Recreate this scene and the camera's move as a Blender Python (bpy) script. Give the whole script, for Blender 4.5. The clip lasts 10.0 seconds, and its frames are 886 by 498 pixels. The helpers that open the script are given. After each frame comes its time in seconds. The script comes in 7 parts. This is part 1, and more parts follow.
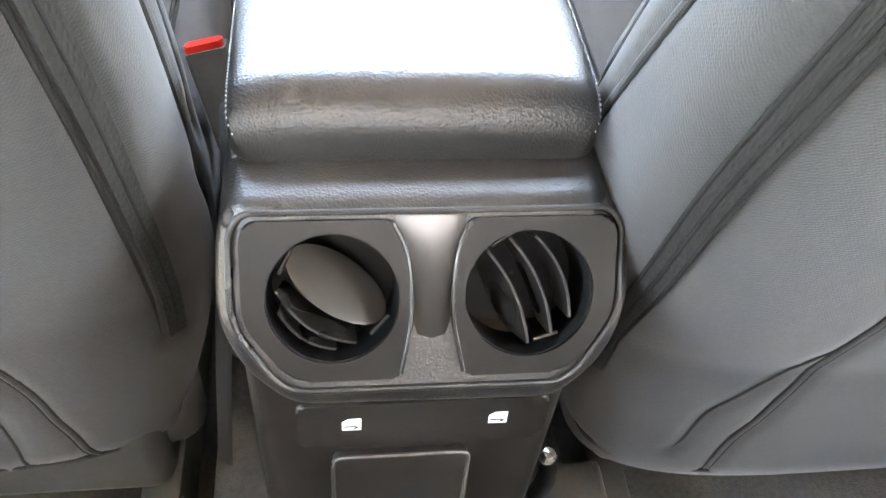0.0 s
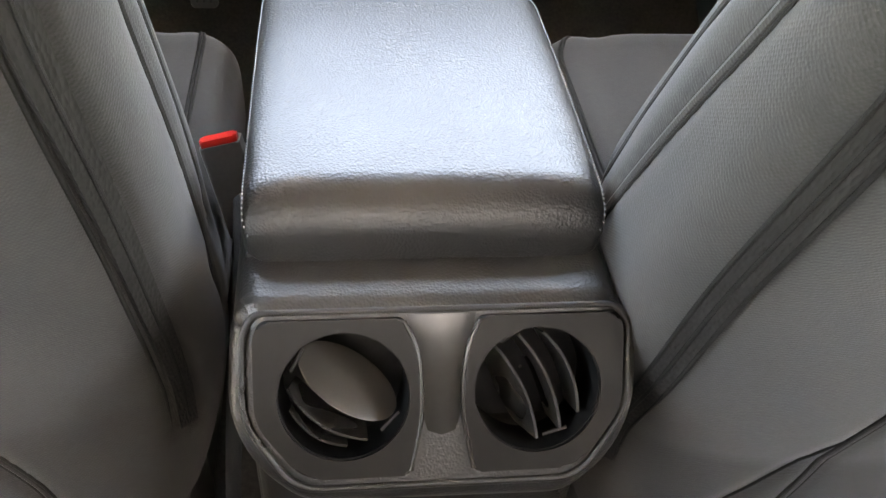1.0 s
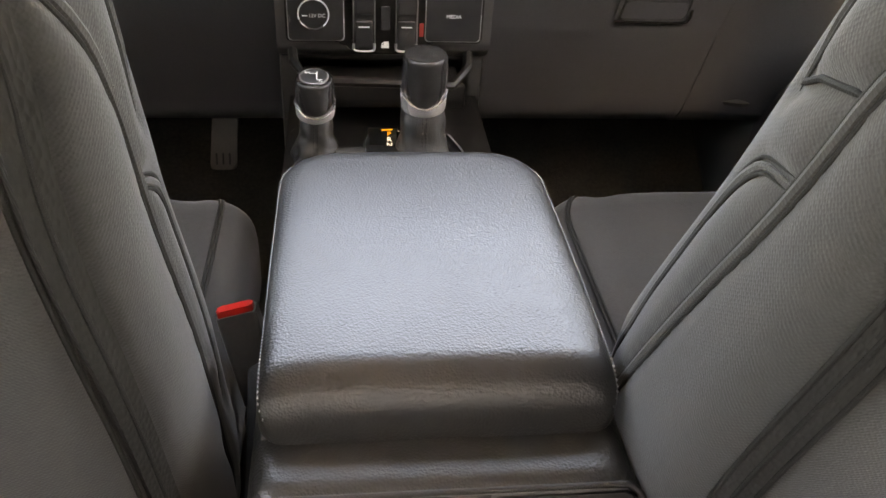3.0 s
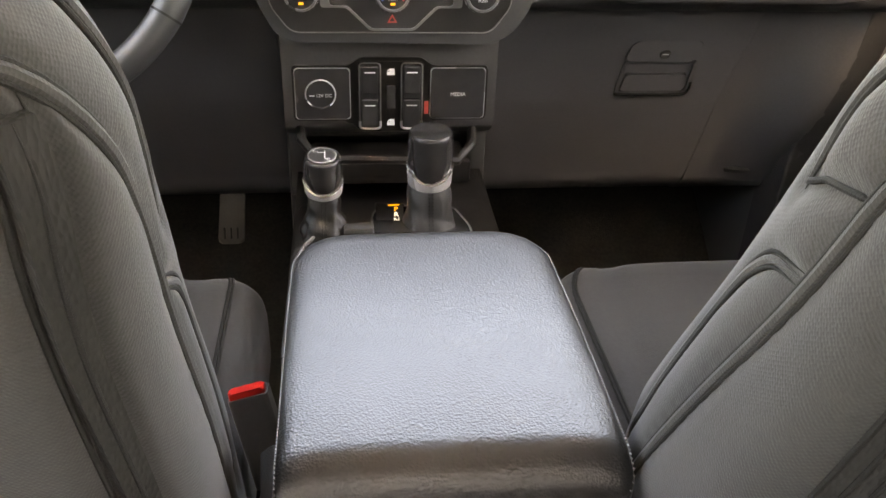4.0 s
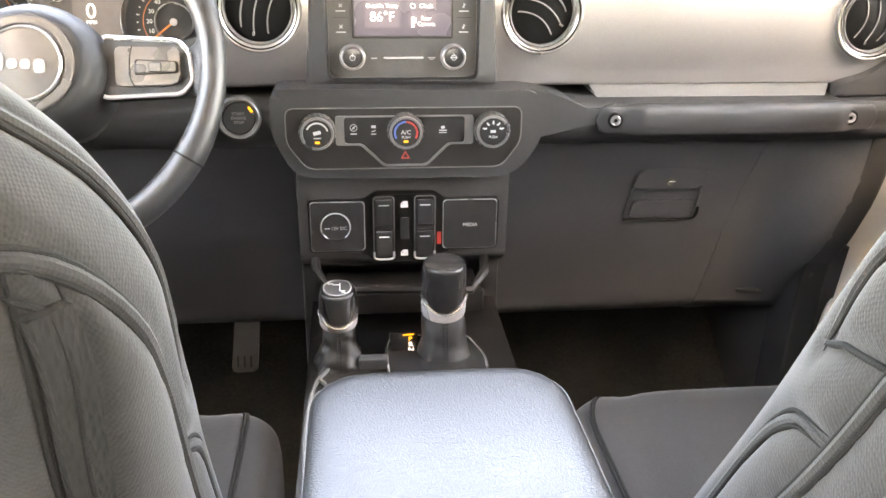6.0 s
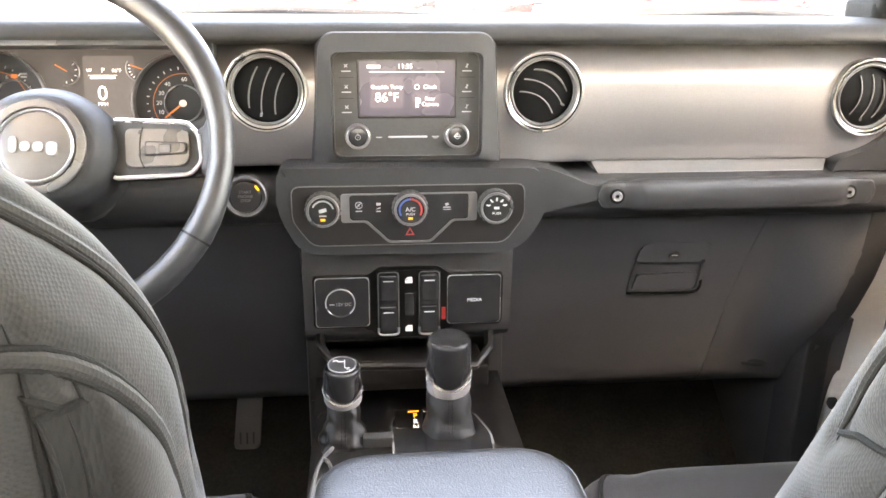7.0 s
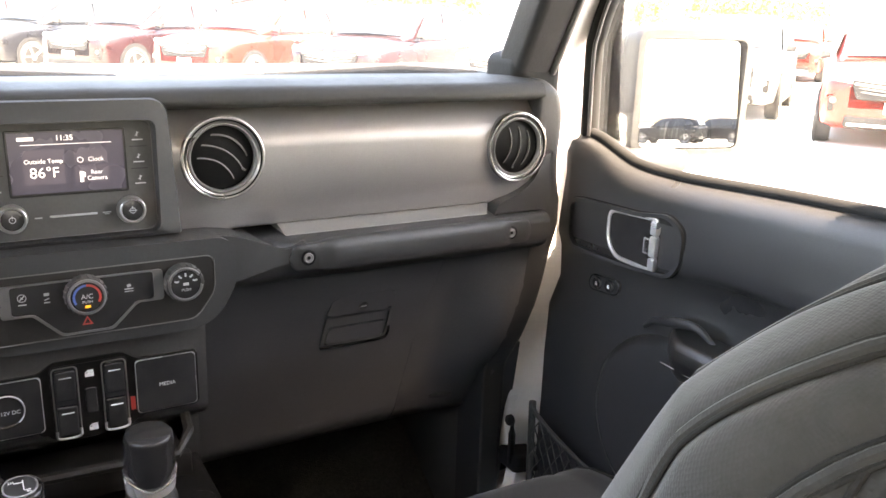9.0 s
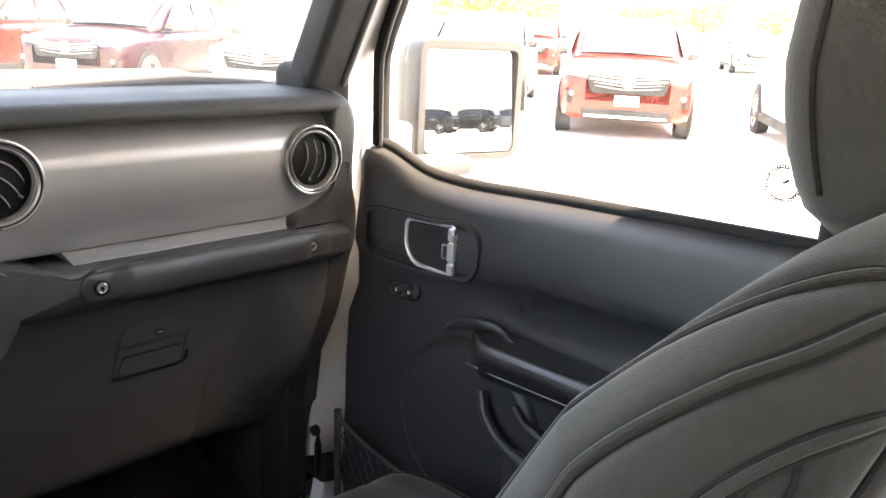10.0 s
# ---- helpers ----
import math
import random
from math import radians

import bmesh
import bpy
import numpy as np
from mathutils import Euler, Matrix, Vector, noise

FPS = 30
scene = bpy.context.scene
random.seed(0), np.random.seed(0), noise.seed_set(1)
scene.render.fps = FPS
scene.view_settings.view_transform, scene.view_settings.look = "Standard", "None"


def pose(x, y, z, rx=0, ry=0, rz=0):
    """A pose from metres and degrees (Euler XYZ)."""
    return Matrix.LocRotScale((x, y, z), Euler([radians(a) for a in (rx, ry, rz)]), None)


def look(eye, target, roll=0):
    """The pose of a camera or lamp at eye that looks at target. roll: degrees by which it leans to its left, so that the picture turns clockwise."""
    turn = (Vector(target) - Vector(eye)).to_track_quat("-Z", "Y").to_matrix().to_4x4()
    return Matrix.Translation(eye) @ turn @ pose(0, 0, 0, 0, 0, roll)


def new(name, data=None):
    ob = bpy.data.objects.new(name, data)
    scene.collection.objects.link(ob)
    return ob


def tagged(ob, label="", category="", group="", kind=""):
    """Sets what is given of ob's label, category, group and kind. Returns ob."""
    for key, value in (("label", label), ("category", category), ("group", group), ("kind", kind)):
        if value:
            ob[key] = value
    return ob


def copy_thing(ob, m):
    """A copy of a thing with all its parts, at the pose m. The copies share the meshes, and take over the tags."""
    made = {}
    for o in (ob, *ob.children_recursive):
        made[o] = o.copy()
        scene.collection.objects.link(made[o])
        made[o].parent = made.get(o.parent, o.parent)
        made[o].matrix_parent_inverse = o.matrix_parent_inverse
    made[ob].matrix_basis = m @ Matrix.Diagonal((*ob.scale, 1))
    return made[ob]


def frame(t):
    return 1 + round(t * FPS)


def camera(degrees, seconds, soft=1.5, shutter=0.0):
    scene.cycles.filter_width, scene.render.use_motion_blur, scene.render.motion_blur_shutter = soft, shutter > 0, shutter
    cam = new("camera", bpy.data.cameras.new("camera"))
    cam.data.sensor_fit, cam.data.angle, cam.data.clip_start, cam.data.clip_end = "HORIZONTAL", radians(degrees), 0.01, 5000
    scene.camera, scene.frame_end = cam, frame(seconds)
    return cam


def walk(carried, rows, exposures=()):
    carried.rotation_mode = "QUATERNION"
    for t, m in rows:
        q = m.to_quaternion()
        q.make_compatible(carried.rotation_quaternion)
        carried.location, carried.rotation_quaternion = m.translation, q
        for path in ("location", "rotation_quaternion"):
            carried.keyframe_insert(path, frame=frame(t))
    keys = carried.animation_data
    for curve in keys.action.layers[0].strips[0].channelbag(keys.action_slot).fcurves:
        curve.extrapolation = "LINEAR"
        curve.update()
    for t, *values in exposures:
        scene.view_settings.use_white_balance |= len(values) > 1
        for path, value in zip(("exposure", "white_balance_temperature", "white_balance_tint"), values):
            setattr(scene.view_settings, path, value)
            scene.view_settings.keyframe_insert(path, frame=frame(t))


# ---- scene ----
cam = camera(55.8, 10.0)
EXPOSURES = [(0.0, 7.42, 8700, 13), (1.0, 6.38, 9700, 15), (1.6, 6.95, 9800, 16), (2.5, 5.75, 10500, 18), (4.0, 5.95, 11000, 19), (5.0, 6.55, 11000, 19), (5.6, 6.7, 10100, 18), (6.2, 6.6, 9700, 18), (7.0, 6.5, 9450, 18), (7.5, 6.25, 9300, 18), (8.5, 5.6, 9000, 18), (9.0, 5.5, 8900, 18), (10.0, 5.05, 8700, 18)]
PATH = [
    (0, (-0.042, -1.014, 0.816), (0.211, 0.293, -0.677), 6.8),
    (0.5, (-0.044, -1.011, 0.825), (0.2, 0.36, -0.61), 5.9),
    (1, (-0.045, -1.009, 0.834), (0.199, 0.417, -0.548), 5.6),
    (1.5, (-0.045, -1.006, 0.841), (0.184, 0.474, -0.484), 4.8),
    (2, (-0.046, -1.005, 0.847), (0.178, 0.538, -0.405), 4.2),
    (2.5, (-0.046, -1.003, 0.852), (0.178, 0.587, -0.34), 3.8),
    (2.7, (-0.046, -1.002, 0.855), (0.179, 0.606, -0.313), 3.8),
    (3.8, (-0.048, -0.995, 0.869), (0.163, 0.7, -0.17), 2.2),
    (4, (-0.052, -0.997, 0.874), (0.166, 0.715, -0.138), 2.2),
    (4.5, (-0.054, -0.994, 0.878), (0.165, 0.745, -0.083), 1.9),
    (5, (-0.057, -0.995, 0.884), (0.15, 0.772, -0.031), 1.5),
    (5.5, (-0.056, -0.992, 0.885), (0.147, 0.805, 0.031), 1.1),
    (5.7, (-0.056, -0.992, 0.888), (0.146, 0.82, 0.067), 1.0),
    (6.8, (-0.056, -0.995, 0.907), (0.139, 0.886, 0.255), 0.6),
    (7, (-0.06, -0.993, 0.904), (0.141, 0.898, 0.284), 0.5),
    (7.5, (-0.061, -0.991, 0.906), (0.136, 0.922, 0.357), -0.0),
    (8, (-0.063, -0.99, 0.907), (0.153, 0.939, 0.425), -0.5),
    (8.2, (-0.07, -0.985, 0.911), (0.234, 0.937, 0.449), -0.4),
    (8.5, (-0.086, -0.965, 0.92), (0.491, 0.886, 0.431), 0.4),
    (8.7, (-0.094, -0.956, 0.928), (0.66, 0.822, 0.41), 0.9),
    (9, (-0.104, -0.949, 0.937), (0.887, 0.704, 0.4), 1.8),
    (9.2, (-0.109, -0.94, 0.945), (1.007, 0.628, 0.404), 2.1),
    (9.5, (-0.123, -0.935, 0.954), (1.143, 0.516, 0.415), 2.5),
    (9.7, (-0.131, -0.926, 0.953), (1.224, 0.447, 0.426), 2.5),
    (10, (-0.143, -0.917, 0.962), (1.279, 0.385, 0.43), 3.0),
]
walk(cam, [(t, look(eye, target, roll)) for t, eye, target, roll in PATH], EXPOSURES)

# ---- world, sun ----
SUN_AZ = (0.30, -0.954)      # towards the sun, on the ground plan
SUN_EL = radians(64)
world = bpy.data.worlds.new("daylight")
world.use_nodes = True
scene.world = world
wn, wl = world.node_tree.nodes, world.node_tree.links
sky = wn.new("ShaderNodeTexSky")
sky.sky_type, sky.sun_disc = "NISHITA", False
sky.sun_elevation, sky.sun_rotation = SUN_EL, math.atan2(SUN_AZ[0], SUN_AZ[1])
sky.air_density, sky.dust_density = 1.0, 3.5
wl.new(sky.outputs[0], wn["Background"].inputs[0])
wn["Background"].inputs[1].default_value = 0.15
sun = new("sun", bpy.data.lights.new("sun", "SUN"))
sun.data.energy, sun.data.angle, sun.data.color = 2.0, radians(0.53), (1.0, 0.95, 0.88)
sun.matrix_world = look((SUN_AZ[0] * math.cos(SUN_EL) * 20, SUN_AZ[1] * math.cos(SUN_EL) * 20, math.sin(SUN_EL) * 20), (0, 0, 0))


# ---- materials ----
def material(name, colour, rough=0.5, metal=0.0, grain=0.0, size=400.0, kind="noise", spots=0.12, wear=6.0,
             rough_var=0.08, coat=0.0, sheen=0.0, spec=0.5, emit=None, power=0, stretch=None, turned=None):
    """A surface with two scales of colour and gloss variation and a fine relief; size: grains a metre."""
    m = bpy.data.materials.new(name)
    m.use_nodes = True
    n, l = m.node_tree.nodes, m.node_tree.links
    p = n["Principled BSDF"]
    p.inputs["Metallic"].default_value = metal
    p.inputs["Specular IOR Level"].default_value = spec
    p.inputs["Coat Weight"].default_value = coat
    p.inputs["Sheen Weight"].default_value = sheen
    co = n.new("ShaderNodeTexCoord")
    src = co.outputs["Object"]
    if stretch or turned:
        mp = n.new("ShaderNodeMapping")
        mp.inputs["Scale"].default_value = stretch or (1, 1, 1)
        mp.inputs["Rotation"].default_value = turned or (0, 0, 0)
        l.new(src, mp.inputs[0])
        src = mp.outputs[0]
    big, small = n.new("ShaderNodeTexNoise"), n.new("ShaderNodeTexNoise")
    big.inputs["Scale"].default_value, big.inputs["Detail"].default_value = wear, 4
    small.inputs["Scale"].default_value, small.inputs["Detail"].default_value = size * 0.35, 2
    l.new(co.outputs["Object"], big.inputs["Vector"])
    l.new(src, small.inputs["Vector"])
    add = n.new("ShaderNodeMath")
    add.operation = "ADD"
    l.new(big.outputs["Fac"], add.inputs[0])
    l.new(small.outputs["Fac"], add.inputs[1])
    ramp = n.new("ShaderNodeMapRange")
    ramp.inputs["From Min"].default_value, ramp.inputs["From Max"].default_value = 0.6, 1.4
    ramp.inputs["To Min"].default_value, ramp.inputs["To Max"].default_value = 1 - spots, 1 + spots
    l.new(add.outputs[0], ramp.inputs["Value"])
    mix = n.new("ShaderNodeVectorMath")
    mix.operation = "SCALE"
    mix.inputs[0].default_value = colour
    l.new(ramp.outputs[0], mix.inputs["Scale"])
    l.new(mix.outputs[0], p.inputs["Base Color"])
    rr = n.new("ShaderNodeMapRange")
    rr.inputs["From Min"].default_value, rr.inputs["From Max"].default_value = 0.3, 0.7
    rr.inputs["To Min"].default_value, rr.inputs["To Max"].default_value = max(0.02, rough - rough_var), min(1, rough + rough_var)
    l.new(big.outputs["Fac"], rr.inputs["Value"])
    l.new(rr.outputs[0], p.inputs["Roughness"])
    if grain:
        if kind == "leather":
            tex = n.new("ShaderNodeTexVoronoi")
            tex.feature = "DISTANCE_TO_EDGE"
            out = tex.outputs["Distance"]
        elif kind == "weave":
            tex = n.new("ShaderNodeTexVoronoi")
            tex.inputs["Randomness"].default_value = 0.65
            out = tex.outputs["Distance"]
        elif kind == "cloth":
            tex = n.new("ShaderNodeTexVoronoi")
            tex.inputs["Randomness"].default_value = 0.4
            out = tex.outputs["Distance"]
        elif kind == "pebble":
            tex = n.new("ShaderNodeTexVoronoi")
            tex.feature = "SMOOTH_F1"
            tex.inputs["Smoothness"].default_value = 0.35
            out = tex.outputs["Distance"]
        else:
            tex = n.new("ShaderNodeTexNoise")
            tex.inputs["Detail"].default_value = 3
            out = tex.outputs["Fac"]
        tex.inputs["Scale"].default_value = size
        warp = n.new("ShaderNodeTexNoise")
        warp.inputs["Scale"].default_value = size * 0.3
        l.new(src, warp.inputs["Vector"])
        off = n.new("ShaderNodeVectorMath")
        off.operation = "MULTIPLY_ADD"
        off.inputs[1].default_value = (1.2 / size,) * 3
        l.new(warp.outputs["Color"], off.inputs[0])
        l.new(src, off.inputs[2])
        l.new(off.outputs[0] if kind in ("leather", "pebble") else src, tex.inputs["Vector"])
        bump = n.new("ShaderNodeBump")
        bump.inputs["Strength"].default_value, bump.inputs["Distance"].default_value = grain, 0.35 / size
        if kind == "leather":
            cl = n.new("ShaderNodeMapRange")
            cl.inputs["From Max"].default_value = 0.28
            l.new(out, cl.inputs["Value"])
            out = cl.outputs[0]
        l.new(out, bump.inputs["Height"])
        l.new(bump.outputs[0], p.inputs["Normal"])
    if emit:
        p.inputs["Emission Color"].default_value = (*emit, 1)
        p.inputs["Emission Strength"].default_value = power
    return m


BLACK = material("black grained plastic", (0.05075, 0.049, 0.04725), 0.36, grain=0.35, size=900, spots=0.18, spec=0.6, rough_var=0.03)
# lighter copy of BLACK; its tone adds the light missing low on the dash
LOWER_LIFTED = material("black lower dash plastic, lifted tone", (0.066, 0.068, 0.071), 0.40, grain=0.35, size=900, spots=0.12, spec=0.5, rough_var=0.03)
SOFT = material("soft dash vinyl", (0.0255, 0.0255, 0.0258), 0.42, grain=0.45, size=800, kind="leather", spots=0.12, spec=0.45)
PADTOP = material("matt dash pad vinyl", (0.026, 0.0255, 0.025), 0.62, grain=0.5, size=700, kind="leather", spots=0.12, spec=0.25)
GLOSSY = material("smooth black plastic", (0.0224, 0.0216, 0.0216), 0.22, spots=0.2, size=200)
DULL = material("matt black plastic", (0.0442, 0.0425, 0.03995), 0.56, grain=0.3, size=700, spots=0.2)
BRONZE = material("satin dark bezel", (0.0073, 0.0063, 0.0055), 0.38, grain=0.10, size=900, spots=0.12, spec=0.16, rough_var=0.03)
SHINY = material("polished dark plastic", (0.018, 0.016, 0.014), 0.24, spots=0.12, spec=0.5)
LEATHER = material("black pebbled leather", (0.0125, 0.0118, 0.0112), 0.34, grain=0.48, size=640, kind="pebble", spots=0.14, wear=9, spec=0.62, rough_var=0.06)
HIDE = material("smooth black leather", (0.020, 0.0198, 0.0200), 0.36, grain=0.25, size=900, kind="leather", spots=0.12, spec=0.62, rough_var=0.05)
FABRIC = material("grey seat cloth", (0.0212, 0.0202, 0.0192), 0.92, grain=0.40, size=640, kind="cloth", spots=0.20, wear=12, sheen=0.12, spec=0.2, turned=(0.6, 0.35, 0.5))
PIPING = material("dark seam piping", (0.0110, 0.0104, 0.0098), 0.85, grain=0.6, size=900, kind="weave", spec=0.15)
ZIPPER = material("black zip tape", (0.0165, 0.0158, 0.0150), 0.8, grain=0.9, size=520, kind="weave", stretch=(1, 1, 0.3), spec=0.15)
SILVER = material("satin silver dash trim", (0.43, 0.412, 0.398), 0.31, metal=0.85, grain=0.08, size=1500, spots=0.06, wear=3)
RING = material("bright satin metal", (0.5022, 0.5022, 0.5022), 0.28, metal=0.6, spots=0.05)
DIMPRINT = material("faint grey print", (0.11, 0.11, 0.11), 0.6, spots=0.05)
CHROME = material("chrome", (0.7426, 0.7426, 0.7426), 0.14, metal=0.85, spots=0.04, rough_var=0.04)
KNURL = material("knurled metal", (0.55, 0.55, 0.55), 0.32, metal=0.55, grain=0.9, size=1100, kind="weave")
WHITE = material("white car paint", (0.80, 0.80, 0.80), 0.28, coat=0.6, spots=0.03)
CONSOLE = material("dark grained console plastic", (0.01325, 0.01198, 0.01083), 0.34, grain=0.35, size=800, kind="leather", spots=0.15, spec=0.38)
# near-black tone that carries the shade inside vents; also sockets and sticker print
DEEP = material("near-black shade", (0.0052, 0.0052, 0.0052), 0.6, spots=0.2, spec=0.1)
SATINDARK = material("dark satin metal", (0.23, 0.225, 0.22), 0.30, metal=0.7, spots=0.06)
STRIP = material("dull grey strip", (0.13, 0.125, 0.12), 0.5, metal=0.3, grain=0.1, size=900)
VENTRING = material("satin grey vent ring", (0.34, 0.33, 0.32), 0.30, metal=0.75, spots=0.06)
SATIN = material("satin silver plastic", (0.7429, 0.7429, 0.7538), 0.30, metal=0.75, spots=0.05)
TRIM = material("satin door vinyl", (0.0270, 0.0270, 0.0280), 0.34, grain=0.3, size=800, kind="leather", spots=0.12, spec=0.6)
BOOT = material("matt leather boot", (0.024, 0.0228, 0.0216), 0.50, grain=0.4, size=500, kind="leather", spots=0.15, spec=0.4)
PRINT = material("white print", (0.75, 0.75, 0.75), 0.6, spots=0.05)
GREYPRINT = material("dim grey print", (0.42, 0.42, 0.42), 0.6, spots=0.05)
STITCH = material("light grey thread", (0.168, 0.168, 0.168), 0.8)
REDBTN = material("red plastic button", (0.36, 0.010, 0.006), 0.42, spots=0.08, spec=0.3)
REDMARK = material("red print", (0.42, 0.04, 0.03), 0.5)
BLUEMARK = material("blue print", (0.05, 0.11, 0.35), 0.5)
AMBER = material("lit amber lamp", (0.8, 0.35, 0.02), 0.5, emit=(1.0, 0.42, 0.03), power=0.0273)
LIT = material("lit white lamp", (0.8, 0.8, 0.8), 0.5, emit=(1.0, 0.97, 0.92), power=0.0260)
SCREEN = material("lit display", (0.02, 0.02, 0.03), 0.25, emit=(0.36, 0.34, 0.47), power=0.0046, size=20)
TILE = material("lit display tile", (0.02, 0.02, 0.03), 0.25, emit=(0.46, 0.42, 0.55), power=0.0068, size=20)
CLUSTER = material("dark instrument display", (0.0168, 0.0168, 0.0182), 0.16, emit=(0.5, 0.5, 0.52), power=0.00319)
MIDLIT = material("grey lit display", (0.03, 0.03, 0.032), 0.2, emit=(0.62, 0.62, 0.66), power=0.00469)
DIAL = material("instrument dial face", (0.028, 0.028, 0.0294), 0.4)
ORANGE = material("orange needle", (0.55, 0.16, 0.04), 0.5, emit=(1.0, 0.3, 0.05), power=0.00469)
CARPET = material("dark carpet", (0.070, 0.066, 0.061), 0.97, grain=1.0, size=500, spots=0.35, wear=18, spec=0.1)
HEADLINER = material("taupe headliner", (0.30, 0.27, 0.24), 0.95, grain=0.5, size=600, kind="weave")
RUBBER = material("black rubber", (0.012, 0.012, 0.012), 0.7, grain=0.3, size=300, spec=0.2)
NETTING = material("black elastic net", (0.054, 0.054, 0.054), 0.85)
CONCRETE = material("pale sunlit concrete", (0.50, 0.47, 0.425), 0.9, grain=0.5, size=40, spots=0.16, wear=0.5)
LEAF = material("dry green leaves", (0.14, 0.15, 0.04), 0.75, spots=0.5, wear=0.6, size=4)
BARK = material("tree bark", (0.11, 0.08, 0.055), 0.9, grain=0.8, size=30, spots=0.3)
SIGN = material("brown sign panel", (0.010, 0.0065, 0.0048), 0.7, spots=0.15, wear=1, size=6, spec=0.2)
POLE = material("painted pole", (0.72, 0.71, 0.68), 0.6)
LAMP = material("clear headlamp", (0.72, 0.73, 0.75), 0.10, metal=0.6, spots=0.2, wear=20)
MIRRORG = bpy.data.materials.new("mirror glass")
MIRRORG.use_nodes = True
MIRRORG.node_tree.nodes["Principled BSDF"].inputs["Base Color"].default_value = (0.30, 0.315, 0.33, 1)
MIRRORG.node_tree.nodes["Principled BSDF"].inputs["Metallic"].default_value = 1.0
MIRRORG.node_tree.nodes["Principled BSDF"].inputs["Roughness"].default_value = 0.01


def pane_material(name, tint, gloss, haze=0.0):
    """Thin glass: light goes straight through, a share of it is mirrored, and a film adds milky haze for glare."""
    m = bpy.data.materials.new(name)
    m.use_nodes = True
    n, l = m.node_tree.nodes, m.node_tree.links
    n.remove(n["Principled BSDF"])
    clear, shine, mix, fres = n.new("ShaderNodeBsdfTransparent"), n.new("ShaderNodeBsdfGlossy"), n.new("ShaderNodeMixShader"), n.new("ShaderNodeFresnel")
    clear.inputs[0].default_value = (*tint, 1)
    shine.inputs["Roughness"].default_value = 0.02
    fres.inputs["IOR"].default_value = gloss
    film, veil, noise, amount = n.new("ShaderNodeBsdfTranslucent"), n.new("ShaderNodeMixShader"), n.new("ShaderNodeTexNoise"), n.new("ShaderNodeMapRange")
    film.inputs[0].default_value = (0.80, 0.78, 0.74, 1)
    noise.inputs["Scale"].default_value, noise.inputs["Detail"].default_value = 3.0, 6
    amount.inputs["From Min"].default_value, amount.inputs["From Max"].default_value = 0.3, 0.7
    amount.inputs["To Min"].default_value, amount.inputs["To Max"].default_value = haze * 0.85, haze * 1.15
    co = n.new("ShaderNodeTexCoord")
    l.new(co.outputs["Object"], noise.inputs["Vector"])
    l.new(noise.outputs["Fac"], amount.inputs["Value"])
    l.new(amount.outputs[0], veil.inputs[0])
    l.new(clear.outputs[0], veil.inputs[1])
    l.new(film.outputs[0], veil.inputs[2])
    l.new(fres.outputs[0], mix.inputs[0])
    l.new(veil.outputs[0], mix.inputs[1])
    l.new(shine.outputs[0], mix.inputs[2])
    l.new(mix.outputs[0], n["Material Output"].inputs[0])
    return m


PRIVACY = pane_material("lightly tinted rear glass", (0.62, 0.62, 0.61), 1.35)
# the scattering film washes out the view, in place of glare
PANE = pane_material("window glass", (0.93, 0.95, 0.94), 1.35, 0.003)
SCREEN_GLASS = pane_material("hazed windscreen glass", (0.93, 0.95, 0.94), 1.35, 0.010)


def paint(name, colour):
    return material(name, colour, 0.32, spec=0.35, spots=0.05, wear=2)


PAINT_RED = paint("red car paint", (0.17, 0.011, 0.007))
PAINT_WINE = paint("dark burgundy car paint", (0.014, 0.0040, 0.0042))
PAINT_BLACK = paint("black car paint", (0.006, 0.006, 0.007))
PAINT_WHITE = paint("white car paint far", (0.72, 0.72, 0.71))
PAINT_SILVER = paint("silver car paint", (0.15, 0.155, 0.16))


# ---- mesh helpers ----
def mesh_of(name, bm, mat, smooth=True, angle=40):
    bmesh.ops.recalc_face_normals(bm, faces=bm.faces)
    me = bpy.data.meshes.new(name)
    bm.to_mesh(me)
    bm.free()
    me.materials.append(mat)
    if smooth:
        me.shade_smooth()
        me.set_sharp_from_angle(angle=radians(angle))
    return me


def part(name, bm, mat, parent=None, label="", smooth=True, angle=40):
    """Links a bmesh as one mesh object, under a thing or a part."""
    ob = new(name, mesh_of(name, bm, mat, smooth, angle))
    ob.parent = parent
    if smooth:
        ob.modifiers.new("even normals", "WEIGHTED_NORMAL").keep_sharp = True
    if label:
        ob["label"] = label
    return ob


def thing(name, label, category, group="", at=(0, 0, 0)):
    ob = new(name)
    ob.empty_display_size = 0.05
    ob.location = at
    return tagged(ob, label, category, group)


def structure(name, bm, mat, label="", angle=40):
    ob = part(name, bm, mat, None, label, True, angle)
    return tagged(ob, label, "", "", "structure")


def box(bm, x0, x1, y0, y1, z0, z1, r=0.004, seg=2, m=None):
    got = bmesh.ops.create_cube(bm, size=1)["verts"]
    for v in got:
        v.co = Vector(((x0 + x1) / 2 + v.co.x * (x1 - x0), (y0 + y1) / 2 + v.co.y * (y1 - y0), (z0 + z1) / 2 + v.co.z * (z1 - z0)))
    if r > 0:
        es = list({e for v in got for e in v.link_edges})
        res = bmesh.ops.bevel(bm, geom=es, offset=r, segments=seg, profile=0.5, affect="EDGES")
        got = list({v for f in res["faces"] for v in f.verts} | {v for v in got if v.is_valid})
    if m is not None:
        bmesh.ops.transform(bm, matrix=m, verts=[v for v in got if v.is_valid])
    return bm


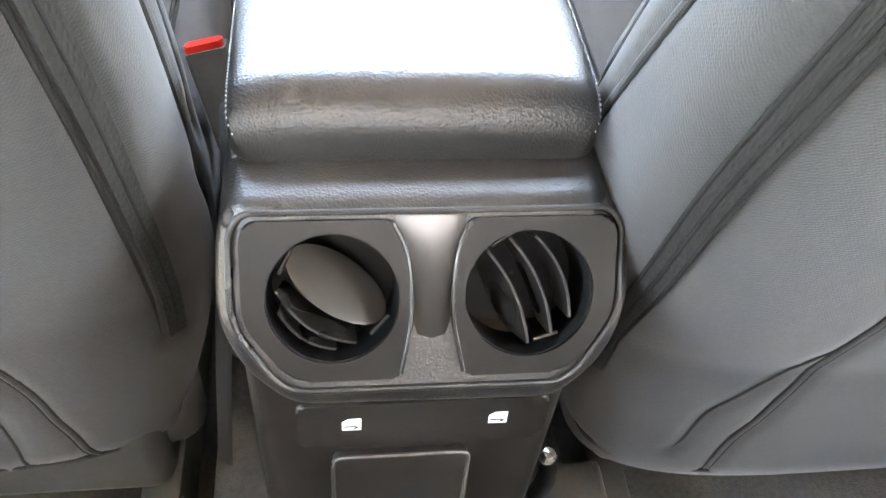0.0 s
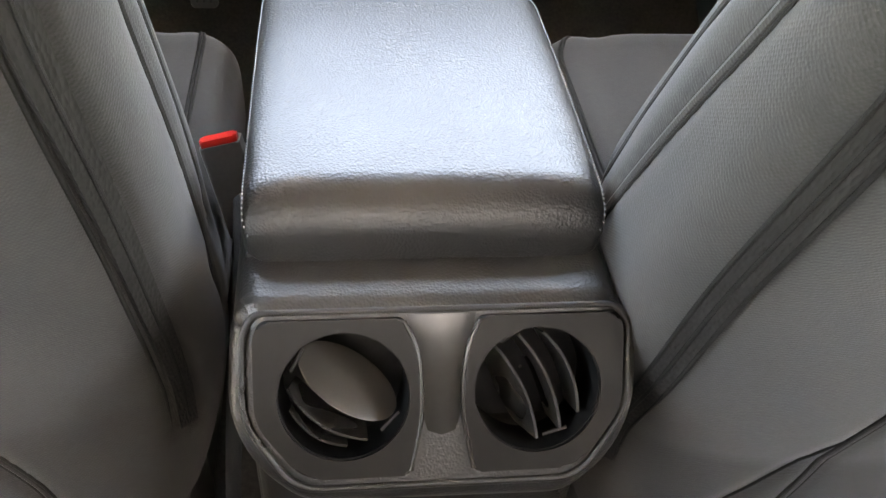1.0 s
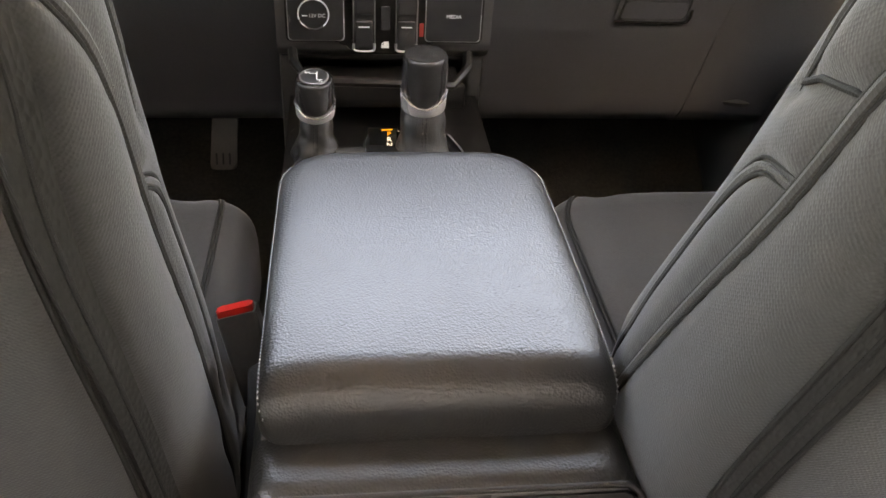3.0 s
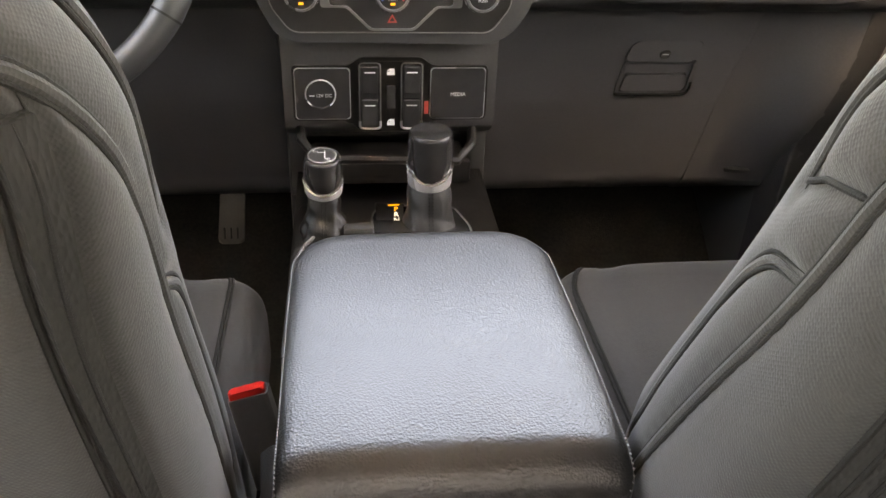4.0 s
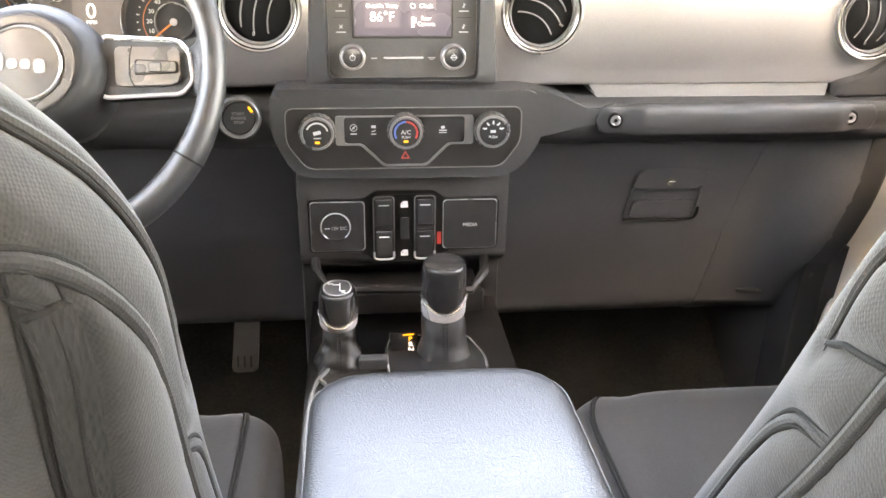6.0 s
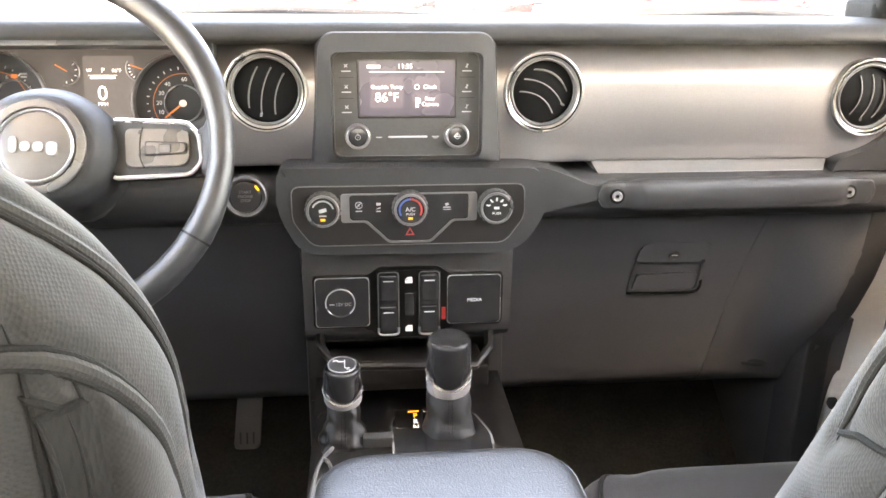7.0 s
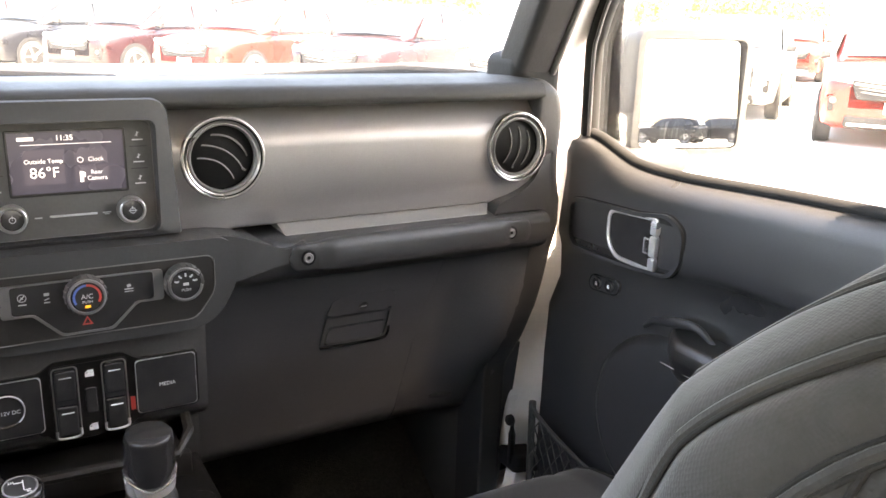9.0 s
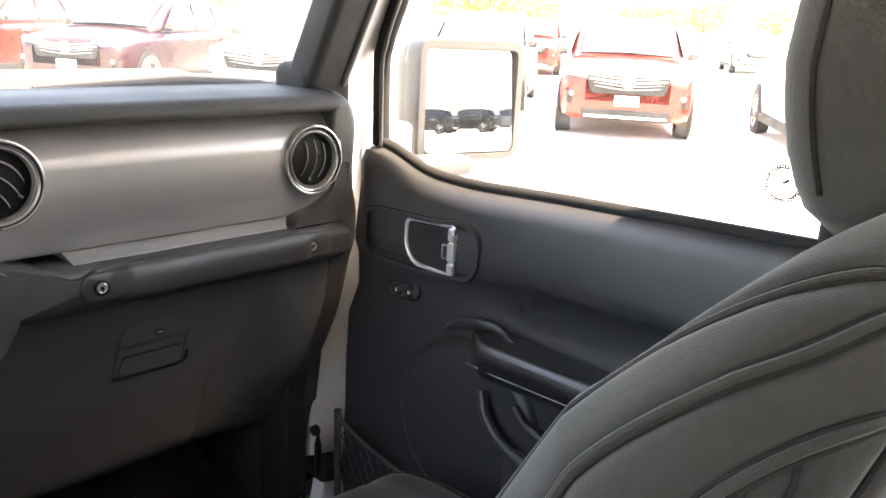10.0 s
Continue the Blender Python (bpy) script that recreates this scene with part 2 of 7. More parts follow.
def rounded(pts, r, n=5):
    """A polygon with its corners rounded by the radius r, or by one radius for each corner."""
    out, k = [], len(pts)
    for i in range(k):
        p, a, b = Vector(pts[i]), Vector(pts[i - 1]), Vector(pts[(i + 1) % k])
        rad = r[i] if isinstance(r, (list, tuple)) else r
        da, db = (a - p), (b - p)
        cut = min(rad, da.length * 0.48, db.length * 0.48)
        s, e = p + da.normalized() * cut, p + db.normalized() * cut
        for j in range(n + 1):
            t = j / n
            out.append(tuple((1 - t) ** 2 * s + 2 * t * (1 - t) * p + t * t * e))
    return out


FRONT = Matrix(((1, 0, 0), (0, 0, -1), (0, 1, 0))).to_4x4()     # local x, y, z to x, z, -y: a plate that faces the rear of the cabin


def facing(x, y, z, tilt=0.0):
    """A frame on a face that looks to the rear of the cabin: x to the right, y up it, z out of it. tilt: degrees by which it looks up."""
    return Matrix.Translation((x, y, z)) @ Matrix.Rotation(radians(-tilt), 4, "X") @ FRONT


def prism(bm, pts, z0, z1, m=Matrix(), bevel=0.0, seg=2, back=False):
    """A polygon in the frame's x and y, thick from z0 to z1, with the rim of its outer face bevelled."""
    lo = [bm.verts.new((x, y, z0)) for x, y in pts]
    hi = [bm.verts.new((x, y, z1)) for x, y in pts]
    k = len(pts)
    top = bm.faces.new(hi)
    bot = bm.faces.new(lo[::-1])
    for i in range(k):
        bm.faces.new((lo[i], lo[(i + 1) % k], hi[(i + 1) % k], hi[i]))
    verts = lo + hi
    if bevel:
        es = list(top.edges) + (list(bot.edges) if back else [])
        res = bmesh.ops.bevel(bm, geom=es, offset=bevel, segments=seg, profile=0.5, affect="EDGES")
        verts = [v for v in verts if v.is_valid] + [v for f in res["faces"] for v in f.verts]
    bmesh.ops.transform(bm, matrix=m, verts=list(set(verts)))
    return bm


def frame_plate(bm, outer, inner, z0, z1, m=Matrix()):
    """A flat frame between two polygons with as many points."""
    k = len(outer)
    ring = [[bm.verts.new((x, y, z)) for x, y in poly] for poly, z in ((outer, z0), (outer, z1), (inner, z1), (inner, z0))]
    for a in range(4):
        for i in range(k):
            bm.faces.new((ring[a][i], ring[a][(i + 1) % k], ring[(a + 1) % 4][(i + 1) % k], ring[(a + 1) % 4][i]))
    bmesh.ops.transform(bm, matrix=m, verts=[v for r in ring for v in r])
    return bm


def lathe(bm, profile, m=Matrix(), n=36, close=False):
    """A profile of (radius, z) turned about the frame's z."""
    rings = []
    for r, z in profile:
        rings.append([bm.verts.new(m @ Vector((max(r, 1e-5) * math.cos(2 * math.pi * i / n), max(r, 1e-5) * math.sin(2 * math.pi * i / n), z))) for i in range(n)])
    pairs = list(zip(rings, rings[1:])) + ([(rings[-1], rings[0])] if close else [])
    for a, b in pairs:
        for i in range(n):
            bm.faces.new((a[i], a[(i + 1) % n], b[(i + 1) % n], b[i]))
    if not close:
        bm.faces.new(rings[0][::-1])
        bm.faces.new(rings[-1])
    return bm


def loft(bm, rings, caps=True, closed=True):
    vs = [[bm.verts.new(p) for p in ring] for ring in rings]
    k = len(vs[0])
    for a, b in zip(vs, vs[1:]):
        for i in range(k if closed else k - 1):
            bm.faces.new((a[i], a[(i + 1) % k], b[(i + 1) % k], b[i]))
    if caps:
        bm.faces.new(vs[0][::-1])
        bm.faces.new(vs[-1])
    return bm


def tube(bm, pts, r, n=8, closed=False, flat=1.0):
    """A round cord along points; r: one radius, or one for each point."""
    pts = [Vector(p) for p in pts]
    k = len(pts)
    rings, side = [], None
    for i, p in enumerate(pts):
        a = pts[i - 1] if (i or closed) else pts[0]
        b = pts[(i + 1) % k] if (i < k - 1 or closed) else pts[-1]
        d = (b - a).normalized()
        if side is None:
            side = d.orthogonal().normalized()
        side = (side - d * side.dot(d)).normalized()
        up = d.cross(side)
        rad = r[i] if isinstance(r, (list, tuple)) else r
        rings.append([p + side * rad * math.cos(2 * math.pi * j / n) + up * rad * flat * math.sin(2 * math.pi * j / n) for j in range(n)])
    if closed:
        rings.append(rings[0])
    vs = [[bm.verts.new(q) for q in ring] for ring in (rings[:-1] if closed else rings)]
    if closed:
        vs.append(vs[0])
    for a, b in zip(vs, vs[1:]):
        for j in range(n):
            bm.faces.new((a[j], a[(j + 1) % n], b[(j + 1) % n], b[j]))
    if not closed:
        bm.faces.new(vs[0][::-1])
        bm.faces.new(vs[-1])
    return bm


def smooth_path(pts, n=8):
    """A Catmull-Rom line through a few points."""
    p = [Vector(q) for q in pts]
    p = [2 * p[0] - p[1]] + p + [2 * p[-1] - p[-2]]
    out = []
    for a, b, c, d in zip(p, p[1:], p[2:], p[3:]):
        for i in range(n):
            t = i / n
            out.append(0.5 * ((2 * b) + (c - a) * t + (2 * a - 5 * b + 4 * c - d) * t * t + (3 * b - a - 3 * c + d) * t ** 3))
    return out + [p[-2]]


def cut(ob, cutters):
    """Takes the cutters' volumes out of a mesh for good."""
    for bm in cutters:
        tool = new("tool", mesh_of("tool", bm, BLACK, False))
        mod = ob.modifiers.new("cut", "BOOLEAN")
        mod.operation, mod.solver, mod.object = "DIFFERENCE", "EXACT", tool
        bpy.context.view_layer.update()
        me = bpy.data.meshes.new_from_object(ob.evaluated_get(bpy.context.evaluated_depsgraph_get()))
        ob.modifiers.remove(mod)
        me.shade_smooth()
        me.set_sharp_from_angle(angle=radians(35))
        ob.data = me
        bpy.data.objects.remove(tool)
    return ob


def words(name, text, size, m, mat, parent, align="CENTER", depth=0.0002):
    """Raised print in the built-in font, as a mesh."""
    cu = bpy.data.curves.new("print", "FONT")
    cu.body, cu.size, cu.align_x, cu.align_y, cu.extrude, cu.resolution_u = text, size, align, "CENTER", depth, 3
    tmp = new("print", cu)
    bpy.context.view_layer.update()
    me = bpy.data.meshes.new_from_object(tmp.evaluated_get(bpy.context.evaluated_depsgraph_get()))
    bpy.data.objects.remove(tmp)
    me.transform(m)
    me.materials.clear()
    me.materials.append(mat)
    ob = new(name, me)
    ob.parent = parent
    return ob


def marks(bm, rects, m, z=0.0003):
    """Small flat bars of print: centre x, y, width, height, turn in degrees."""
    for x, y, w, h, a in rects:
        r = m @ Matrix.Translation((x, y, 0)) @ Matrix.Rotation(radians(a), 4, "Z")
        box(bm, -w / 2, w / 2, -h / 2, h / 2, 0, z, 0, m=r)
    return bm


def B():
    return bmesh.new()




# ---- the cabin's shell ----
FLOOR, GROUND = 0.0, -0.52
bm = B()
box(bm, -0.72, 0.72, -1.9, 0.16, -0.06, FLOOR, 0)
loft(bm, [[(-0.72, 0.16, -0.06), (-0.72, 0.62, 0.26), (-0.72, 0.62, 0.32), (-0.72, 0.16, 0.0)], [(0.72, 0.16, -0.06), (0.72, 0.62, 0.26), (0.72, 0.62, 0.32), (0.72, 0.16, 0.0)]])
box(bm, -0.16, 0.16, -1.7, 0.16, 0.0, 0.10, 0.03, 3)
structure("floor", bm, CARPET, "dark carpeted car floor with a centre tunnel")
bm = B()
box(bm, -0.72, 0.72, 0.55, 0.62, 0.2, 0.84, 0.01)
structure("wall_front", bm, CARPET, "dark carpeted bulkhead ahead of the footwells")
bm = B()
box(bm, -0.70, 0.70, -1.95, -0.14, 1.29, 1.33, 0.01)
structure("ceiling", bm, HEADLINER, "taupe cloth headliner")
bm = B()
box(bm, -0.782, 0.782, -1.99, -0.10, 1.362, 1.40, 0.015)
structure("roof", bm, WHITE, "white painted car roof")


def side_wall(name, s):
    """The body side behind the front door, with the rear window opening; s: 1 for the passenger's side, -1 for the driver's."""
    bm = B()
    for y0, y1, z0, z1 in ((-1.95, -0.76, -0.2, 0.76), (-1.95, -0.70, 1.20, 1.36), (-0.80, -0.675, 0.70, 1.25), (-1.95, -1.72, 0.70, 1.25)):
        a, b = sorted((s * 0.70, s * 0.79))
        box(bm, a, b, y0, y1, z0, z1, 0.012)
    return structure(name, bm, WHITE, "white painted body side with a rear window opening")


side_wall("wall_right", 1)
side_wall("wall_left", -1)
bm = B()
for x0, x1, z0, z1 in ((-0.72, 0.72, -0.2, 0.72), (-0.72, 0.72, 1.20, 1.36), (-0.72, -0.55, 0.6, 1.3), (0.55, 0.72, 0.6, 1.3)):
    box(bm, x0, x1, -2.0, -1.93, z0, z1, 0.01)
structure("wall_back", bm, DULL, "dark tailgate with a window opening")
bm = B()
box(bm, -0.66, 0.66, -1.75, -1.35, 0.10, 0.42, 0.05, 3)
box(bm, -0.66, 0.66, -1.88, -1.70, 0.35, 0.95, 0.05, 3)
rear = part("rear_bench", bm, FABRIC)
tagged(rear, "grey cloth rear bench seat on the car floor", "seat")

# glass in the rear openings
for k_, (x0, x1, y0, y1, z0, z1) in enumerate(((0.742, 0.747, -1.725, -0.795, 0.755, 1.205), (-0.747, -0.742, -1.725, -0.795, 0.755, 1.205), (-0.555, 0.555, -1.968, -1.963, 0.715, 1.205))):
    bm = B()
    box(bm, x0, x1, y0, y1, z0, z1, 0)
    structure("window_%d" % (k_ + 2), bm, PRIVACY if k_ == 2 else PANE, "lightly tinted rear window" if k_ == 2 else "clear rear side window")

# windscreen, its frame and the pillars
LEAN = radians(28)
wbase, wtop = Vector((0, 0.115, 0.850)), Vector((0, -0.115, 1.285))


def lean_bar(bm, x0, x1, y0, y1, z0=0.85, z1=1.30, r=0.012):
    """A bar that leans back with the windscreen."""
    k = (wtop.y - wbase.y) / (wtop.z - wbase.z)
    lean = Matrix(((1, 0, 0, 0), (0, 1, k, -0.85 * k), (0, 0, 1, 0), (0, 0, 0, 1)))
    return box(bm, x0, x1, y0, y1, z0, z1, r, 3, lean)


for s, side in ((1, "right"), (-1, "left")):
    bm = B()
    lean_bar(bm, min(s * 0.584, s * 0.648), max(s * 0.584, s * 0.648), 0.020, 0.085, 0.80, 1.30, 0.014)
    lean_bar(bm, min(s * 0.640, s * 0.668), max(s * 0.640, s * 0.668), 0.034, 0.090, 0.80, 1.30, 0.010)
    box(bm, min(s * 0.582, s * 0.664), max(s * 0.582, s * 0.664), 0.012, 0.10, 0.80, 0.892, 0.018, 3)
    structure("trim_" + side, bm, RUBBER, "black plastic windscreen pillar trim")
    # moulding edge in a lighter vinyl that draws its highlight line
    bm = B()
    lean_bar(bm, min(s * 0.640, s * 0.649), max(s * 0.640, s * 0.649), 0.0155, 0.03, 0.86, 1.30, 0.004)
    structure("trim_%s_edge" % side, bm, SOFT, "pillar trim edge strip, lighter vinyl for its highlight")
    bm = B()
    lean_bar(bm, min(s * 0.660, s * 0.772), max(s * 0.660, s * 0.772), 0.052, 0.125, 0.66, 1.32, 0.012)
    lean_bar(bm, min(s * 0.628, s * 0.668), max(s * 0.628, s * 0.668), 0.125, 0.150, 0.83, 1.30, 0.008)
    box(bm, min(s * 0.650, s * 0.785), max(s * 0.650, s * 0.785), 0.088, 0.15, 0.225, 0.84, 0.008, 3)
    box(bm, min(s * 0.655, s * 0.745), max(s * 0.655, s * 0.745), 0.070, 0.15, -0.02, 0.160, 0.008, 3)
    box(bm, min(s * 0.748, s * 0.800), max(s * 0.748, s * 0.800), 0.022, 0.134, -0.25, 0.80, 0.01)
    structure("pillar_" + side, bm, WHITE, "white painted windscreen pillar and door jamb")
    bm = B()
    box(bm, s * 0.70 - 0.06, s * 0.70 + 0.06, -1.5, 0.14, -0.08, 0.07, 0.02, 3)
    structure("sill_" + side, bm, DULL, "black door sill cover")
bm = B()
box(bm, -0.70, 0.70, -0.165, -0.09, 1.262, 1.33, 0.012)
structure("header_rail", bm, DULL, "black rail over the windscreen")
bm = B()
q = [(-0.645, *wbase[1:]), (0.645, *wbase[1:]), (0.645, *wtop[1:]), (-0.645, *wtop[1:])]
n_out = Vector((0, math.cos(LEAN), math.sin(LEAN))) * 0.005
loft(bm, [q, [Vector(p) + n_out for p in q]])
glass = structure("window_1", bm, SCREEN_GLASS, "flat windscreen with glare haze put into the glass")
glass.visible_shadow = False
bm = B()
edge = rounded([(-0.632, 0.470), (-0.632, 0.006), (0.632, 0.006), (0.632, 0.470)], [0.02, 0.034, 0.034, 0.02], 8)
tube(bm, [wbase + (wtop - wbase).normalized() * v - n_out * 0.6 + Vector((u, 0, 0)) for u, v in edge], 0.0042, 8, True)
structure("trim_windscreen", bm, RUBBER, "black rubber seal round the windscreen")
# outside, ahead of the windscreen: cowl and wipers
bm = B()
# runs on past the wipers as an unseen cover that shuts sun out
prof = [(0.125, 0.842), (0.16, 0.832), (0.30, 0.802), (0.70, 0.740), (0.70, 0.68), (0.125, 0.76)]
loft(bm, [[(x, y, z) for y, z in prof] for x in (-0.80, 0.80)])
# unseen side boxes added to keep sun out of the footwells
for s in (-1, 1):
    box(bm, s * 0.725 - 0.075, s * 0.725 + 0.075, 0.135, 0.68, -0.25, 0.78, 0.01)
structure("cowl", bm, RUBBER, "black plastic cowl, carried on unseen to keep sun out")
for x0, x1, bend in ((0.27, 0.63, 1), (-0.36, 0.08, 1)):
    w = thing("wiper", "black windscreen wiper resting at the foot of the glass", "wiper", "windscreen wipers")
    bm = B()
    tube(bm, [(x0, 0.150, 0.853), (x0 + 0.12, 0.148, 0.858), (x0 + 0.2, 0.148, 0.861), (x1, 0.145, 0.853)], [0.004, 0.006, 0.008, 0.004], 8)
    part("blade", bm, RUBBER, w)
    bm = B()
    tube(bm, [(x0 + 0.2, 0.150, 0.865), (x0 + 0.27, 0.165, 0.860), (x1 + 0.06, 0.22, 0.842)], [0.005, 0.008, 0.011], 8)
    lathe(bm, [(0.016, 0), (0.016, 0.03), (0.012, 0.04)], Matrix.Translation((x1 + 0.06, 0.22, 0.812)), 16)
    part("arm", bm, DULL, w)

# ---- dashboard ----
dash = thing("dashboard", "black soft-touch dashboard with a satin silver trim panel", "dashboard")


def across(bm, prof, x0, x1, steps=1, r=0.0):
    """A profile in y and z drawn out along x."""
    xs = np.linspace(x0, x1, steps + 1)
    loft(bm, [[(x, y, z) for y, z in prof] for x in xs])
    return bm


bm = B()
prof = rounded([(0.125, 0.857), (0.020, 0.860), (-0.020, 0.853), (-0.028, 0.836), (-0.012, 0.829), (0.125, 0.826)], [0.002, 0.03, 0.016, 0.008, 0.006, 0.002], 4)
across(bm, prof, -0.645, 0.606, 6)
part("top_pad", bm, PADTOP, dash, "black soft vinyl top pad", angle=60)
bm = B()
prof = rounded([(0.06, 0.835), (0.016, 0.835), (-0.008, 0.808), (-0.0215, 0.793), (-0.0225, 0.755), (-0.0185, 0.718), (-0.004, 0.688), (0.06, 0.684)], [0.002, 0.012, 0.02, 0.016, 0.05, 0.014, 0.006, 0.002], 6)
across(bm, prof, -0.640, 0.612, 8)
trim = part("trim_panel", bm, SILVER, dash, "satin silver painted trim panel", angle=60)
VENTS = ((-0.160, 0.779), (0.160, 0.776), (0.563, 0.768))
cut(trim, [box(B(), -0.552, -0.214, -0.08, 0.10, 0.722, 0.832, 0.012, 3), box(B(), -0.096, 0.096, -0.08, 0.10, 0.66, 0.842, 0)] + [lathe(B(), [(0.0435, -0.10), (0.0435, 0.10)], facing(x, -0.02, z), 48) for x, z in VENTS])
bm = B()
prof = rounded([(0.05, 0.690), (-0.006, 0.6895), (-0.010, 0.687), (-0.022, 0.6775), (-0.020, 0.674), (0.05, 0.674)], 0.003, 3)
loft(bm, [[(x0 + (x1 - x0) * (0.690 - z) / 0.016, y, z) for y, z in prof] for x0, x1 in ((0.226, 0.234), (0.531, 0.517))])
part("shelf_strip", bm, STRIP, dash, "narrow silver strip over the grab handle", angle=60)
bm = B()
prof = rounded([(0.06, 0.680), (-0.020, 0.678), (-0.043, 0.673), (-0.047, 0.652), (-0.040, 0.632), (-0.020, 0.620), (0.06, 0.610)], [0.002, 0.01, 0.010, 0.02, 0.014, 0.01, 0.002], 4)
across(bm, prof, -0.640, 0.612, 4)
part("knee_beam", bm, SOFT, dash, "black soft vinyl lower beam", angle=60)
bm = B()
rings = []
for z in [0.10, 0.15, 0.20, 0.25, 0.30, 0.35, 0.385] + list(np.linspace(0.405, 0.80, 26)) + [0.812, 0.824, 0.834, 0.842, 0.848, 0.853, 0.8565, 0.858]:
    yf = float(np.interp(z, (0.10, 0.38, 0.405, 0.42, 0.46, 0.519, 0.56, 0.606, 0.65, 0.69, 0.72, 0.75, 0.80, 0.84, 0.858), (0.084, 0.081, 0.073, 0.061, 0.037, 0.009, -0.004, -0.015, -0.030, -0.030, -0.022, -0.020, -0.024, -0.026, -0.012)))
    k = max(0.0, (z - 0.80) / 0.0582)
    xo = 0.602 + 0.040 * math.sqrt(max(1 - k * k, 0.0))
    rings.append([(x, y, z) for x, y in rounded([(0.600, 0.16), (0.600, yf + 0.004), (xo, yf), (xo, 0.16)], [0.002, 0.005, min(0.012, (xo - 0.60) * 0.4), 0.002], 5)])
loft(bm, rings)
part("end_cap", bm, SOFT, dash, "black plastic end cap beside the door", angle=60)
bm = B()
prism(bm, rounded([(0.528, 0.672), (0.625, 0.672), (0.625, 0.760), (0.606, 0.752), (0.597, 0.724), (0.570, 0.702), (0.535, 0.692)], [0.004, 0.002, 0.002, 0.01, 0.02, 0.03, 0.01], 6), -0.04, 0.0275, facing(0, 0, 0), 0.006, 3)
part("corner_moulding", bm, SOFT, dash, "black moulding that sweeps up beside the end vent", angle=60)
bm = B()
prism(bm, rounded([(0.120, 0.694), (0.158, 0.6925), (0.190, 0.681), (0.222, 0.667), (0.250, 0.6755), (0.250, 0.655), (0.205, 0.648), (0.168, 0.638), (0.120, 0.630)], [0.004, 0.02, 0.02, 0.012, 0.004, 0.01, 0.03, 0.02, 0.004], 6), -0.03, 0.0490, facing(0, 0, 0), 0.009, 4)
part("wing", bm, SOFT, dash, "black moulding from the climate panel to the grab handle", angle=60)

# the fixed grab handle and its two bolts
bm = B()
rings = []
for x in list(np.linspace(0.226, 0.290, 14)) + list(np.linspace(0.30, 0.51, 8)) + list(np.linspace(0.518, 0.576, 13)):
    u = min(1, max(0, (x - 0.258) / 0.024)) * min(1, max(0, (0.545 - x) / 0.024))
    u = u * u * (3 - 2 * u)
    e = min(1, max(0.02, (x - 0.226) / 0.012)) * min(1, max(0.02, (0.576 - x) / 0.012))
    hh, dd = (0.0165 + 0.0035 * u) * math.sqrt(1 - (1 - e) ** 2), (0.006 + 0.008 * u) * (0.4 + 0.6 * e)
    rings.append([(x, -0.048 - dd * math.copysign(abs(math.cos(q_)) ** (0.45 + 0.4 * u), math.cos(q_)), 0.6565 + hh * math.copysign(abs(math.sin(q_)) ** 0.7, math.sin(q_))) for q_ in np.linspace(0, 2 * math.pi, 28, endpoint=False)])
loft(bm, rings)
handle = part("grab_handle", bm, SOFT, dash, "black padded passenger grab handle", angle=60)
for x in (0.2475, 0.5390):
    bm = B()
    lathe(bm, [(0.0060, 0.0), (0.0060, 0.0022), (0.0052, 0.0028), (0.0044, 0.0022), (0.0037, 0.0012), (0.0030, 0.0016), (0.0005, 0.0016)], facing(x, -0.0545, 0.6570), 24)
    bolt = part("bolt", bm, SATINDARK, handle, "round metal bolt head")
    bm = B()
    lathe(bm, [(0.0024, 0.0015), (0.0024, 0.0020), (0.0005, 0.0019)], facing(x, -0.0545, 0.6570), 6)
    part("socket", bm, DEEP, bolt)
    # black ring that stands for the shaded pocket round the bolt
    bm = B()
    lathe(bm, [(0.0092, 0.0), (0.0092, 0.0014), (0.0078, 0.0020), (0.0073, 0.0008), (0.004, 0.0006)], facing(x, -0.0540, 0.6570), 24)
    part("pocket_shade", bm, DEEP, handle)

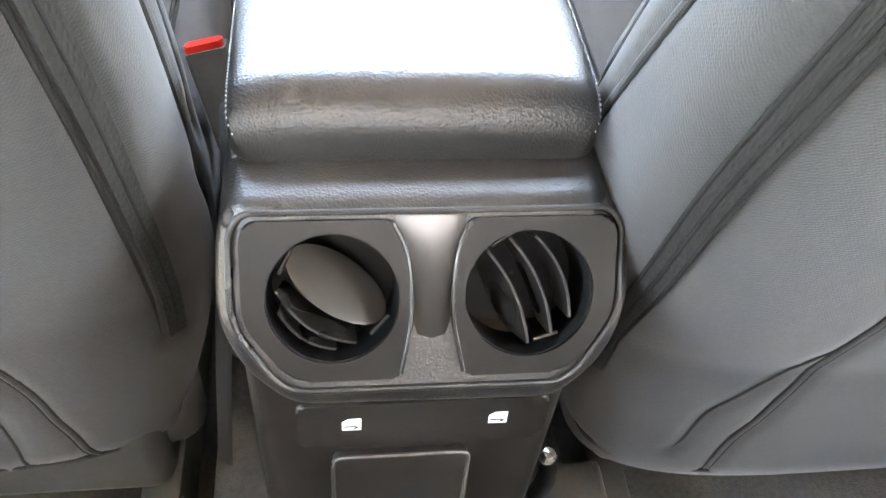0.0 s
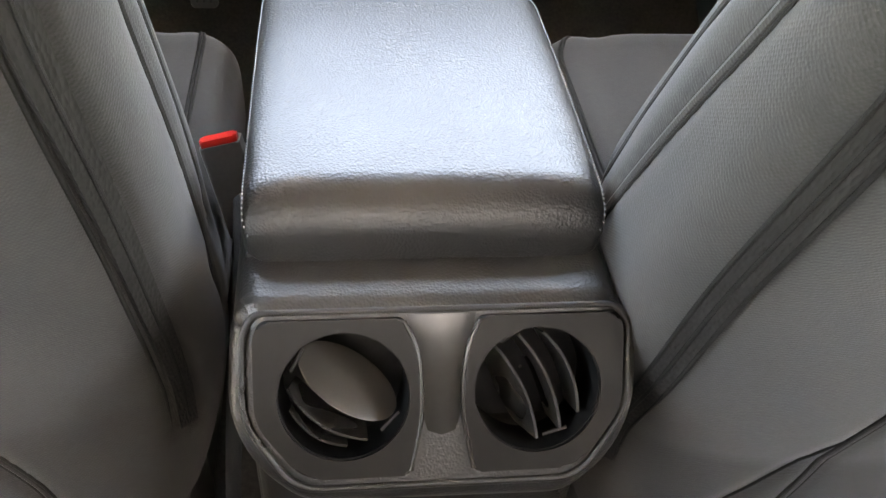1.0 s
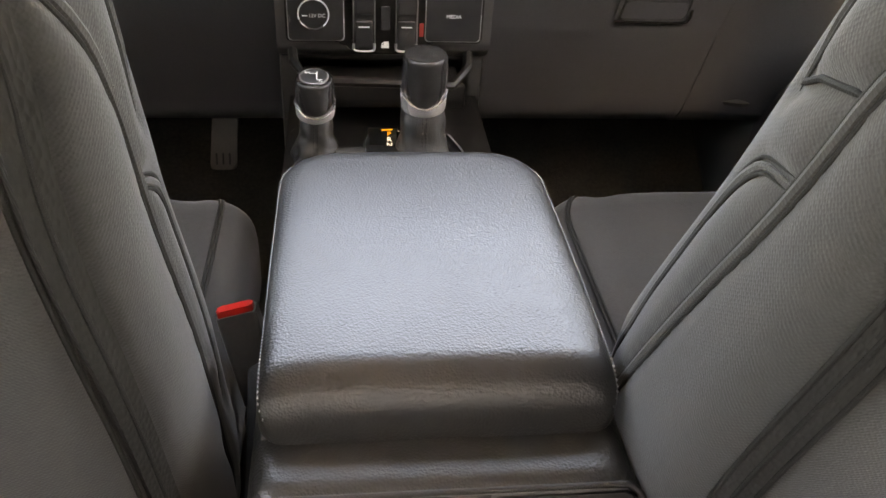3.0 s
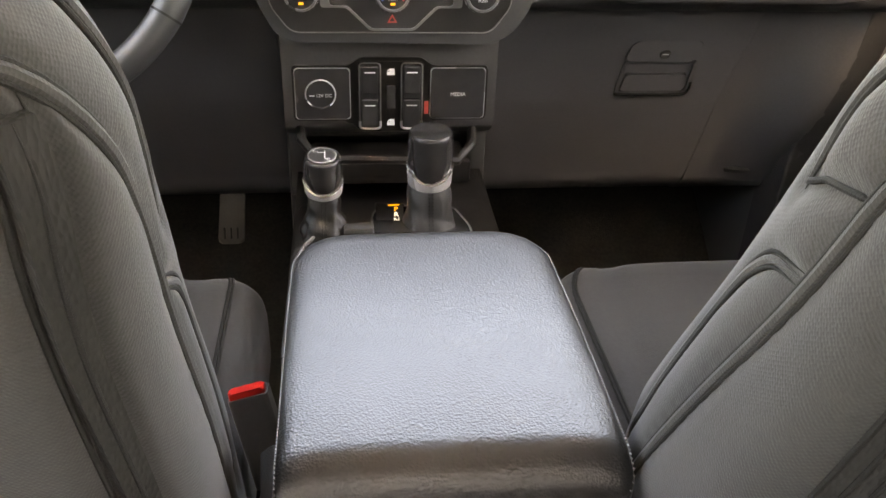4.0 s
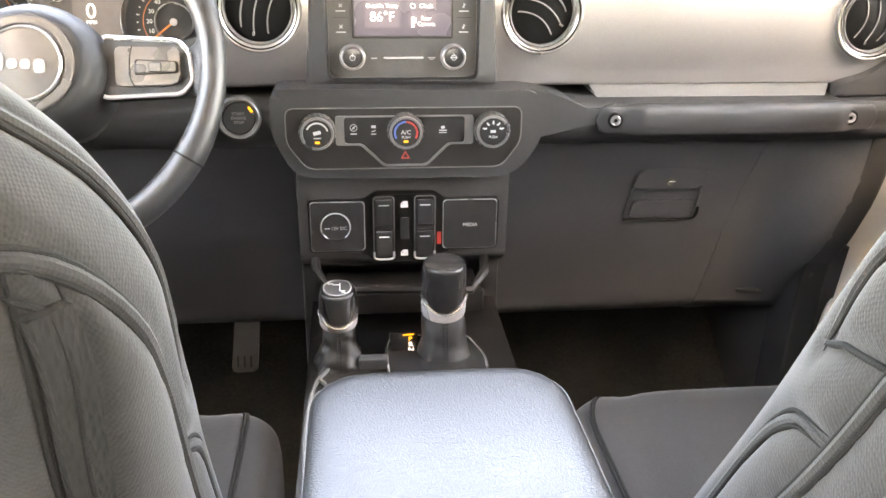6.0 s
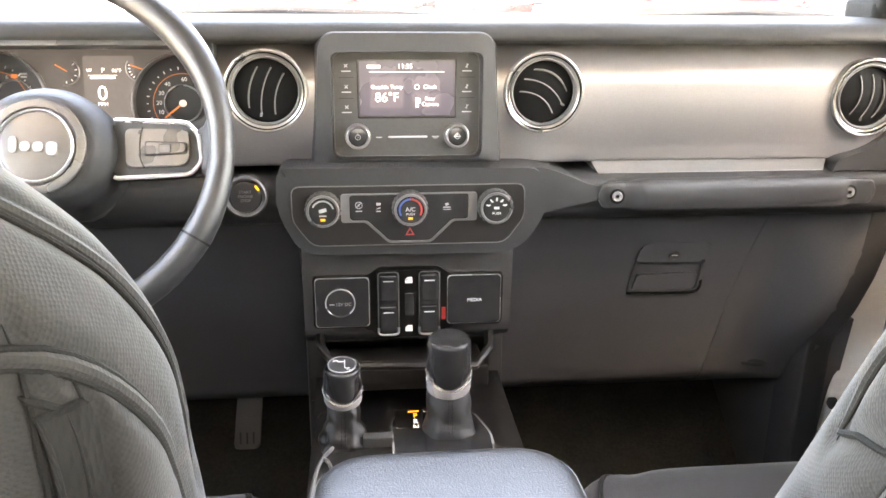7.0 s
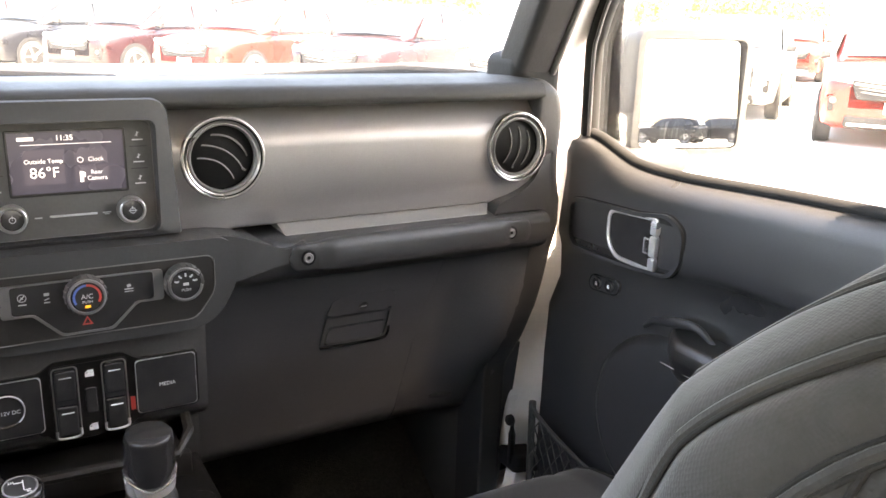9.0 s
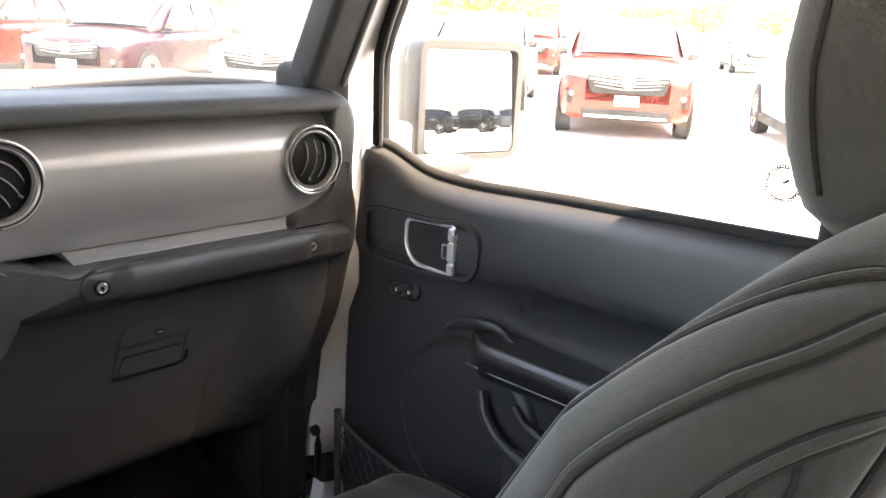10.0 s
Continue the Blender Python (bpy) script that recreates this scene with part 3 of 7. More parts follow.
# round air vents
def air_vent(x, z, n_vanes, turn, parent, bow=0.006, r=0.0435):
    f = facing(x, -0.02, z)
    bm = B()
    lathe(bm, [(r + 0.0015, -0.012), (r + 0.0045, 0.002), (r + 0.0036, 0.0078), (r + 0.0018, 0.0084), (r - 0.0010, 0.0072), (r - 0.0055, 0.0040), (r - 0.0065, 0.0005), (r - 0.0065, -0.012)], f, 56, True)
    v = part("air_vent", bm, VENTRING, parent, "round air vent with a satin grey ring")
    bm = B()
    lathe(bm, [(r + 0.0004, 0.0070), (r + 0.0002, 0.0084), (r - 0.0014, 0.0078), (r - 0.0014, 0.0050)], f, 56, True)
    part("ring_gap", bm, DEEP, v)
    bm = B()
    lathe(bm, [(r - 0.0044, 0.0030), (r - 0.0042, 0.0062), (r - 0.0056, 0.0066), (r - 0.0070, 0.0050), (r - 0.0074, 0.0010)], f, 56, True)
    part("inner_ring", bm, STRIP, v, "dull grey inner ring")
    # disc coloured near-black for the inner shade; grey fins below draw lit vane edges
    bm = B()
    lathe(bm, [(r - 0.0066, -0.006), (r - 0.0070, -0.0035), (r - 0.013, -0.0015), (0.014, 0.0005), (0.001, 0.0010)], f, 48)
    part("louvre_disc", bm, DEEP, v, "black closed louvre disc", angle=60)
    g = f @ Matrix.Rotation(radians(turn), 4, "Z")
    for i in range(n_vanes):
        o = (i - (n_vanes - 1) / 2) * 0.0150
        h = math.sqrt(max((r - 0.012) ** 2 - o * o, 1e-6)) * 0.86
        bm = B()
        arc = [(o + bow * (1 - t * t), t * h) for t in np.linspace(-1, 1, 13)]
        loft(bm, [[g @ Vector((px_ - 0.0006, py_, -0.004)), g @ Vector((px_ - 0.0004, py_, 0.0026 - 0.0022 * abs(py_ / h) ** 2)), g @ Vector((px_ + 0.0004, py_, 0.0024 - 0.0022 * abs(py_ / h) ** 2)), g @ Vector((px_ + 0.0030, py_, -0.003))] for px_, py_ in arc])
        part("vane", bm, STRIP, v)
    bm = B()
    box(bm, -0.0012, 0.0012, -0.030, -0.0255, -0.002, 0.0030, 0.0008, 2, g)
    part("thumb_tab", bm, SATINDARK, v)
    return v


air_vent(*VENTS[0], 3, -14, dash, -0.004)
air_vent(*VENTS[1], 3, 58, dash, 0.008)
air_vent(*VENTS[2], 3, -8, dash, 0.007)

# centre display
unit = thing("display_unit", "black centre display unit with a small lit touchscreen", "car stereo", at=(0, 0, 0))
face = rounded([(-0.0855, 0.7015), (-0.0855, 0.822), (0.0855, 0.822), (0.0855, 0.7015)], [0.012, 0.010, 0.010, 0.012], 9)
hood9 = rounded([(-0.112, 0.694), (-0.102, 0.846), (0.102, 0.846), (0.112, 0.694)], [0.004, 0.020, 0.020, 0.004], 9)
bm = B()
k = len(hood9)
rings = []
for poly, d, s_ in ((hood9, -0.03, 1.05), (hood9, 0.018, 1.0), (hood9, 0.030, 0.965), (face, 0.033, 1.012), (face, 0.030, 1.0), (face, 0.018, 0.985)):
    rings.append([(x * s_, -d, 0.770 + (z - 0.770) * s_) for x, z in poly])
loft(bm, rings, caps=True)
part("hood", bm, SOFT, unit, "black display surround", angle=35)
fs = facing(0, -0.022, 0.765, 4)
bm = B()
prism(bm, rounded([(-0.0835, -0.0610), (0.0835, -0.0610), (0.0835, 0.0555), (-0.0835, 0.0555)], 0.010, 6), -0.004, 0.0, fs, 0.002, 2)
faceplate = part("faceplate", bm, DULL, unit, "matt black control face")
bm = B()
tube(bm, [fs @ Vector((x, y, -0.0008)) for x, y in rounded([(-0.0838, -0.0613), (0.0838, -0.0613), (0.0838, 0.0558), (-0.0838, 0.0558)], 0.010, 8)], 0.0008, 6, True)
part("face_edge", bm, STRIP, faceplate, "thin pale edge of the control face")
bm = B()
prism(bm, rounded([(-0.0570, -0.018), (0.0570, -0.018), (0.0570, 0.0490), (-0.0570, 0.0490)], 0.002, 2), 0.0, 0.0010, fs, 0.0006, 1)
part("screen_edge", bm, GLOSSY, faceplate)
bm = B()
prism(bm, [(-0.0545, -0.0150), (0.0545, -0.0150), (0.0545, 0.0465), (-0.0545, 0.0465)], 0.0011, 0.0014, fs)
screen = part("screen", bm, SCREEN, faceplate, "lit colour touchscreen", smooth=False)
bm = B()
for x0, x1, y0, y1 in ((-0.0425, -0.004, -0.006, 0.029), (0.006, 0.0385, 0.0145, 0.0285), (0.006, 0.0385, -0.006, 0.0115)):
    prism(bm, [(x0, y0), (x1, y0), (x1, y1), (x0, y1)], 0.0014, 0.0017, fs)
part("tile", bm, TILE, screen, smooth=False)
T = lambda x, y: fs @ Matrix.Translation((x, y, 0.0019))
words("clock_print", "11:35", 0.0078, T(-0.002, 0.0405), LIT, screen)
words("print", "Outside Temp", 0.0062, T(-0.0232, 0.0175), LIT, screen)
words("print", "86\u00b0F", 0.0150, T(-0.0232, 0.0055), LIT, screen)
words("print", "Clock", 0.0064, T(0.0265, 0.0175), LIT, screen)
words("print", "Rear\nCamera", 0.0062, T(0.0265, 0.0010), LIT, screen)
bm = B()
marks(bm, [(0.0, 0.0345, 0.086, 0.0006, 0), (-0.038, 0.0405, 0.015, 0.0035, 0)], T(0, 0))
lathe(bm, [(0.0030, 0), (0.0030, 0.0003), (0.0024, 0.0003), (0.0024, 0)], T(0.0115, 0.0175), 16, True)
marks(bm, [(0.0115, 0.0000, 0.0034, 0.011, 0), (0.0140, 0.0020, 0.0025, 0.005, 0)], T(0, 0))
part("icon", bm, LIT, screen, smooth=False)
for y in (0.0400, 0.0165, -0.0065):
    for s in (-1, 1):
        bm = B()
        marks(bm, [(s * 0.0695, y - 0.0045, 0.0110, 0.0012, 0), (s * 0.0695, y + 0.0015, 0.0052, 0.0009, 45), (s * 0.0695, y + 0.0015, 0.0052, 0.0009, -45 if s < 0 else 90)], fs @ Matrix.Translation((0, 0, 0.0002)))
        part("button_print", bm, GREYPRINT, faceplate, smooth=False)
for y in (0.0285, 0.005):
    for s in (-1, 1):
        gap = B()
        marks(gap, [(s * 0.0695, y, 0.017, 0.0005, 0)], fs @ Matrix.Translation((0, 0, 0.0001)))
        part("button_gap", gap, GLOSSY, faceplate, smooth=False)
for x in (-0.0575, 0.0575):
    g = fs @ Matrix.Translation((x, -0.0385, 0))
    bm = B()
    lathe(bm, [(0.0150, 0.0), (0.0148, 0.003), (0.0138, 0.011), (0.0125, 0.0122), (0.0112, 0.0118), (0.0108, 0.010), (0.0108, 0.0)], g, 40, True)
    knob = part("knob", bm, SATINDARK, faceplate, "rotary knob with a satin metal rim")
    bm = B()
    lathe(bm, [(0.0108, 0.0), (0.0108, 0.0098), (0.0100, 0.0104), (0.001, 0.0106)], g, 32)
    part("cap", bm, GLOSSY, knob)
    bm = B()
    lathe(bm, [(0.0032, 0.0106), (0.0032, 0.0109), (0.0026, 0.0109), (0.0026, 0.0106)], g, 16, True)
    marks(bm, [(0, 0.003, 0.0007, 0.0035, 0), (0, 0.0, 0.008 if x > 0 else 0.0005, 0.0008, 0)], g @ Matrix.Translation((0, 0, 0.0106)))
    part("symbol", bm, GREYPRINT, knob, smooth=False)
bm = B()
prism(bm, rounded([(-0.0225, -0.0408), (0.0235, -0.0408), (0.0235, -0.0385), (-0.0225, -0.0385)], 0.001, 2), 0.0, 0.0015, fs, 0.0005, 1)
part("slot_bar", bm, RING, faceplate, "thin bright bar")
bm = B()
marks(bm, [(-0.0330, -0.0400, 0.0070, 0.0012, 0)], fs)
part("label_print", bm, GREYPRINT, faceplate, smooth=False)
bm = B()
marks(bm, [(0.0330, -0.0395, 0.0085, 0.0010, 0), (0.0330, -0.0412, 0.0050, 0.0008, 0)], fs)
part("label_print", bm, GREYPRINT, faceplate, smooth=False)

# climate panel
hv = thing("climate_panel", "black climate control panel with three rotary dials", "control panel")
bm = B()
pts = rounded([(-0.152, 0.645), (-0.150, 0.698), (0.156, 0.694), (0.163, 0.645), (0.140, 0.606), (0.116, 0.592), (-0.112, 0.594), (-0.130, 0.604)], [0.03, 0.016, 0.02, 0.03, 0.03, 0.03, 0.03, 0.03], 10)
prism(bm, pts[::-1], -0.03, 0.0600, facing(0, 0, 0), 0.011, 5)
part("housing", bm, SOFT, hv, "black moulded housing", angle=60)
fh = facing(0, -0.0605, 0.650, 2)
bm = B()
out_ = rounded([(-0.1345, 0.026), (0.1340, 0.026), (0.1340, -0.014), (0.112, -0.044), (-0.112, -0.044), (-0.1345, -0.014)], 0.010, 5)
prism(bm, out_, -0.004, 0.0014, fh, 0.001, 1)
plate = part("plate", bm, CONSOLE, hv, "black dial plate")
bm = B()
tube(bm, [fh @ Vector((x, y, 0.0014)) for x, y in out_], 0.0007, 6, True)
part("plate_edge", bm, STRIP, plate, "thin pale edge of the dial plate")
bm = B()
o = rounded([(-0.0790, 0.0175), (0.0780, 0.0175), (0.0780, -0.0160), (0.0510, -0.0160), (0.0250, -0.0410), (-0.0250, -0.0410), (-0.0510, -0.0160), (-0.0790, -0.0160)], 0.004, 4)
i_ = rounded([(-0.0690, 0.0160), (0.0680, 0.0160), (0.0680, -0.0140), (0.0490, -0.0140), (0.0235, -0.0388), (-0.0235, -0.0388), (-0.0490, -0.0140), (-0.0690, -0.0140)], 0.004, 4)
frame_plate(bm, o, i_, 0.001, 0.0046, fh)
part("bright_frame", bm, SATINDARK, plate, "bright frame line round the buttons")
bm = B()
prism(bm, i_, 0.001, 0.0028, fh, 0.0008, 1)
keys = part("button_field", bm, GLOSSY, plate, "glossy black button field")
bm = B()
m_ = fh @ Matrix.Translation((0, 0, 0.0029))
marks(bm, [(-0.0360, 0.0050, 0.0050, 0.0030, 0), (-0.0360, 0.0000, 0.0050, 0.0010, 20), (-0.0360, -0.0034, 0.0055, 0.0012, 0)], m_)
part("symbol", bm, GREYPRINT, keys, smooth=False)
bm = B()
marks(bm, [(0.0430, 0.0035, 0.0040, 0.0030, 15), (0.0430, 0.0000, 0.0090, 0.0012, 0), (0.0430, -0.0026, 0.0090, 0.0008, 0)], m_)
part("symbol", bm, GREYPRINT, keys, smooth=False)
bm = B()
marks(bm, [(-0.0585, 0.004, 0.0062, 0.0010, 45), (-0.0585, 0.004, 0.0030, 0.0010, -45), (-0.0585, -0.0030, 0.0075, 0.0012, 0)], m_)
lathe(bm, [(0.0042, 0), (0.0042, 0.0003), (0.0035, 0.0003), (0.0035, 0)], m_ @ Matrix.Translation((-0.0585, 0.004, 0)), 16, True)
part("symbol", bm, GREYPRINT, keys, smooth=False)
bm = B()
tri = [(0, 0.0055), (0.0055, -0.0040), (-0.0055, -0.0040)]
tri2 = [(x * 0.55, y * 0.55 - 0.0003) for x, y in tri]
frame_plate(bm, tri, tri2, 0.0029, 0.0033, fh @ Matrix.Translation((0, -0.0285, 0)))
part("hazard_symbol", bm, REDMARK, keys, "red hazard triangle", smooth=False)
for x in (-0.0990, 0.0, 0.0990):
    g = fh @ Matrix.Translation((x, 0.0005, 0))
    bm = B()
    lathe(bm, [(0.0186, 0.002), (0.0186, 0.0160), (0.0178, 0.0172), (0.0164, 0.0172), (0.0156, 0.0155), (0.0156, 0.002)], g, 44, True)
    dial = part("dial", bm, SATINDARK, plate, "rotary dial with a satin metal rim")
    bm = B()
    for i in range(22):
        a = 2 * math.pi * i / 22
        tube(bm, [g @ Vector((0.0203 * math.cos(a), 0.0203 * math.sin(a), 0.002)), g @ Vector((0.0198 * math.cos(a), 0.0198 * math.sin(a), 0.0135))], 0.0011, 5)
    lathe(bm, [(0.0208, 0.0), (0.0206, 0.004), (0.0197, 0.0150), (0.0187, 0.0154), (0.0187, 0.0)], g, 44, True)
    part("grip", bm, DULL, dial)
    bm = B()
    lathe(bm, [(0.0158, 0.0), (0.0158, 0.0156), (0.0150, 0.0162), (0.001, 0.0164)], g, 36)
    part("cap", bm, GLOSSY, dial)
    top = g @ Matrix.Translation((0, 0, 0.0165))

    def arc(a0, a1, rad, wid):
        return [(rad * math.cos(radians(a)), rad * math.sin(radians(a)), abs(a1 - a0) / 12 * rad * 0.0182, wid, a + 90) for a in np.linspace(a0, a1, 12)]
    if x == 0:
        bm = B()
        marks(bm, arc(95, 205, 0.0125, 0.0022), top)
        part("cold_mark", bm, BLUEMARK, dial, "blue cold mark", smooth=False)
        bm = B()
        marks(bm, arc(85, -25, 0.0125, 0.0022), top)
        part("hot_mark", bm, REDMARK, dial, "red hot mark", smooth=False)
        words("print", "A/C", 0.0070, top @ Matrix.Translation((0, 0.0005, 0)), GREYPRINT, dial)
        words("print", "PUSH", 0.0042, top @ Matrix.Translation((0, -0.0050, 0)), GREYPRINT, dial)
    elif x < 0:
        bm = B()
        marks(bm, arc(150, 20, 0.0120, 0.0018), top)
        part("fan_arc", bm, GREYPRINT, dial, smooth=False)
        bm = B()
        marks(bm, [(0, 0.0010, 0.0085, 0.0040, 15), (0, -0.0050, 0.0080, 0.0012, 0)], top)
        part("symbol", bm, GREYPRINT, dial, smooth=False)
    else:
        for a in (20, 55, 90, 125, 160):
            bm = B()
            marks(bm, [(0.0110 * math.cos(radians(a)), 0.0110 * math.sin(radians(a)), 0.0034, 0.0018, a), (0.0086 * math.cos(radians(a)), 0.0086 * math.sin(radians(a)) + 0.001, 0.0018, 0.0018, a + 40)], top)
            part("symbol", bm, GREYPRINT, dial, smooth=False)
        bm = B()
        marks(bm, [(0, 0.0005, 0.0060, 0.0030, 0)], top)
        part("symbol", bm, GREYPRINT, dial, smooth=False)
        words("print", "PUSH", 0.0042, top @ Matrix.Translation((0, -0.0060, 0)), GREYPRINT, dial)
    if x < 0.05:
        bm = B()
        marks(bm, [(0, -0.0098, 0.0052, 0.0026, 0)], top)
        part("indicator", bm, AMBER, dial, "small lit amber lamp", smooth=False)

# centre stack with the switch panel
stack = thing("switch_stack", "black centre stack with power sockets and window switches", "control panel")
bm = B()
prof = rounded([(0.14, 0.600), (-0.034, 0.600), (-0.030, 0.480), (-0.004, 0.462), (0.020, 0.455), (0.020, 0.360), (0.14, 0.360)], 0.008, 3)
across(bm, prof, -0.128, 0.128)
box(bm, -0.132, 0.132, 0.02, 0.30, 0.05, 0.60, 0.02, 3)
part("body", bm, BLACK, stack, angle=50)
fp = facing(0, -0.0325, 0.525, 1)
bm = B()
o = rounded([(-0.1165, 0.034), (-0.050, 0.034), (-0.036, 0.044), (0.036, 0.044), (0.050, 0.034), (0.1165, 0.034), (0.1165, -0.034), (0.050, -0.034), (0.036, -0.048), (-0.036, -0.048), (-0.050, -0.034), (-0.1165, -0.034)], 0.005, 4)
prism(bm, o, -0.006, 0.004, fp, 0.002, 2)
surround = part("surround", bm, BRONZE, stack, "dark satin switch surround")
for x0, x1, nm, lab in ((-0.1130, -0.0490, "socket_plate", "black power socket plate"), (0.0480, 0.1130, "media_cover", "black flip cover over the media ports")):
    bm = B()
    pl = rounded([(x0, -0.031), (x1, -0.031), (x1, 0.031), (x0, 0.031)], 0.004, 4)
    prism(bm, pl, 0.003, 0.0062, fp, 0.001, 1)
    cover = part(nm, bm, GLOSSY, surround, lab)
    bm = B()
    tube(bm, [fp @ Vector((x, y, 0.0050)) for x, y in pl], 0.0010, 6, True)
    part("bright_edge", bm, RING, cover)
    if x0 < 0:
        g = fp @ Matrix.Translation((-0.0835, 0.001, 0.006))
        bm = B()
        lathe(bm, [(0.0190, 0), (0.0190, 0.003), (0.0178, 0.0042), (0.0166, 0.0030), (0.001, 0.0028)], g, 40)
        cap = part("socket_cap", bm, GLOSSY, cover, "round power socket cap")
        bm = B()
        tube(bm, [g @ Vector((0.0176 * math.cos(radians(a)), 0.0176 * math.sin(radians(a)), 0.0040)) for a in range(-50, 201, 10)], 0.0008, 6)
        part("bright_arc", bm, RING, cap)
        words("print", "12V DC", 0.0058, g @ Matrix.Translation((0.004, -0.002, 0.0032)), GREYPRINT, cap)
        bm = B()
        marks(bm, [(-0.0100, -0.002, 0.006, 0.0010, 0)], g @ Matrix.Translation((0, 0, 0.0030)))
        part("symbol", bm, PRINT, cap, smooth=False)
    else:
        words("print", "MEDIA", 0.0062, fp @ Matrix.Translation((0.081, -0.001, 0.0064)), PRINT, cover)
        bm = B()
        marks(bm, [(0.080, 0.0225, 0.054, 0.0010, 0)], fp @ Matrix.Translation((0, 0, 0.0062)))
        part("finger_groove", bm, GLOSSY, cover, smooth=False)
bm = B()
o2 = rounded([(-0.0395, 0.0395), (0.0395, 0.0395), (0.0395, -0.0455), (-0.0395, -0.0455)], 0.006, 4)
prism(bm, o2, 0.003, 0.0052, fp, 0.001, 1)
part("switch_plate", bm, BRONZE, surround, "dark satin switch plate")
for x in (-0.0250, 0.0250):
    bm = B()
    sl = rounded([(x - 0.0125, -0.0440), (x + 0.0125, -0.0440), (x + 0.0125, 0.0375), (x - 0.0125, 0.0375)], 0.005, 4)
    prism(bm, sl, 0.0050, 0.0054, fp)
    slot_ = part("slot", bm, GLOSSY, surround)
    bm = B()
    tube(bm, [fp @ Vector((px_, py_, 0.0056)) for px_, py_ in sl], 0.0009, 6, True)
    part("slot_edge", bm, SATINDARK, slot_)
    # brighter tube over the slot edge's lower end draws its highlight
    bm = B()
    tube(bm, smooth_path([fp @ Vector(q) for q in ((x - 0.0124, -0.0345, 0.006), (x - 0.0112, -0.0425, 0.0065), (x, -0.0440, 0.0068), (x + 0.0112, -0.0425, 0.0065), (x + 0.0124, -0.0345, 0.006))], 5), 0.0014, 8)
    part("lit_lip", bm, SATIN, slot_, "slot edge drawn bright where it is lit")
    for y in (0.0185, -0.0220):
        bm = B()
        prism(bm, rounded([(x - 0.0108, y - 0.0180), (x + 0.0108, y - 0.0180), (x + 0.0108, y + 0.0165), (x - 0.0108, y + 0.0165)], 0.003, 3), 0.0055, 0.0105, fp @ Matrix.Translation((0, 0, 0)) , 0.0025, 2)
        sw = part("window_switch", bm, GLOSSY, surround, "glossy black window switch")
        bm = B()
        marks(bm, [(x, y + 0.0090, 0.0125, 0.0012, 0)], fp @ Matrix.Translation((0, 0, 0.0106)))
        part("white_mark", bm, PRINT, sw, smooth=False)
for y in (0.0270, -0.0360):
    bm = B()
    marks(bm, [(0, y - 0.0020, 0.0090, 0.0040, 0), (0.0012, y + 0.0020, 0.0060, 0.0036, 0), (-0.0030, y + 0.0016, 0.0030, 0.0012, 40)], fp @ Matrix.Translation((0, 0, 0.0054)))
    part("window_symbol", bm, PRINT, surround, smooth=False)
bm = B()
prism(bm, rounded([(-0.0062, -0.0190), (0.0062, -0.0190), (0.0062, 0.0110), (-0.0062, 0.0110)], 0.003, 3), 0.0050, 0.0080, fp, 0.0015, 2)
part("lock_switch", bm, GLOSSY, surround)
bm = B()
prism(bm, [(0.0405, -0.026), (0.0455, -0.026), (0.0455, -0.010), (0.0405, -0.010)], 0.0040, 0.0046, fp)
part("red_mark", bm, REDMARK, surround, smooth=False)
# the open tray under the switches
bm = B()
tube(bm, [(-0.112, -0.010, 0.478), (-0.108, -0.055, 0.474), (-0.090, -0.078, 0.460), (0.080, -0.078, 0.455), (0.098, -0.055, 0.468), (0.104, -0.010, 0.474)], 0.006, 8)
box(bm, -0.100, 0.095, -0.080, 0.02, 0.425, 0.440, 0.004)
box(bm, -0.100, 0.095, -0.080, -0.068, 0.430, 0.455, 0.004)
part("tray", bm, CONSOLE, stack, "black storage tray with a raised lip")

# start button, on the lower beam
sb = thing("start_button", "round black engine start button in a dark bezel", "button")
g = facing(-0.186, -0.0535, 0.664, 0)
bm = B()
lathe(bm, [(0.0245, -0.01), (0.0245, 0.002), (0.0225, 0.0038), (0.0190, 0.0022), (0.0185, -0.01)], g, 36, True)
part("bezel", bm, BLACK, sb)
bm = B()
lathe(bm, [(0.0183, -0.01), (0.0183, 0.001), (0.0170, 0.0022), (0.001, 0.0024)], g, 32)
part("cap", bm, GLOSSY, sb)
for t_, y_ in (("START", 0.0058), ("ENGINE", 0.0008), ("STOP", -0.0042)):
    words("print", t_, 0.0048, g @ Matrix.Translation((0, y_, 0.0026)), DIMPRINT, sb)
bm = B()
marks(bm, [(0.0135, 0.0105, 0.0024, 0.0070, 35)], g @ Matrix.Translation((0, 0, 0.0025)))
part("lamp", bm, AMBER, sb, "small lit orange mark", smooth=False)

# glovebox side
gb = thing("glovebox", "black glovebox door with a recessed latch", "glovebox")
prof = rounded([(0.30, 0.622), (0.000, 0.622), (0.030, 0.572), (0.048, 0.545), (0.084, 0.478), (0.128, 0.375), (0.165, 0.285), (0.30, 0.255)], [0.002, 0.01, 0.03, 0.03, 0.05, 0.06, 0.05, 0.002], 6)
bm = B()
across(bm, prof, 0.135, 0.4715)
part("door", bm, LOWER_LIFTED, gb, angle=50)
bm = B()
zs_ = [0.30 + (0.622 - 0.30) * k / 20 for k in range(21)]
gy = lambda z: float(np.interp(z, (0.285, 0.375, 0.478, 0.545, 0.572, 0.622), (0.165, 0.128, 0.084, 0.048, 0.030, 0.000)))
cy = lambda z: float(np.interp(z, (0.285, 0.36, 0.405, 0.42, 0.46, 0.519, 0.56, 0.622), (0.155, 0.112, 0.076, 0.063, 0.039, 0.011, -0.002, -0.016)))
rings = []
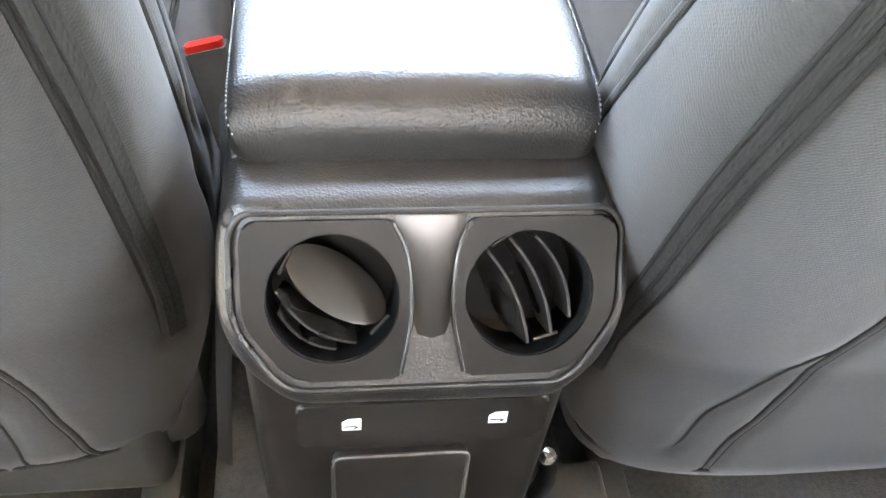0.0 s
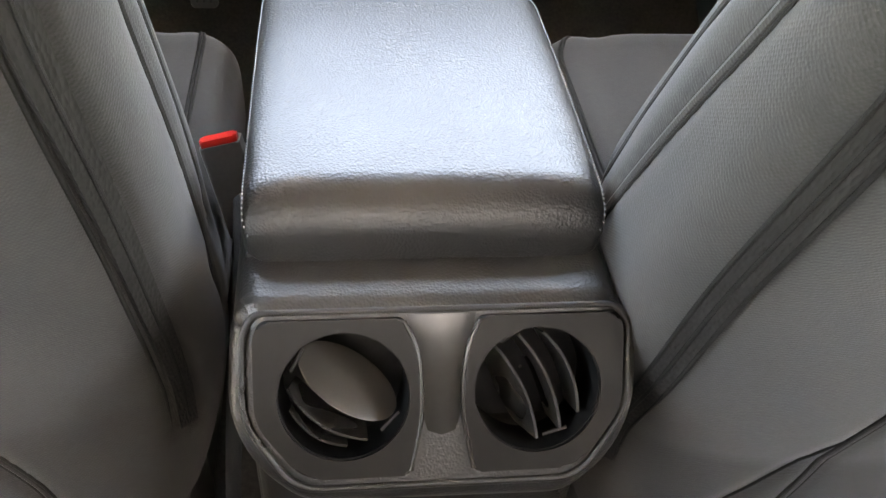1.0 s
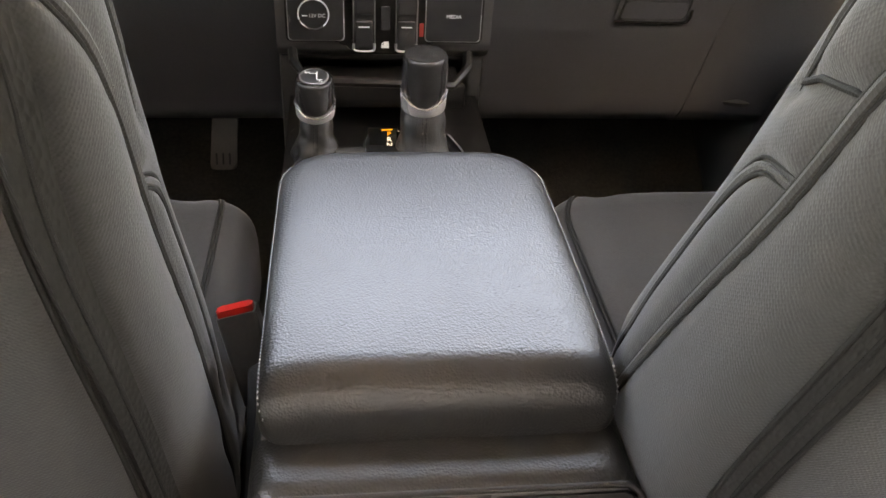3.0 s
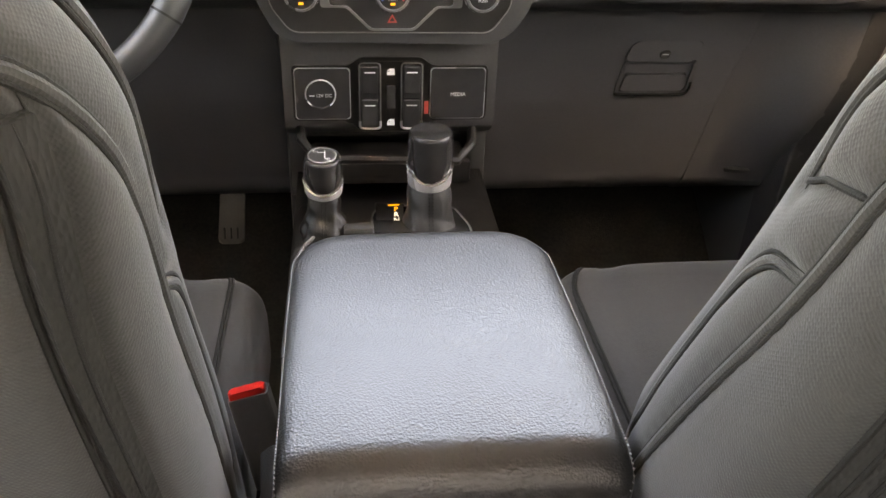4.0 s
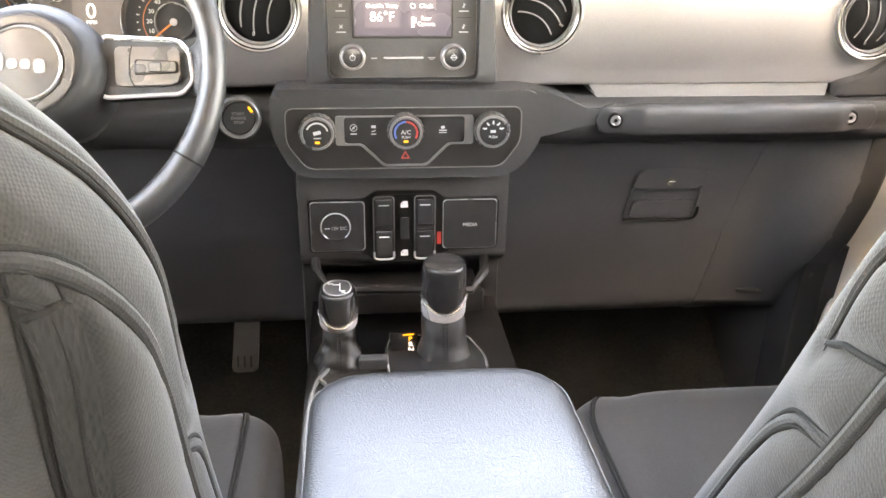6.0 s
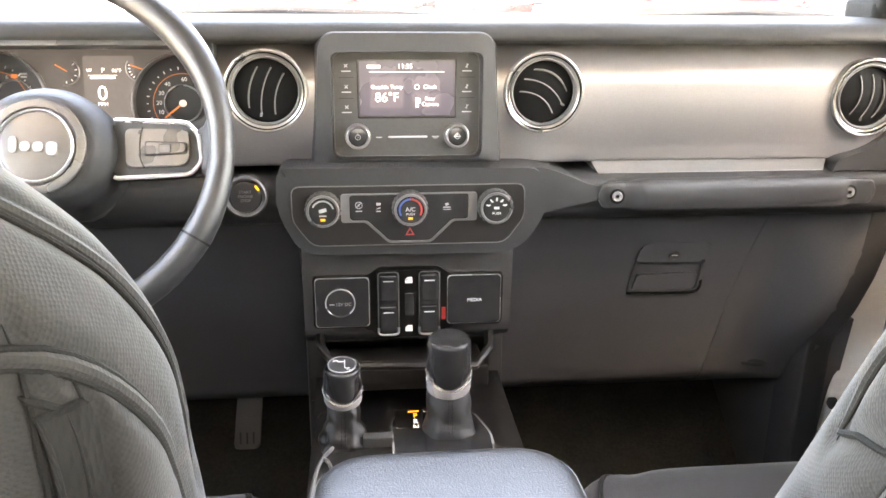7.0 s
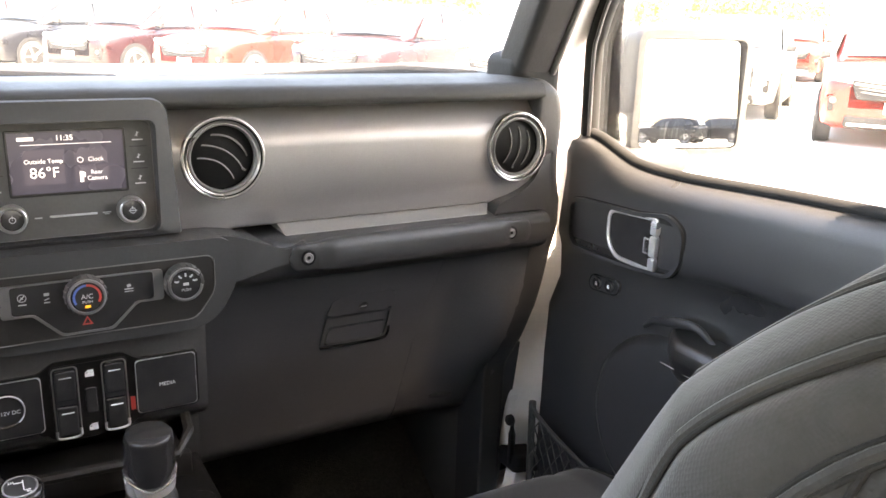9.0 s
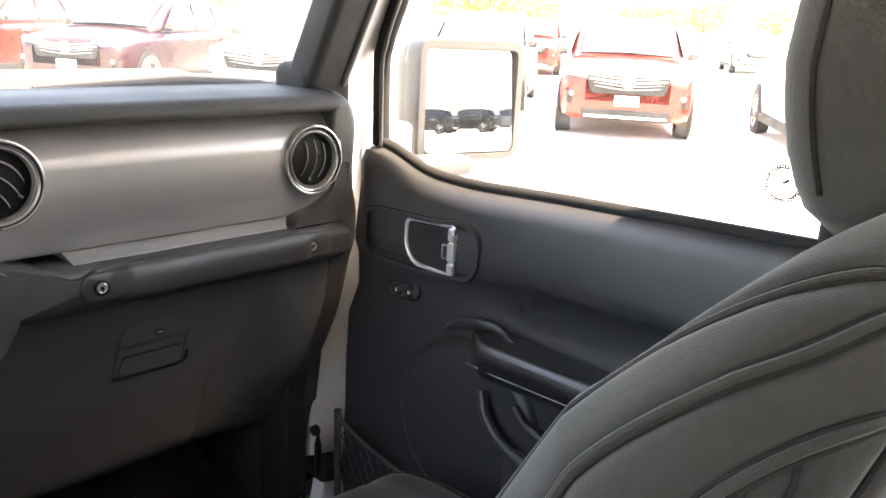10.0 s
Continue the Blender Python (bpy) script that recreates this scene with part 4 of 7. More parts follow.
for x in [0.4730, 0.480] + list(np.linspace(0.49, 0.612, 14)):
    k = min(1, max(0, (x - 0.50) / 0.10))
    k = k * k * (3 - 2 * k)
    rings.append([(x, 0.30, 0.622)] + [(x, gy(z) * (1 - k) + cy(z) * k + 0.0015, z) for z in zs_[::-1]] + [(x, 0.20, 0.275), (x, 0.30, 0.262)])
loft(bm, rings)
part("side_panel", bm, LOWER_LIFTED, gb, angle=50)
fg = facing(0.365, 0.0475, 0.5455, -28)
bm = B()
pad = rounded([(-0.052, -0.008), (0.044, -0.010), (0.048, 0.028), (-0.047, 0.028)], [0.006, 0.006, 0.010, 0.010], 5)
prism(bm, pad, -0.004, 0.0030, fg, 0.0024, 3)
latch = part("latch", bm, LOWER_LIFTED, gb, "raised latch plate", angle=60)
bm = B()
slot = rounded([(-0.050, -0.075), (0.056, -0.075), (0.050, -0.010), (-0.050, -0.010)], [0.006, 0.010, 0.004, 0.004], 5)
slot_in = rounded([(-0.046, -0.068), (0.050, -0.068), (0.046, -0.014), (-0.046, -0.014)], [0.006, 0.010, 0.004, 0.004], 5)
rings = [[fg @ Vector((x, y, z)) for x, y in poly] for poly, z in ((slot, -0.004), (slot, 0.0015), (slot_in, 0.0022), (slot_in, -0.002))]
loft(bm, rings)
pull = part("pull", bm, LOWER_LIFTED, latch, "recessed finger pull", angle=50)
bm = B()
prism(bm, rounded([(-0.044, -0.066), (0.046, -0.066), (0.043, -0.034), (-0.043, -0.034)], 0.004, 4), -0.002, 0.0035, fg, 0.003, 3)
part("lip", bm, LOWER_LIFTED, pull, "rounded pull lip", angle=60)
bm = B()
tube(bm, smooth_path([fg @ Vector(q) for q in ((-0.050, -0.072, 0.003), (0.0, -0.0735, 0.0035), (0.046, -0.073, 0.003), (0.054, -0.064, 0.003), (0.053, -0.050, 0.002))], 6), 0.0020, 8)
part("lower_rim", bm, SHINY, latch)
bm = B()
lathe(bm, [(0.0075, 0), (0.0075, 0.0012), (0.006, 0.0022), (0.005, 0.0012), (0.001, 0.0012)], fg @ Matrix.Translation((0.0, 0.004, 0.0028)), 20)
part("lock", bm, DULL, latch)
bm = B()
marks(bm, [(0.0, 0.0055, 0.0085, 0.0010, 0)], fg @ Matrix.Translation((0, 0, 0.0046)))
part("key_mark", bm, PRINT, latch, smooth=False)
bm = B()
box(bm, 0.130, 0.612, 0.26, 0.55, 0.255, 0.30, 0.02, 3)
part("underside", bm, DULL, gb)
# driver's knee panel
kp = thing("knee_panel", "black plastic knee panel under the steering column", "panel")
bm = B()
across(bm, [(y, z) for y, z in prof], -0.612, -0.135)
part("panel", bm, LOWER_LIFTED, kp, angle=50)
bm = B()
tube(bm, [(-0.369, 0.12, 0.62), (-0.369, -0.10, 0.71)], 0.048, 20)
part("column_shroud", bm, BLACK, kp)
# kick panels in the footwells
for s, side in ((1, "right"), (-1, "left")):
    bm = B()
    loft(bm, [[(s * x, 0.075, 0.43), (s * x, 0.50, 0.43), (s * x, 0.55, 0.05), (s * x, 0.130, 0.05)] for x in (0.612, 0.6615)])
    structure("kick_panel_" + side, bm, LOWER_LIFTED, "black plastic kick panel beside the footwell")
vt = thing("foot_vent", "black oval air outlet low in the footwell", "air vent")
bm = B()
tube(bm, smooth_path([(0.52, 0.16, 0.335), (0.56, 0.14, 0.337), (0.60, 0.16, 0.335), (0.56, 0.17, 0.325)], 6), 0.010, 8, True)
part("outlet", bm, DULL, vt)

# ---- instrument cluster ----
ic = thing("instrument_cluster", "dark instrument cluster with two ringed dials", "instrument cluster")
fc = facing(-0.365, 0.055, 0.780, 10)
o = rounded([(-0.185, -0.055), (0.150, -0.055), (0.150, 0.052), (-0.185, 0.052)], 0.02, 5)
i_ = rounded([(-0.175, -0.048), (0.140, -0.048), (0.140, 0.046), (-0.175, 0.046)], 0.018, 5)
bm = B()
frame_plate(bm, o, i_, -0.005, 0.081, fc)
part("hood", bm, DULL, ic, "black hood round the dials", angle=60)
bm = B()
prism(bm, o, -0.008, 0.0, fc)
part("face", bm, CLUSTER, ic, "dark display face")
bm = B()
prism(bm, rounded([(-0.0155, -0.050), (0.0435, -0.050), (0.0435, 0.031), (-0.0155, 0.031)], 0.003, 3), 0.0, 0.0007, fc)
part("center_display", bm, MIDLIT, ic, "grey lit display between the dials")
for x, y, ri, inner, names in ((-0.1159, -0.0223, 0.0605, (0.0215, 0.0035), (("5", -0.004, 0.0250), ("6", 0.0140, 0.0285))),
                               (0.0994, -0.0255, 0.0595, (0.0, 0.0), (("10", -0.0268, -0.0102), ("20", -0.0285, 0.0008), ("30", -0.0256, 0.0123), ("40", -0.0178, 0.0228), ("60", 0.002, 0.0285), ("80", 0.020, 0.020)))):
    g = fc @ Matrix.Translation((x, y, 0.001))
    gi = g @ Matrix.Translation((inner[0], inner[1], 0))
    bm = B()
    lathe(bm, [(ri, 0), (ri, 0.010), (ri - 0.0018, 0.0115), (ri - 0.0036, 0.008), (ri - 0.0036, 0.0)], g, 60, True)
    gauge = part("dial", bm, RING, ic, "chrome-ringed round dial")
    bm = B()
    lathe(bm, [(ri - 0.0036, 0), (ri - 0.0036, 0.001), (0.001, 0.0012)], g, 48)
    part("dial_face", bm, DIAL, gauge)
    bm = B()
    lathe(bm, [(0.0228, 0.001), (0.0228, 0.004), (0.0215, 0.005), (0.0208, 0.001)], gi, 40, True)
    part("inner_ring", bm, RING, gauge)
    bm = B()
    marks(bm, [(0.0420 * math.cos(radians(a)), 0.0420 * math.sin(radians(a)), 0.0034 if a % 24 == 0 else 0.0022, 0.0014, a) for a in range(-36, 229, 12)], g @ Matrix.Translation((0, 0, 0.0012)))
    part("ticks", bm, PRINT, gauge, smooth=False)
    bm = B()
    tube(bm, [g @ Vector((0.0355 * math.cos(radians(a)), 0.0355 * math.sin(radians(a)), 0.0014)) for a in range(-30, 222, 6)], 0.0004, 6)
    if x < 0:
        marks(bm, [(0.0225, 0.0300, 0.0075, 0.0045, 0)], g @ Matrix.Translation((0, 0, 0.0013)))
    part("orange_band", bm, ORANGE, gauge, "orange scale line")
    bm = B()
    marks(bm, [(-0.0115, -0.0090, 0.026, 0.0020, 38)], gi @ Matrix.Translation((0, 0, 0.006)))
    part("needle", bm, ORANGE, gauge, "orange needle")
    bm = B()
    lathe(bm, [(0.0042, 0.004), (0.0042, 0.007), (0.001, 0.0078)], gi, 20)
    part("needle_cap", bm, RING, gauge)
    for t_, u_, v_ in names:
        words("print", t_, 0.0070, g @ Matrix.Translation((u_, v_, 0.0014)), PRINT, gauge)
    if x < 0:
        bm = B()
        marks(bm, [(0.0330, 0.0325, 0.0080, 0.0022, 0), (0.0330, 0.0290, 0.0070, 0.0022, 0)], g @ Matrix.Translation((0, 0, 0.0013)))
        part("scale_print", bm, GREYPRINT, gauge, smooth=False)
for x, y, a0, a1, dot in ((-0.0357, 0.0128, -100, 52, (-0.0042, 0.0040, -31)), (0.0510, 0.0165, 150, 246, (-0.004, 0.001, -20))):
    g = fc @ Matrix.Translation((x, y, 0.001))
    bm = B()
    tube(bm, [g @ Vector((0.0165 * math.cos(radians(a)), 0.0165 * math.sin(radians(a)), 0.002)) for a in np.linspace(a0, a1, 16)], 0.0010, 6)
    small = part("small_gauge", bm, RING, ic, "small arc gauge")
    bm = B()
    marks(bm, [(0.0128 * math.cos(radians(a)), 0.0128 * math.sin(radians(a)), 0.0026, 0.0012, a) for a in np.linspace(a0 + 15, a1 - 12, 5)], g @ Matrix.Translation((0, 0, 0.0016)))
    part("ticks", bm, PRINT, small, smooth=False)
    bm = B()
    marks(bm, [(dot[0], dot[1], 0.016, 0.0016, dot[2])], g @ Matrix.Translation((0, 0, 0.002)))
    part("needle", bm, ORANGE, small)
words("print", "0", 0.0245, fc @ Matrix.Translation((0.0055, -0.0135, 0.0012)), LIT, ic)
words("print", "MPH", 0.0058, fc @ Matrix.Translation((0.0052, -0.0257, 0.0012)), LIT, ic)
words("print", "P", 0.0078, fc @ Matrix.Translation((0.0073, 0.0138, 0.0012)), LIT, ic)
words("print", "W", 0.0058, fc @ Matrix.Translation((-0.0086, 0.0138, 0.0012)), LIT, ic)
words("print", "86°F", 0.0058, fc @ Matrix.Translation((0.0232, 0.0136, 0.0012)), LIT, ic)
bm = B()
marks(bm, [(0.0070, 0.0082, 0.033, 0.0006, 0), (0.0068, 0.0055, 0.029, 0.0024, 0)], fc @ Matrix.Translation((0, 0, 0.0010)))
part("bars", bm, LIT, ic, smooth=False)
bm = B()
across(bm, rounded([(0.01, 0.838), (-0.022, 0.836), (-0.030, 0.830), (-0.018, 0.824), (0.01, 0.826)], 0.003, 3), -0.555, -0.380)
part("brow", bm, STRIP, ic, "grey brow strip over the dials", angle=60)
bm = B()
across(bm, rounded([(0.01, 0.838), (-0.022, 0.836), (-0.030, 0.830), (-0.018, 0.824), (0.01, 0.826)], 0.003, 3), -0.379, -0.228)
part("brow", bm, BLACK, ic, "black brow over the dials", angle=60)

# ---- steering wheel ----
wheel = thing("steering_wheel", "black leather steering wheel with a round dark hub badge", "steering wheel")
TW = 24
fw = facing(-0.369, -0.150, 0.742, TW)
R = 0.1765
bm = B()
pts, rad = [], []
for i in range(72):
    a = 2 * math.pi * i / 72
    pts.append(fw @ Vector((R * math.cos(a), R * math.sin(a), 0)))
    rad.append(0.0145 + 0.0020 * math.cos(4 * a + math.pi) * (1 if math.sin(a) > -0.5 else 0.4))
tube(bm, pts, rad, 16, True)
part("rim", bm, HIDE, wheel, "black leather-wrapped rim")
for a in (45.4, 134.6, -32, 212):
    bm = B()
    p = Vector((R * math.cos(radians(a)), R * math.sin(radians(a)), 0))
    q_ = Vector((R * math.cos(radians(a + 0.7)), R * math.sin(radians(a + 0.7)), 0))
    tube(bm, [fw @ p, fw @ q_], 0.0162, 16)
    part("seam_ring", bm, PIPING, wheel)
fh = fw @ Matrix.Translation((0, 0, -0.028))
bm = B()
lathe(bm, [(0.066, -0.045), (0.066, -0.006), (0.0645, 0.010), (0.060, 0.022), (0.0525, 0.029), (0.046, 0.0315), (0.001, 0.033)], fh @ Matrix.Diagonal((1.10, 1, 1, 1)), 64)
hub = part("hub", bm, SOFT, wheel, "round black hub pad", angle=60)
bm = B()
lathe(bm, [(0.0478, 0.026), (0.0474, 0.0340), (0.0455, 0.0352), (0.0395, 0.0352), (0.0385, 0.0340), (0.0385, 0.028)], fh, 56, True)
part("badge_surround", bm, SATINDARK, hub, "satin grey ring round the badge")
bm = B()
lathe(bm, [(0.0366, 0.028), (0.0366, 0.0360), (0.0354, 0.0372), (0.0340, 0.0358), (0.0340, 0.028)], fh, 56, True)
part("badge_ring", bm, RING, hub, "bright badge ring")
bm = B()
lathe(bm, [(0.0342, 0.028), (0.0340, 0.0345), (0.0300, 0.0356), (0.001, 0.0372)], fh, 44)
part("badge", bm, SATINDARK, hub, "round satin grey badge")
bm = B()
for u_, v_, w_, h_ in ((-0.0195, 0.0010, 0.0075, 0.0165), (-0.0080, -0.0010, 0.0098, 0.0098), (0.0040, -0.0016, 0.0098, 0.0098), (0.0165, -0.0035, 0.0100, 0.0135)):
    prism(bm, rounded([(-w_ / 2, -h_ / 2), (w_ / 2, -h_ / 2), (w_ / 2, h_ / 2), (-w_ / 2, h_ / 2)], 0.0034, 5), 0.0355, 0.0388, fh @ Matrix.Translation((u_, v_, 0)), 0.0010, 2)
part("emblem", bm, RING, hub, "raised bright emblem shapes")
fw = fh
for s in (1, -1):
    bm = B()
    o = rounded([(s * 0.066, 0.0316), (s * 0.1395, 0.0280), (s * 0.1500, 0.0160), (s * 0.1535, -0.0120), (s * 0.1425, -0.0252), (s * 0.066, -0.0285)], 0.006, 4)
    prism(bm, o, -0.012, 0.010, fw, 0.004, 2)
    spoke = part("spoke", bm, SOFT, wheel, "black spoke")
    bm = B()
    tube(bm, [fw @ Vector((x, y, 0.0095)) for x, y in o][2:-2], 0.0024, 8)
    part("bright_edge", bm, SATIN, spoke)
    bm = B()
    sect = lambda x_, y0, y1, z0, z1: [fw @ Vector((s * x_, y, z)) for y, z in rounded([(y0, z0), (y1, z0), (y1, z1), (y0, z1)], 0.4 * (z1 - z0), 4)]
    loft(bm, [sect(0.146, -0.021, 0.021, -0.012, 0.006), sect(0.155, -0.026, 0.026, -0.006, 0.012), sect(0.164, -0.036, 0.036, 0.010, 0.028), sect(0.172, -0.048, 0.048, 0.020, 0.036)])
    part("spoke_end", bm, HIDE, spoke, "leather where the spoke meets the rim", angle=60)
    bm = B()
    prism(bm, rounded([(s * 0.0785, 0.0214), (s * 0.1375, 0.0205), (s * 0.1410, 0.016), (s * 0.1420, -0.0114), (s * 0.136, -0.0170), (s * 0.0800, -0.0180)], 0.005, 4), 0.009, 0.014, fw, 0.002, 2)
    padk = part("button_pad", bm, SATINDARK, spoke, "dull grey button pad")
    bm = B()
    prism(bm, rounded([(s * 0.098, 0.0085), (s * 0.140, 0.0065), (s * 0.140, -0.0055), (s * 0.098, -0.0075)], 0.003, 3), 0.013, 0.0158, fw, 0.001, 2)
    part("rocker", bm, GLOSSY, padk)
    bm = B()
    prism(bm, rounded([(s * 0.100, 0.0070), (s * 0.138, 0.0052), (s * 0.138, -0.0042), (s * 0.100, -0.0060)], 0.003, 3), 0.0155, 0.0166, fw, 0.0006, 2)
    part("rocker_face", bm, SATINDARK, padk, "grey rocker face")
    bm = B()
    tube(bm, smooth_path([fw @ Vector((s * x_, y_, 0.0142)) for x_, y_ in ((0.096, 0.0225), (0.0935, 0.012), (0.0935, -0.008), (0.098, -0.0195))], 6), 0.0007, 6)
    part("pad_groove", bm, GLOSSY, padk)
    bm = B()
    prism(bm, rounded([(s * 0.112, 0.0045), (s * 0.124, 0.0045), (s * 0.124, -0.0045), (s * 0.112, -0.0045)], 0.002, 3), 0.0160, 0.0175, fw, 0.0005, 1)
    part("key", bm, STRIP, padk)
bm = B()
prism(bm, rounded([(-0.030, -0.075), (0.030, -0.075), (0.022, -0.165), (-0.022, -0.165)], 0.006, 3), -0.010, 0.008, fw, 0.004, 2)
part("lower_spoke", bm, SOFT, wheel)
bm = B()
tube(bm, smooth_path([(-0.30, -0.09, 0.70), (-0.24, -0.10, 0.705), (-0.20, -0.095, 0.71)], 5), [0.006] * 5 + [0.008] * 5 + [0.009], 10)
part("stalk", bm, BLACK, wheel)

# pedals
pd = thing("accelerator_pedal", "worn grey accelerator pedal hanging over the carpet", "pedal")
fpd = facing(-0.238, 0.19, 0.238, 22)
bm = B()
prism(bm, rounded([(-0.022, -0.040), (0.018, -0.040), (0.024, 0.055), (-0.014, 0.055)], 0.008, 4), -0.008, 0.004, fpd, 0.004, 2)
pad_ = part("pad", bm, STRIP, pd, "worn grey pad")
for k in range(3):
    bm = B()
    box(bm, -0.013 + 0.010 * k, -0.010 + 0.010 * k, -0.032, -0.014, 0.003, 0.0048, 0.0008, 1, fpd)
    part("rib", bm, DULL, pad_)
bm = B()
tube(bm, [fpd @ Vector((0, 0.03, -0.006)), (-0.238, 0.34, 0.40), (-0.238, 0.54, 0.50)], 0.009, 10)
part("lever", bm, DULL, pd)


# ---- centre console ----
con = thing("center_console", "black plastic centre console between the front seats", "console")
XC = 0.003
bm = B()
prof = rounded([(0.04, 0.05), (0.04, 0.398), (-0.11, 0.392), (-0.34, 0.394), (-0.395, 0.396), (-0.395, 0.05)], 0.02, 4)
across(bm, prof, XC - 0.122, XC + 0.120)
bmesh.ops.bevel(bm, geom=[e for e in bm.edges if abs(e.verts[0].co.x - e.verts[1].co.x) < 1e-5 and min(e.verts[0].co.z, e.verts[1].co.z) > 0.2], offset=0.016, segments=4, profile=0.5, affect="EDGES")
part("front_body", bm, CONSOLE, con, angle=50)
bm = B()
box(bm, XC - 0.105, XC + 0.107, -0.716, -0.390, 0.04, 0.5035, 0.010, 4)
bin_ = part("bin", bm, CONSOLE, con, "black storage bin body")
bm = B()
corner = Vector((0, -0.7105, 0.5072))
down, ahead = Vector((0, -math.sin(radians(36)), -math.cos(radians(36)))), Vector((0, math.cos(radians(1.5)), math.sin(radians(1.5))))
bend = [tuple(((1 - t) ** 2) * (corner + ahead * 0.0085) + 2 * t * (1 - t) * corner + t * t * (corner + down * 0.0085)) for t in np.linspace(0, 1, 9)]
prof = [tuple(corner + ahead * k) for k in (0.075, 0.05, 0.025)] + bend + [tuple(corner + down * 0.013), tuple(corner + down * 0.013 + Vector((0, 0.03, -0.01))), (0, -0.636, 0.47)]
rings = []
for k, x in enumerate([-0.1050, -0.1045, -0.1025, -0.0990, -0.0950, -0.0900] + list(np.linspace(-0.08, 0.08, 5)) + [0.0920, 0.0970, 0.1015, 0.1045, 0.1060, 0.1065]):
    edge = min(x + 0.1052, 0.1067 - x)
    drop = 0.017 - math.sqrt(max(0.017 ** 2 - (0.017 - min(edge, 0.017)) ** 2, 0))
    rings.append([(XC + x, y + 0.6 * drop, z - 0.9 * drop) for _, y, z in prof])
loft(bm, rings)
part("rear_pad", bm, LEATHER, con, "black pebbled pad that wraps behind the armrest", angle=70)

# top plate round the levers
bm = B()
prism(bm, rounded([(-0.118, -0.36), (0.114, -0.36), (0.114, -0.07), (-0.118, -0.07)], 0.02, 5), 0.0, 0.004, Matrix.Translation((XC, 0, 0.394)), 0.003, 2)
part("top_plate", bm, CONSOLE, con, "matt black lever plate")
bm = B()
gate = rounded([(-0.026, -0.205), (0.084, -0.205), (0.087, -0.150), (0.072, -0.098), (-0.016, -0.094), (-0.027, -0.115)], 0.012, 5)
prism(bm, gate, 0.398, 0.4035, Matrix(), 0.002, 2)
gp = part("gate_plate", bm, GLOSSY, con, "glossy black shift gate plate")
bm = B()
tube(bm, [(x, y, 0.403) for x, y in gate], 0.0016, 6, True)
part("gate_edge", bm, RING, gp, "bright gate edge")
fd = Matrix.Translation((-0.004, -0.126, 0.4042)) @ Matrix.Rotation(radians(18), 4, "X")
bm = B()
box(bm, -0.018, 0.016, -0.026, 0.024, -0.002, 0.001, 0.001, 1, fd)
ind = part("gear_indicator", bm, GLOSSY, gp, "black gear indicator window")
for t_, y, mt in (("P", 0.0125, AMBER), ("R", 0.0035, LIT), ("N", -0.0055, LIT), ("D", -0.0145, LIT)):
    words("letter", t_, 0.0095, fd @ Matrix.Translation((0.006, y, 0.0012)), mt, ind)
words("letter", "M", 0.0090, fd @ Matrix.Translation((-0.008, -0.0145, 0.0012)), LIT, ind)
bm = B()
marks(bm, [(0.004, 0.0195, 0.013, 0.0018, 4)], fd @ Matrix.Translation((0, 0, 0.0010)))
part("lit_bar", bm, AMBER, ind, "lit orange bar", smooth=False)
bm = B()
marks(bm, [(-0.008, -0.0085, 0.003, 0.0008, 0), (-0.008, -0.0215, 0.003, 0.0008, 0)], fd @ Matrix.Translation((0, 0, 0.0010)))
part("plus_minus", bm, LIT, ind, smooth=False)
# bright guide strips beside the transfer lever
bm = B()
tube(bm, smooth_path([(-0.112, -0.36, 0.402), (-0.114, -0.27, 0.402), (-0.108, -0.20, 0.402), (-0.094, -0.165, 0.402)], 6), 0.0022, 8)
tube(bm, smooth_path([(-0.098, -0.27, 0.402), (-0.092, -0.24, 0.404), (-0.096, -0.20, 0.402), (-0.104, -0.185, 0.402)], 6), 0.0022, 8)
part("guide_strip", bm, STRIP, con, "bright curved guide strip")
bm = B()
box(bm, -0.060, -0.026, -0.165, -0.150, 0.398, 0.412, 0.003, 2)
part("clip", bm, DULL, con)
bm = B()
box(bm, -0.052, -0.030, -0.210, -0.196, 0.398, 0.408, 0.003, 2)
part("clip", bm, DULL, con)


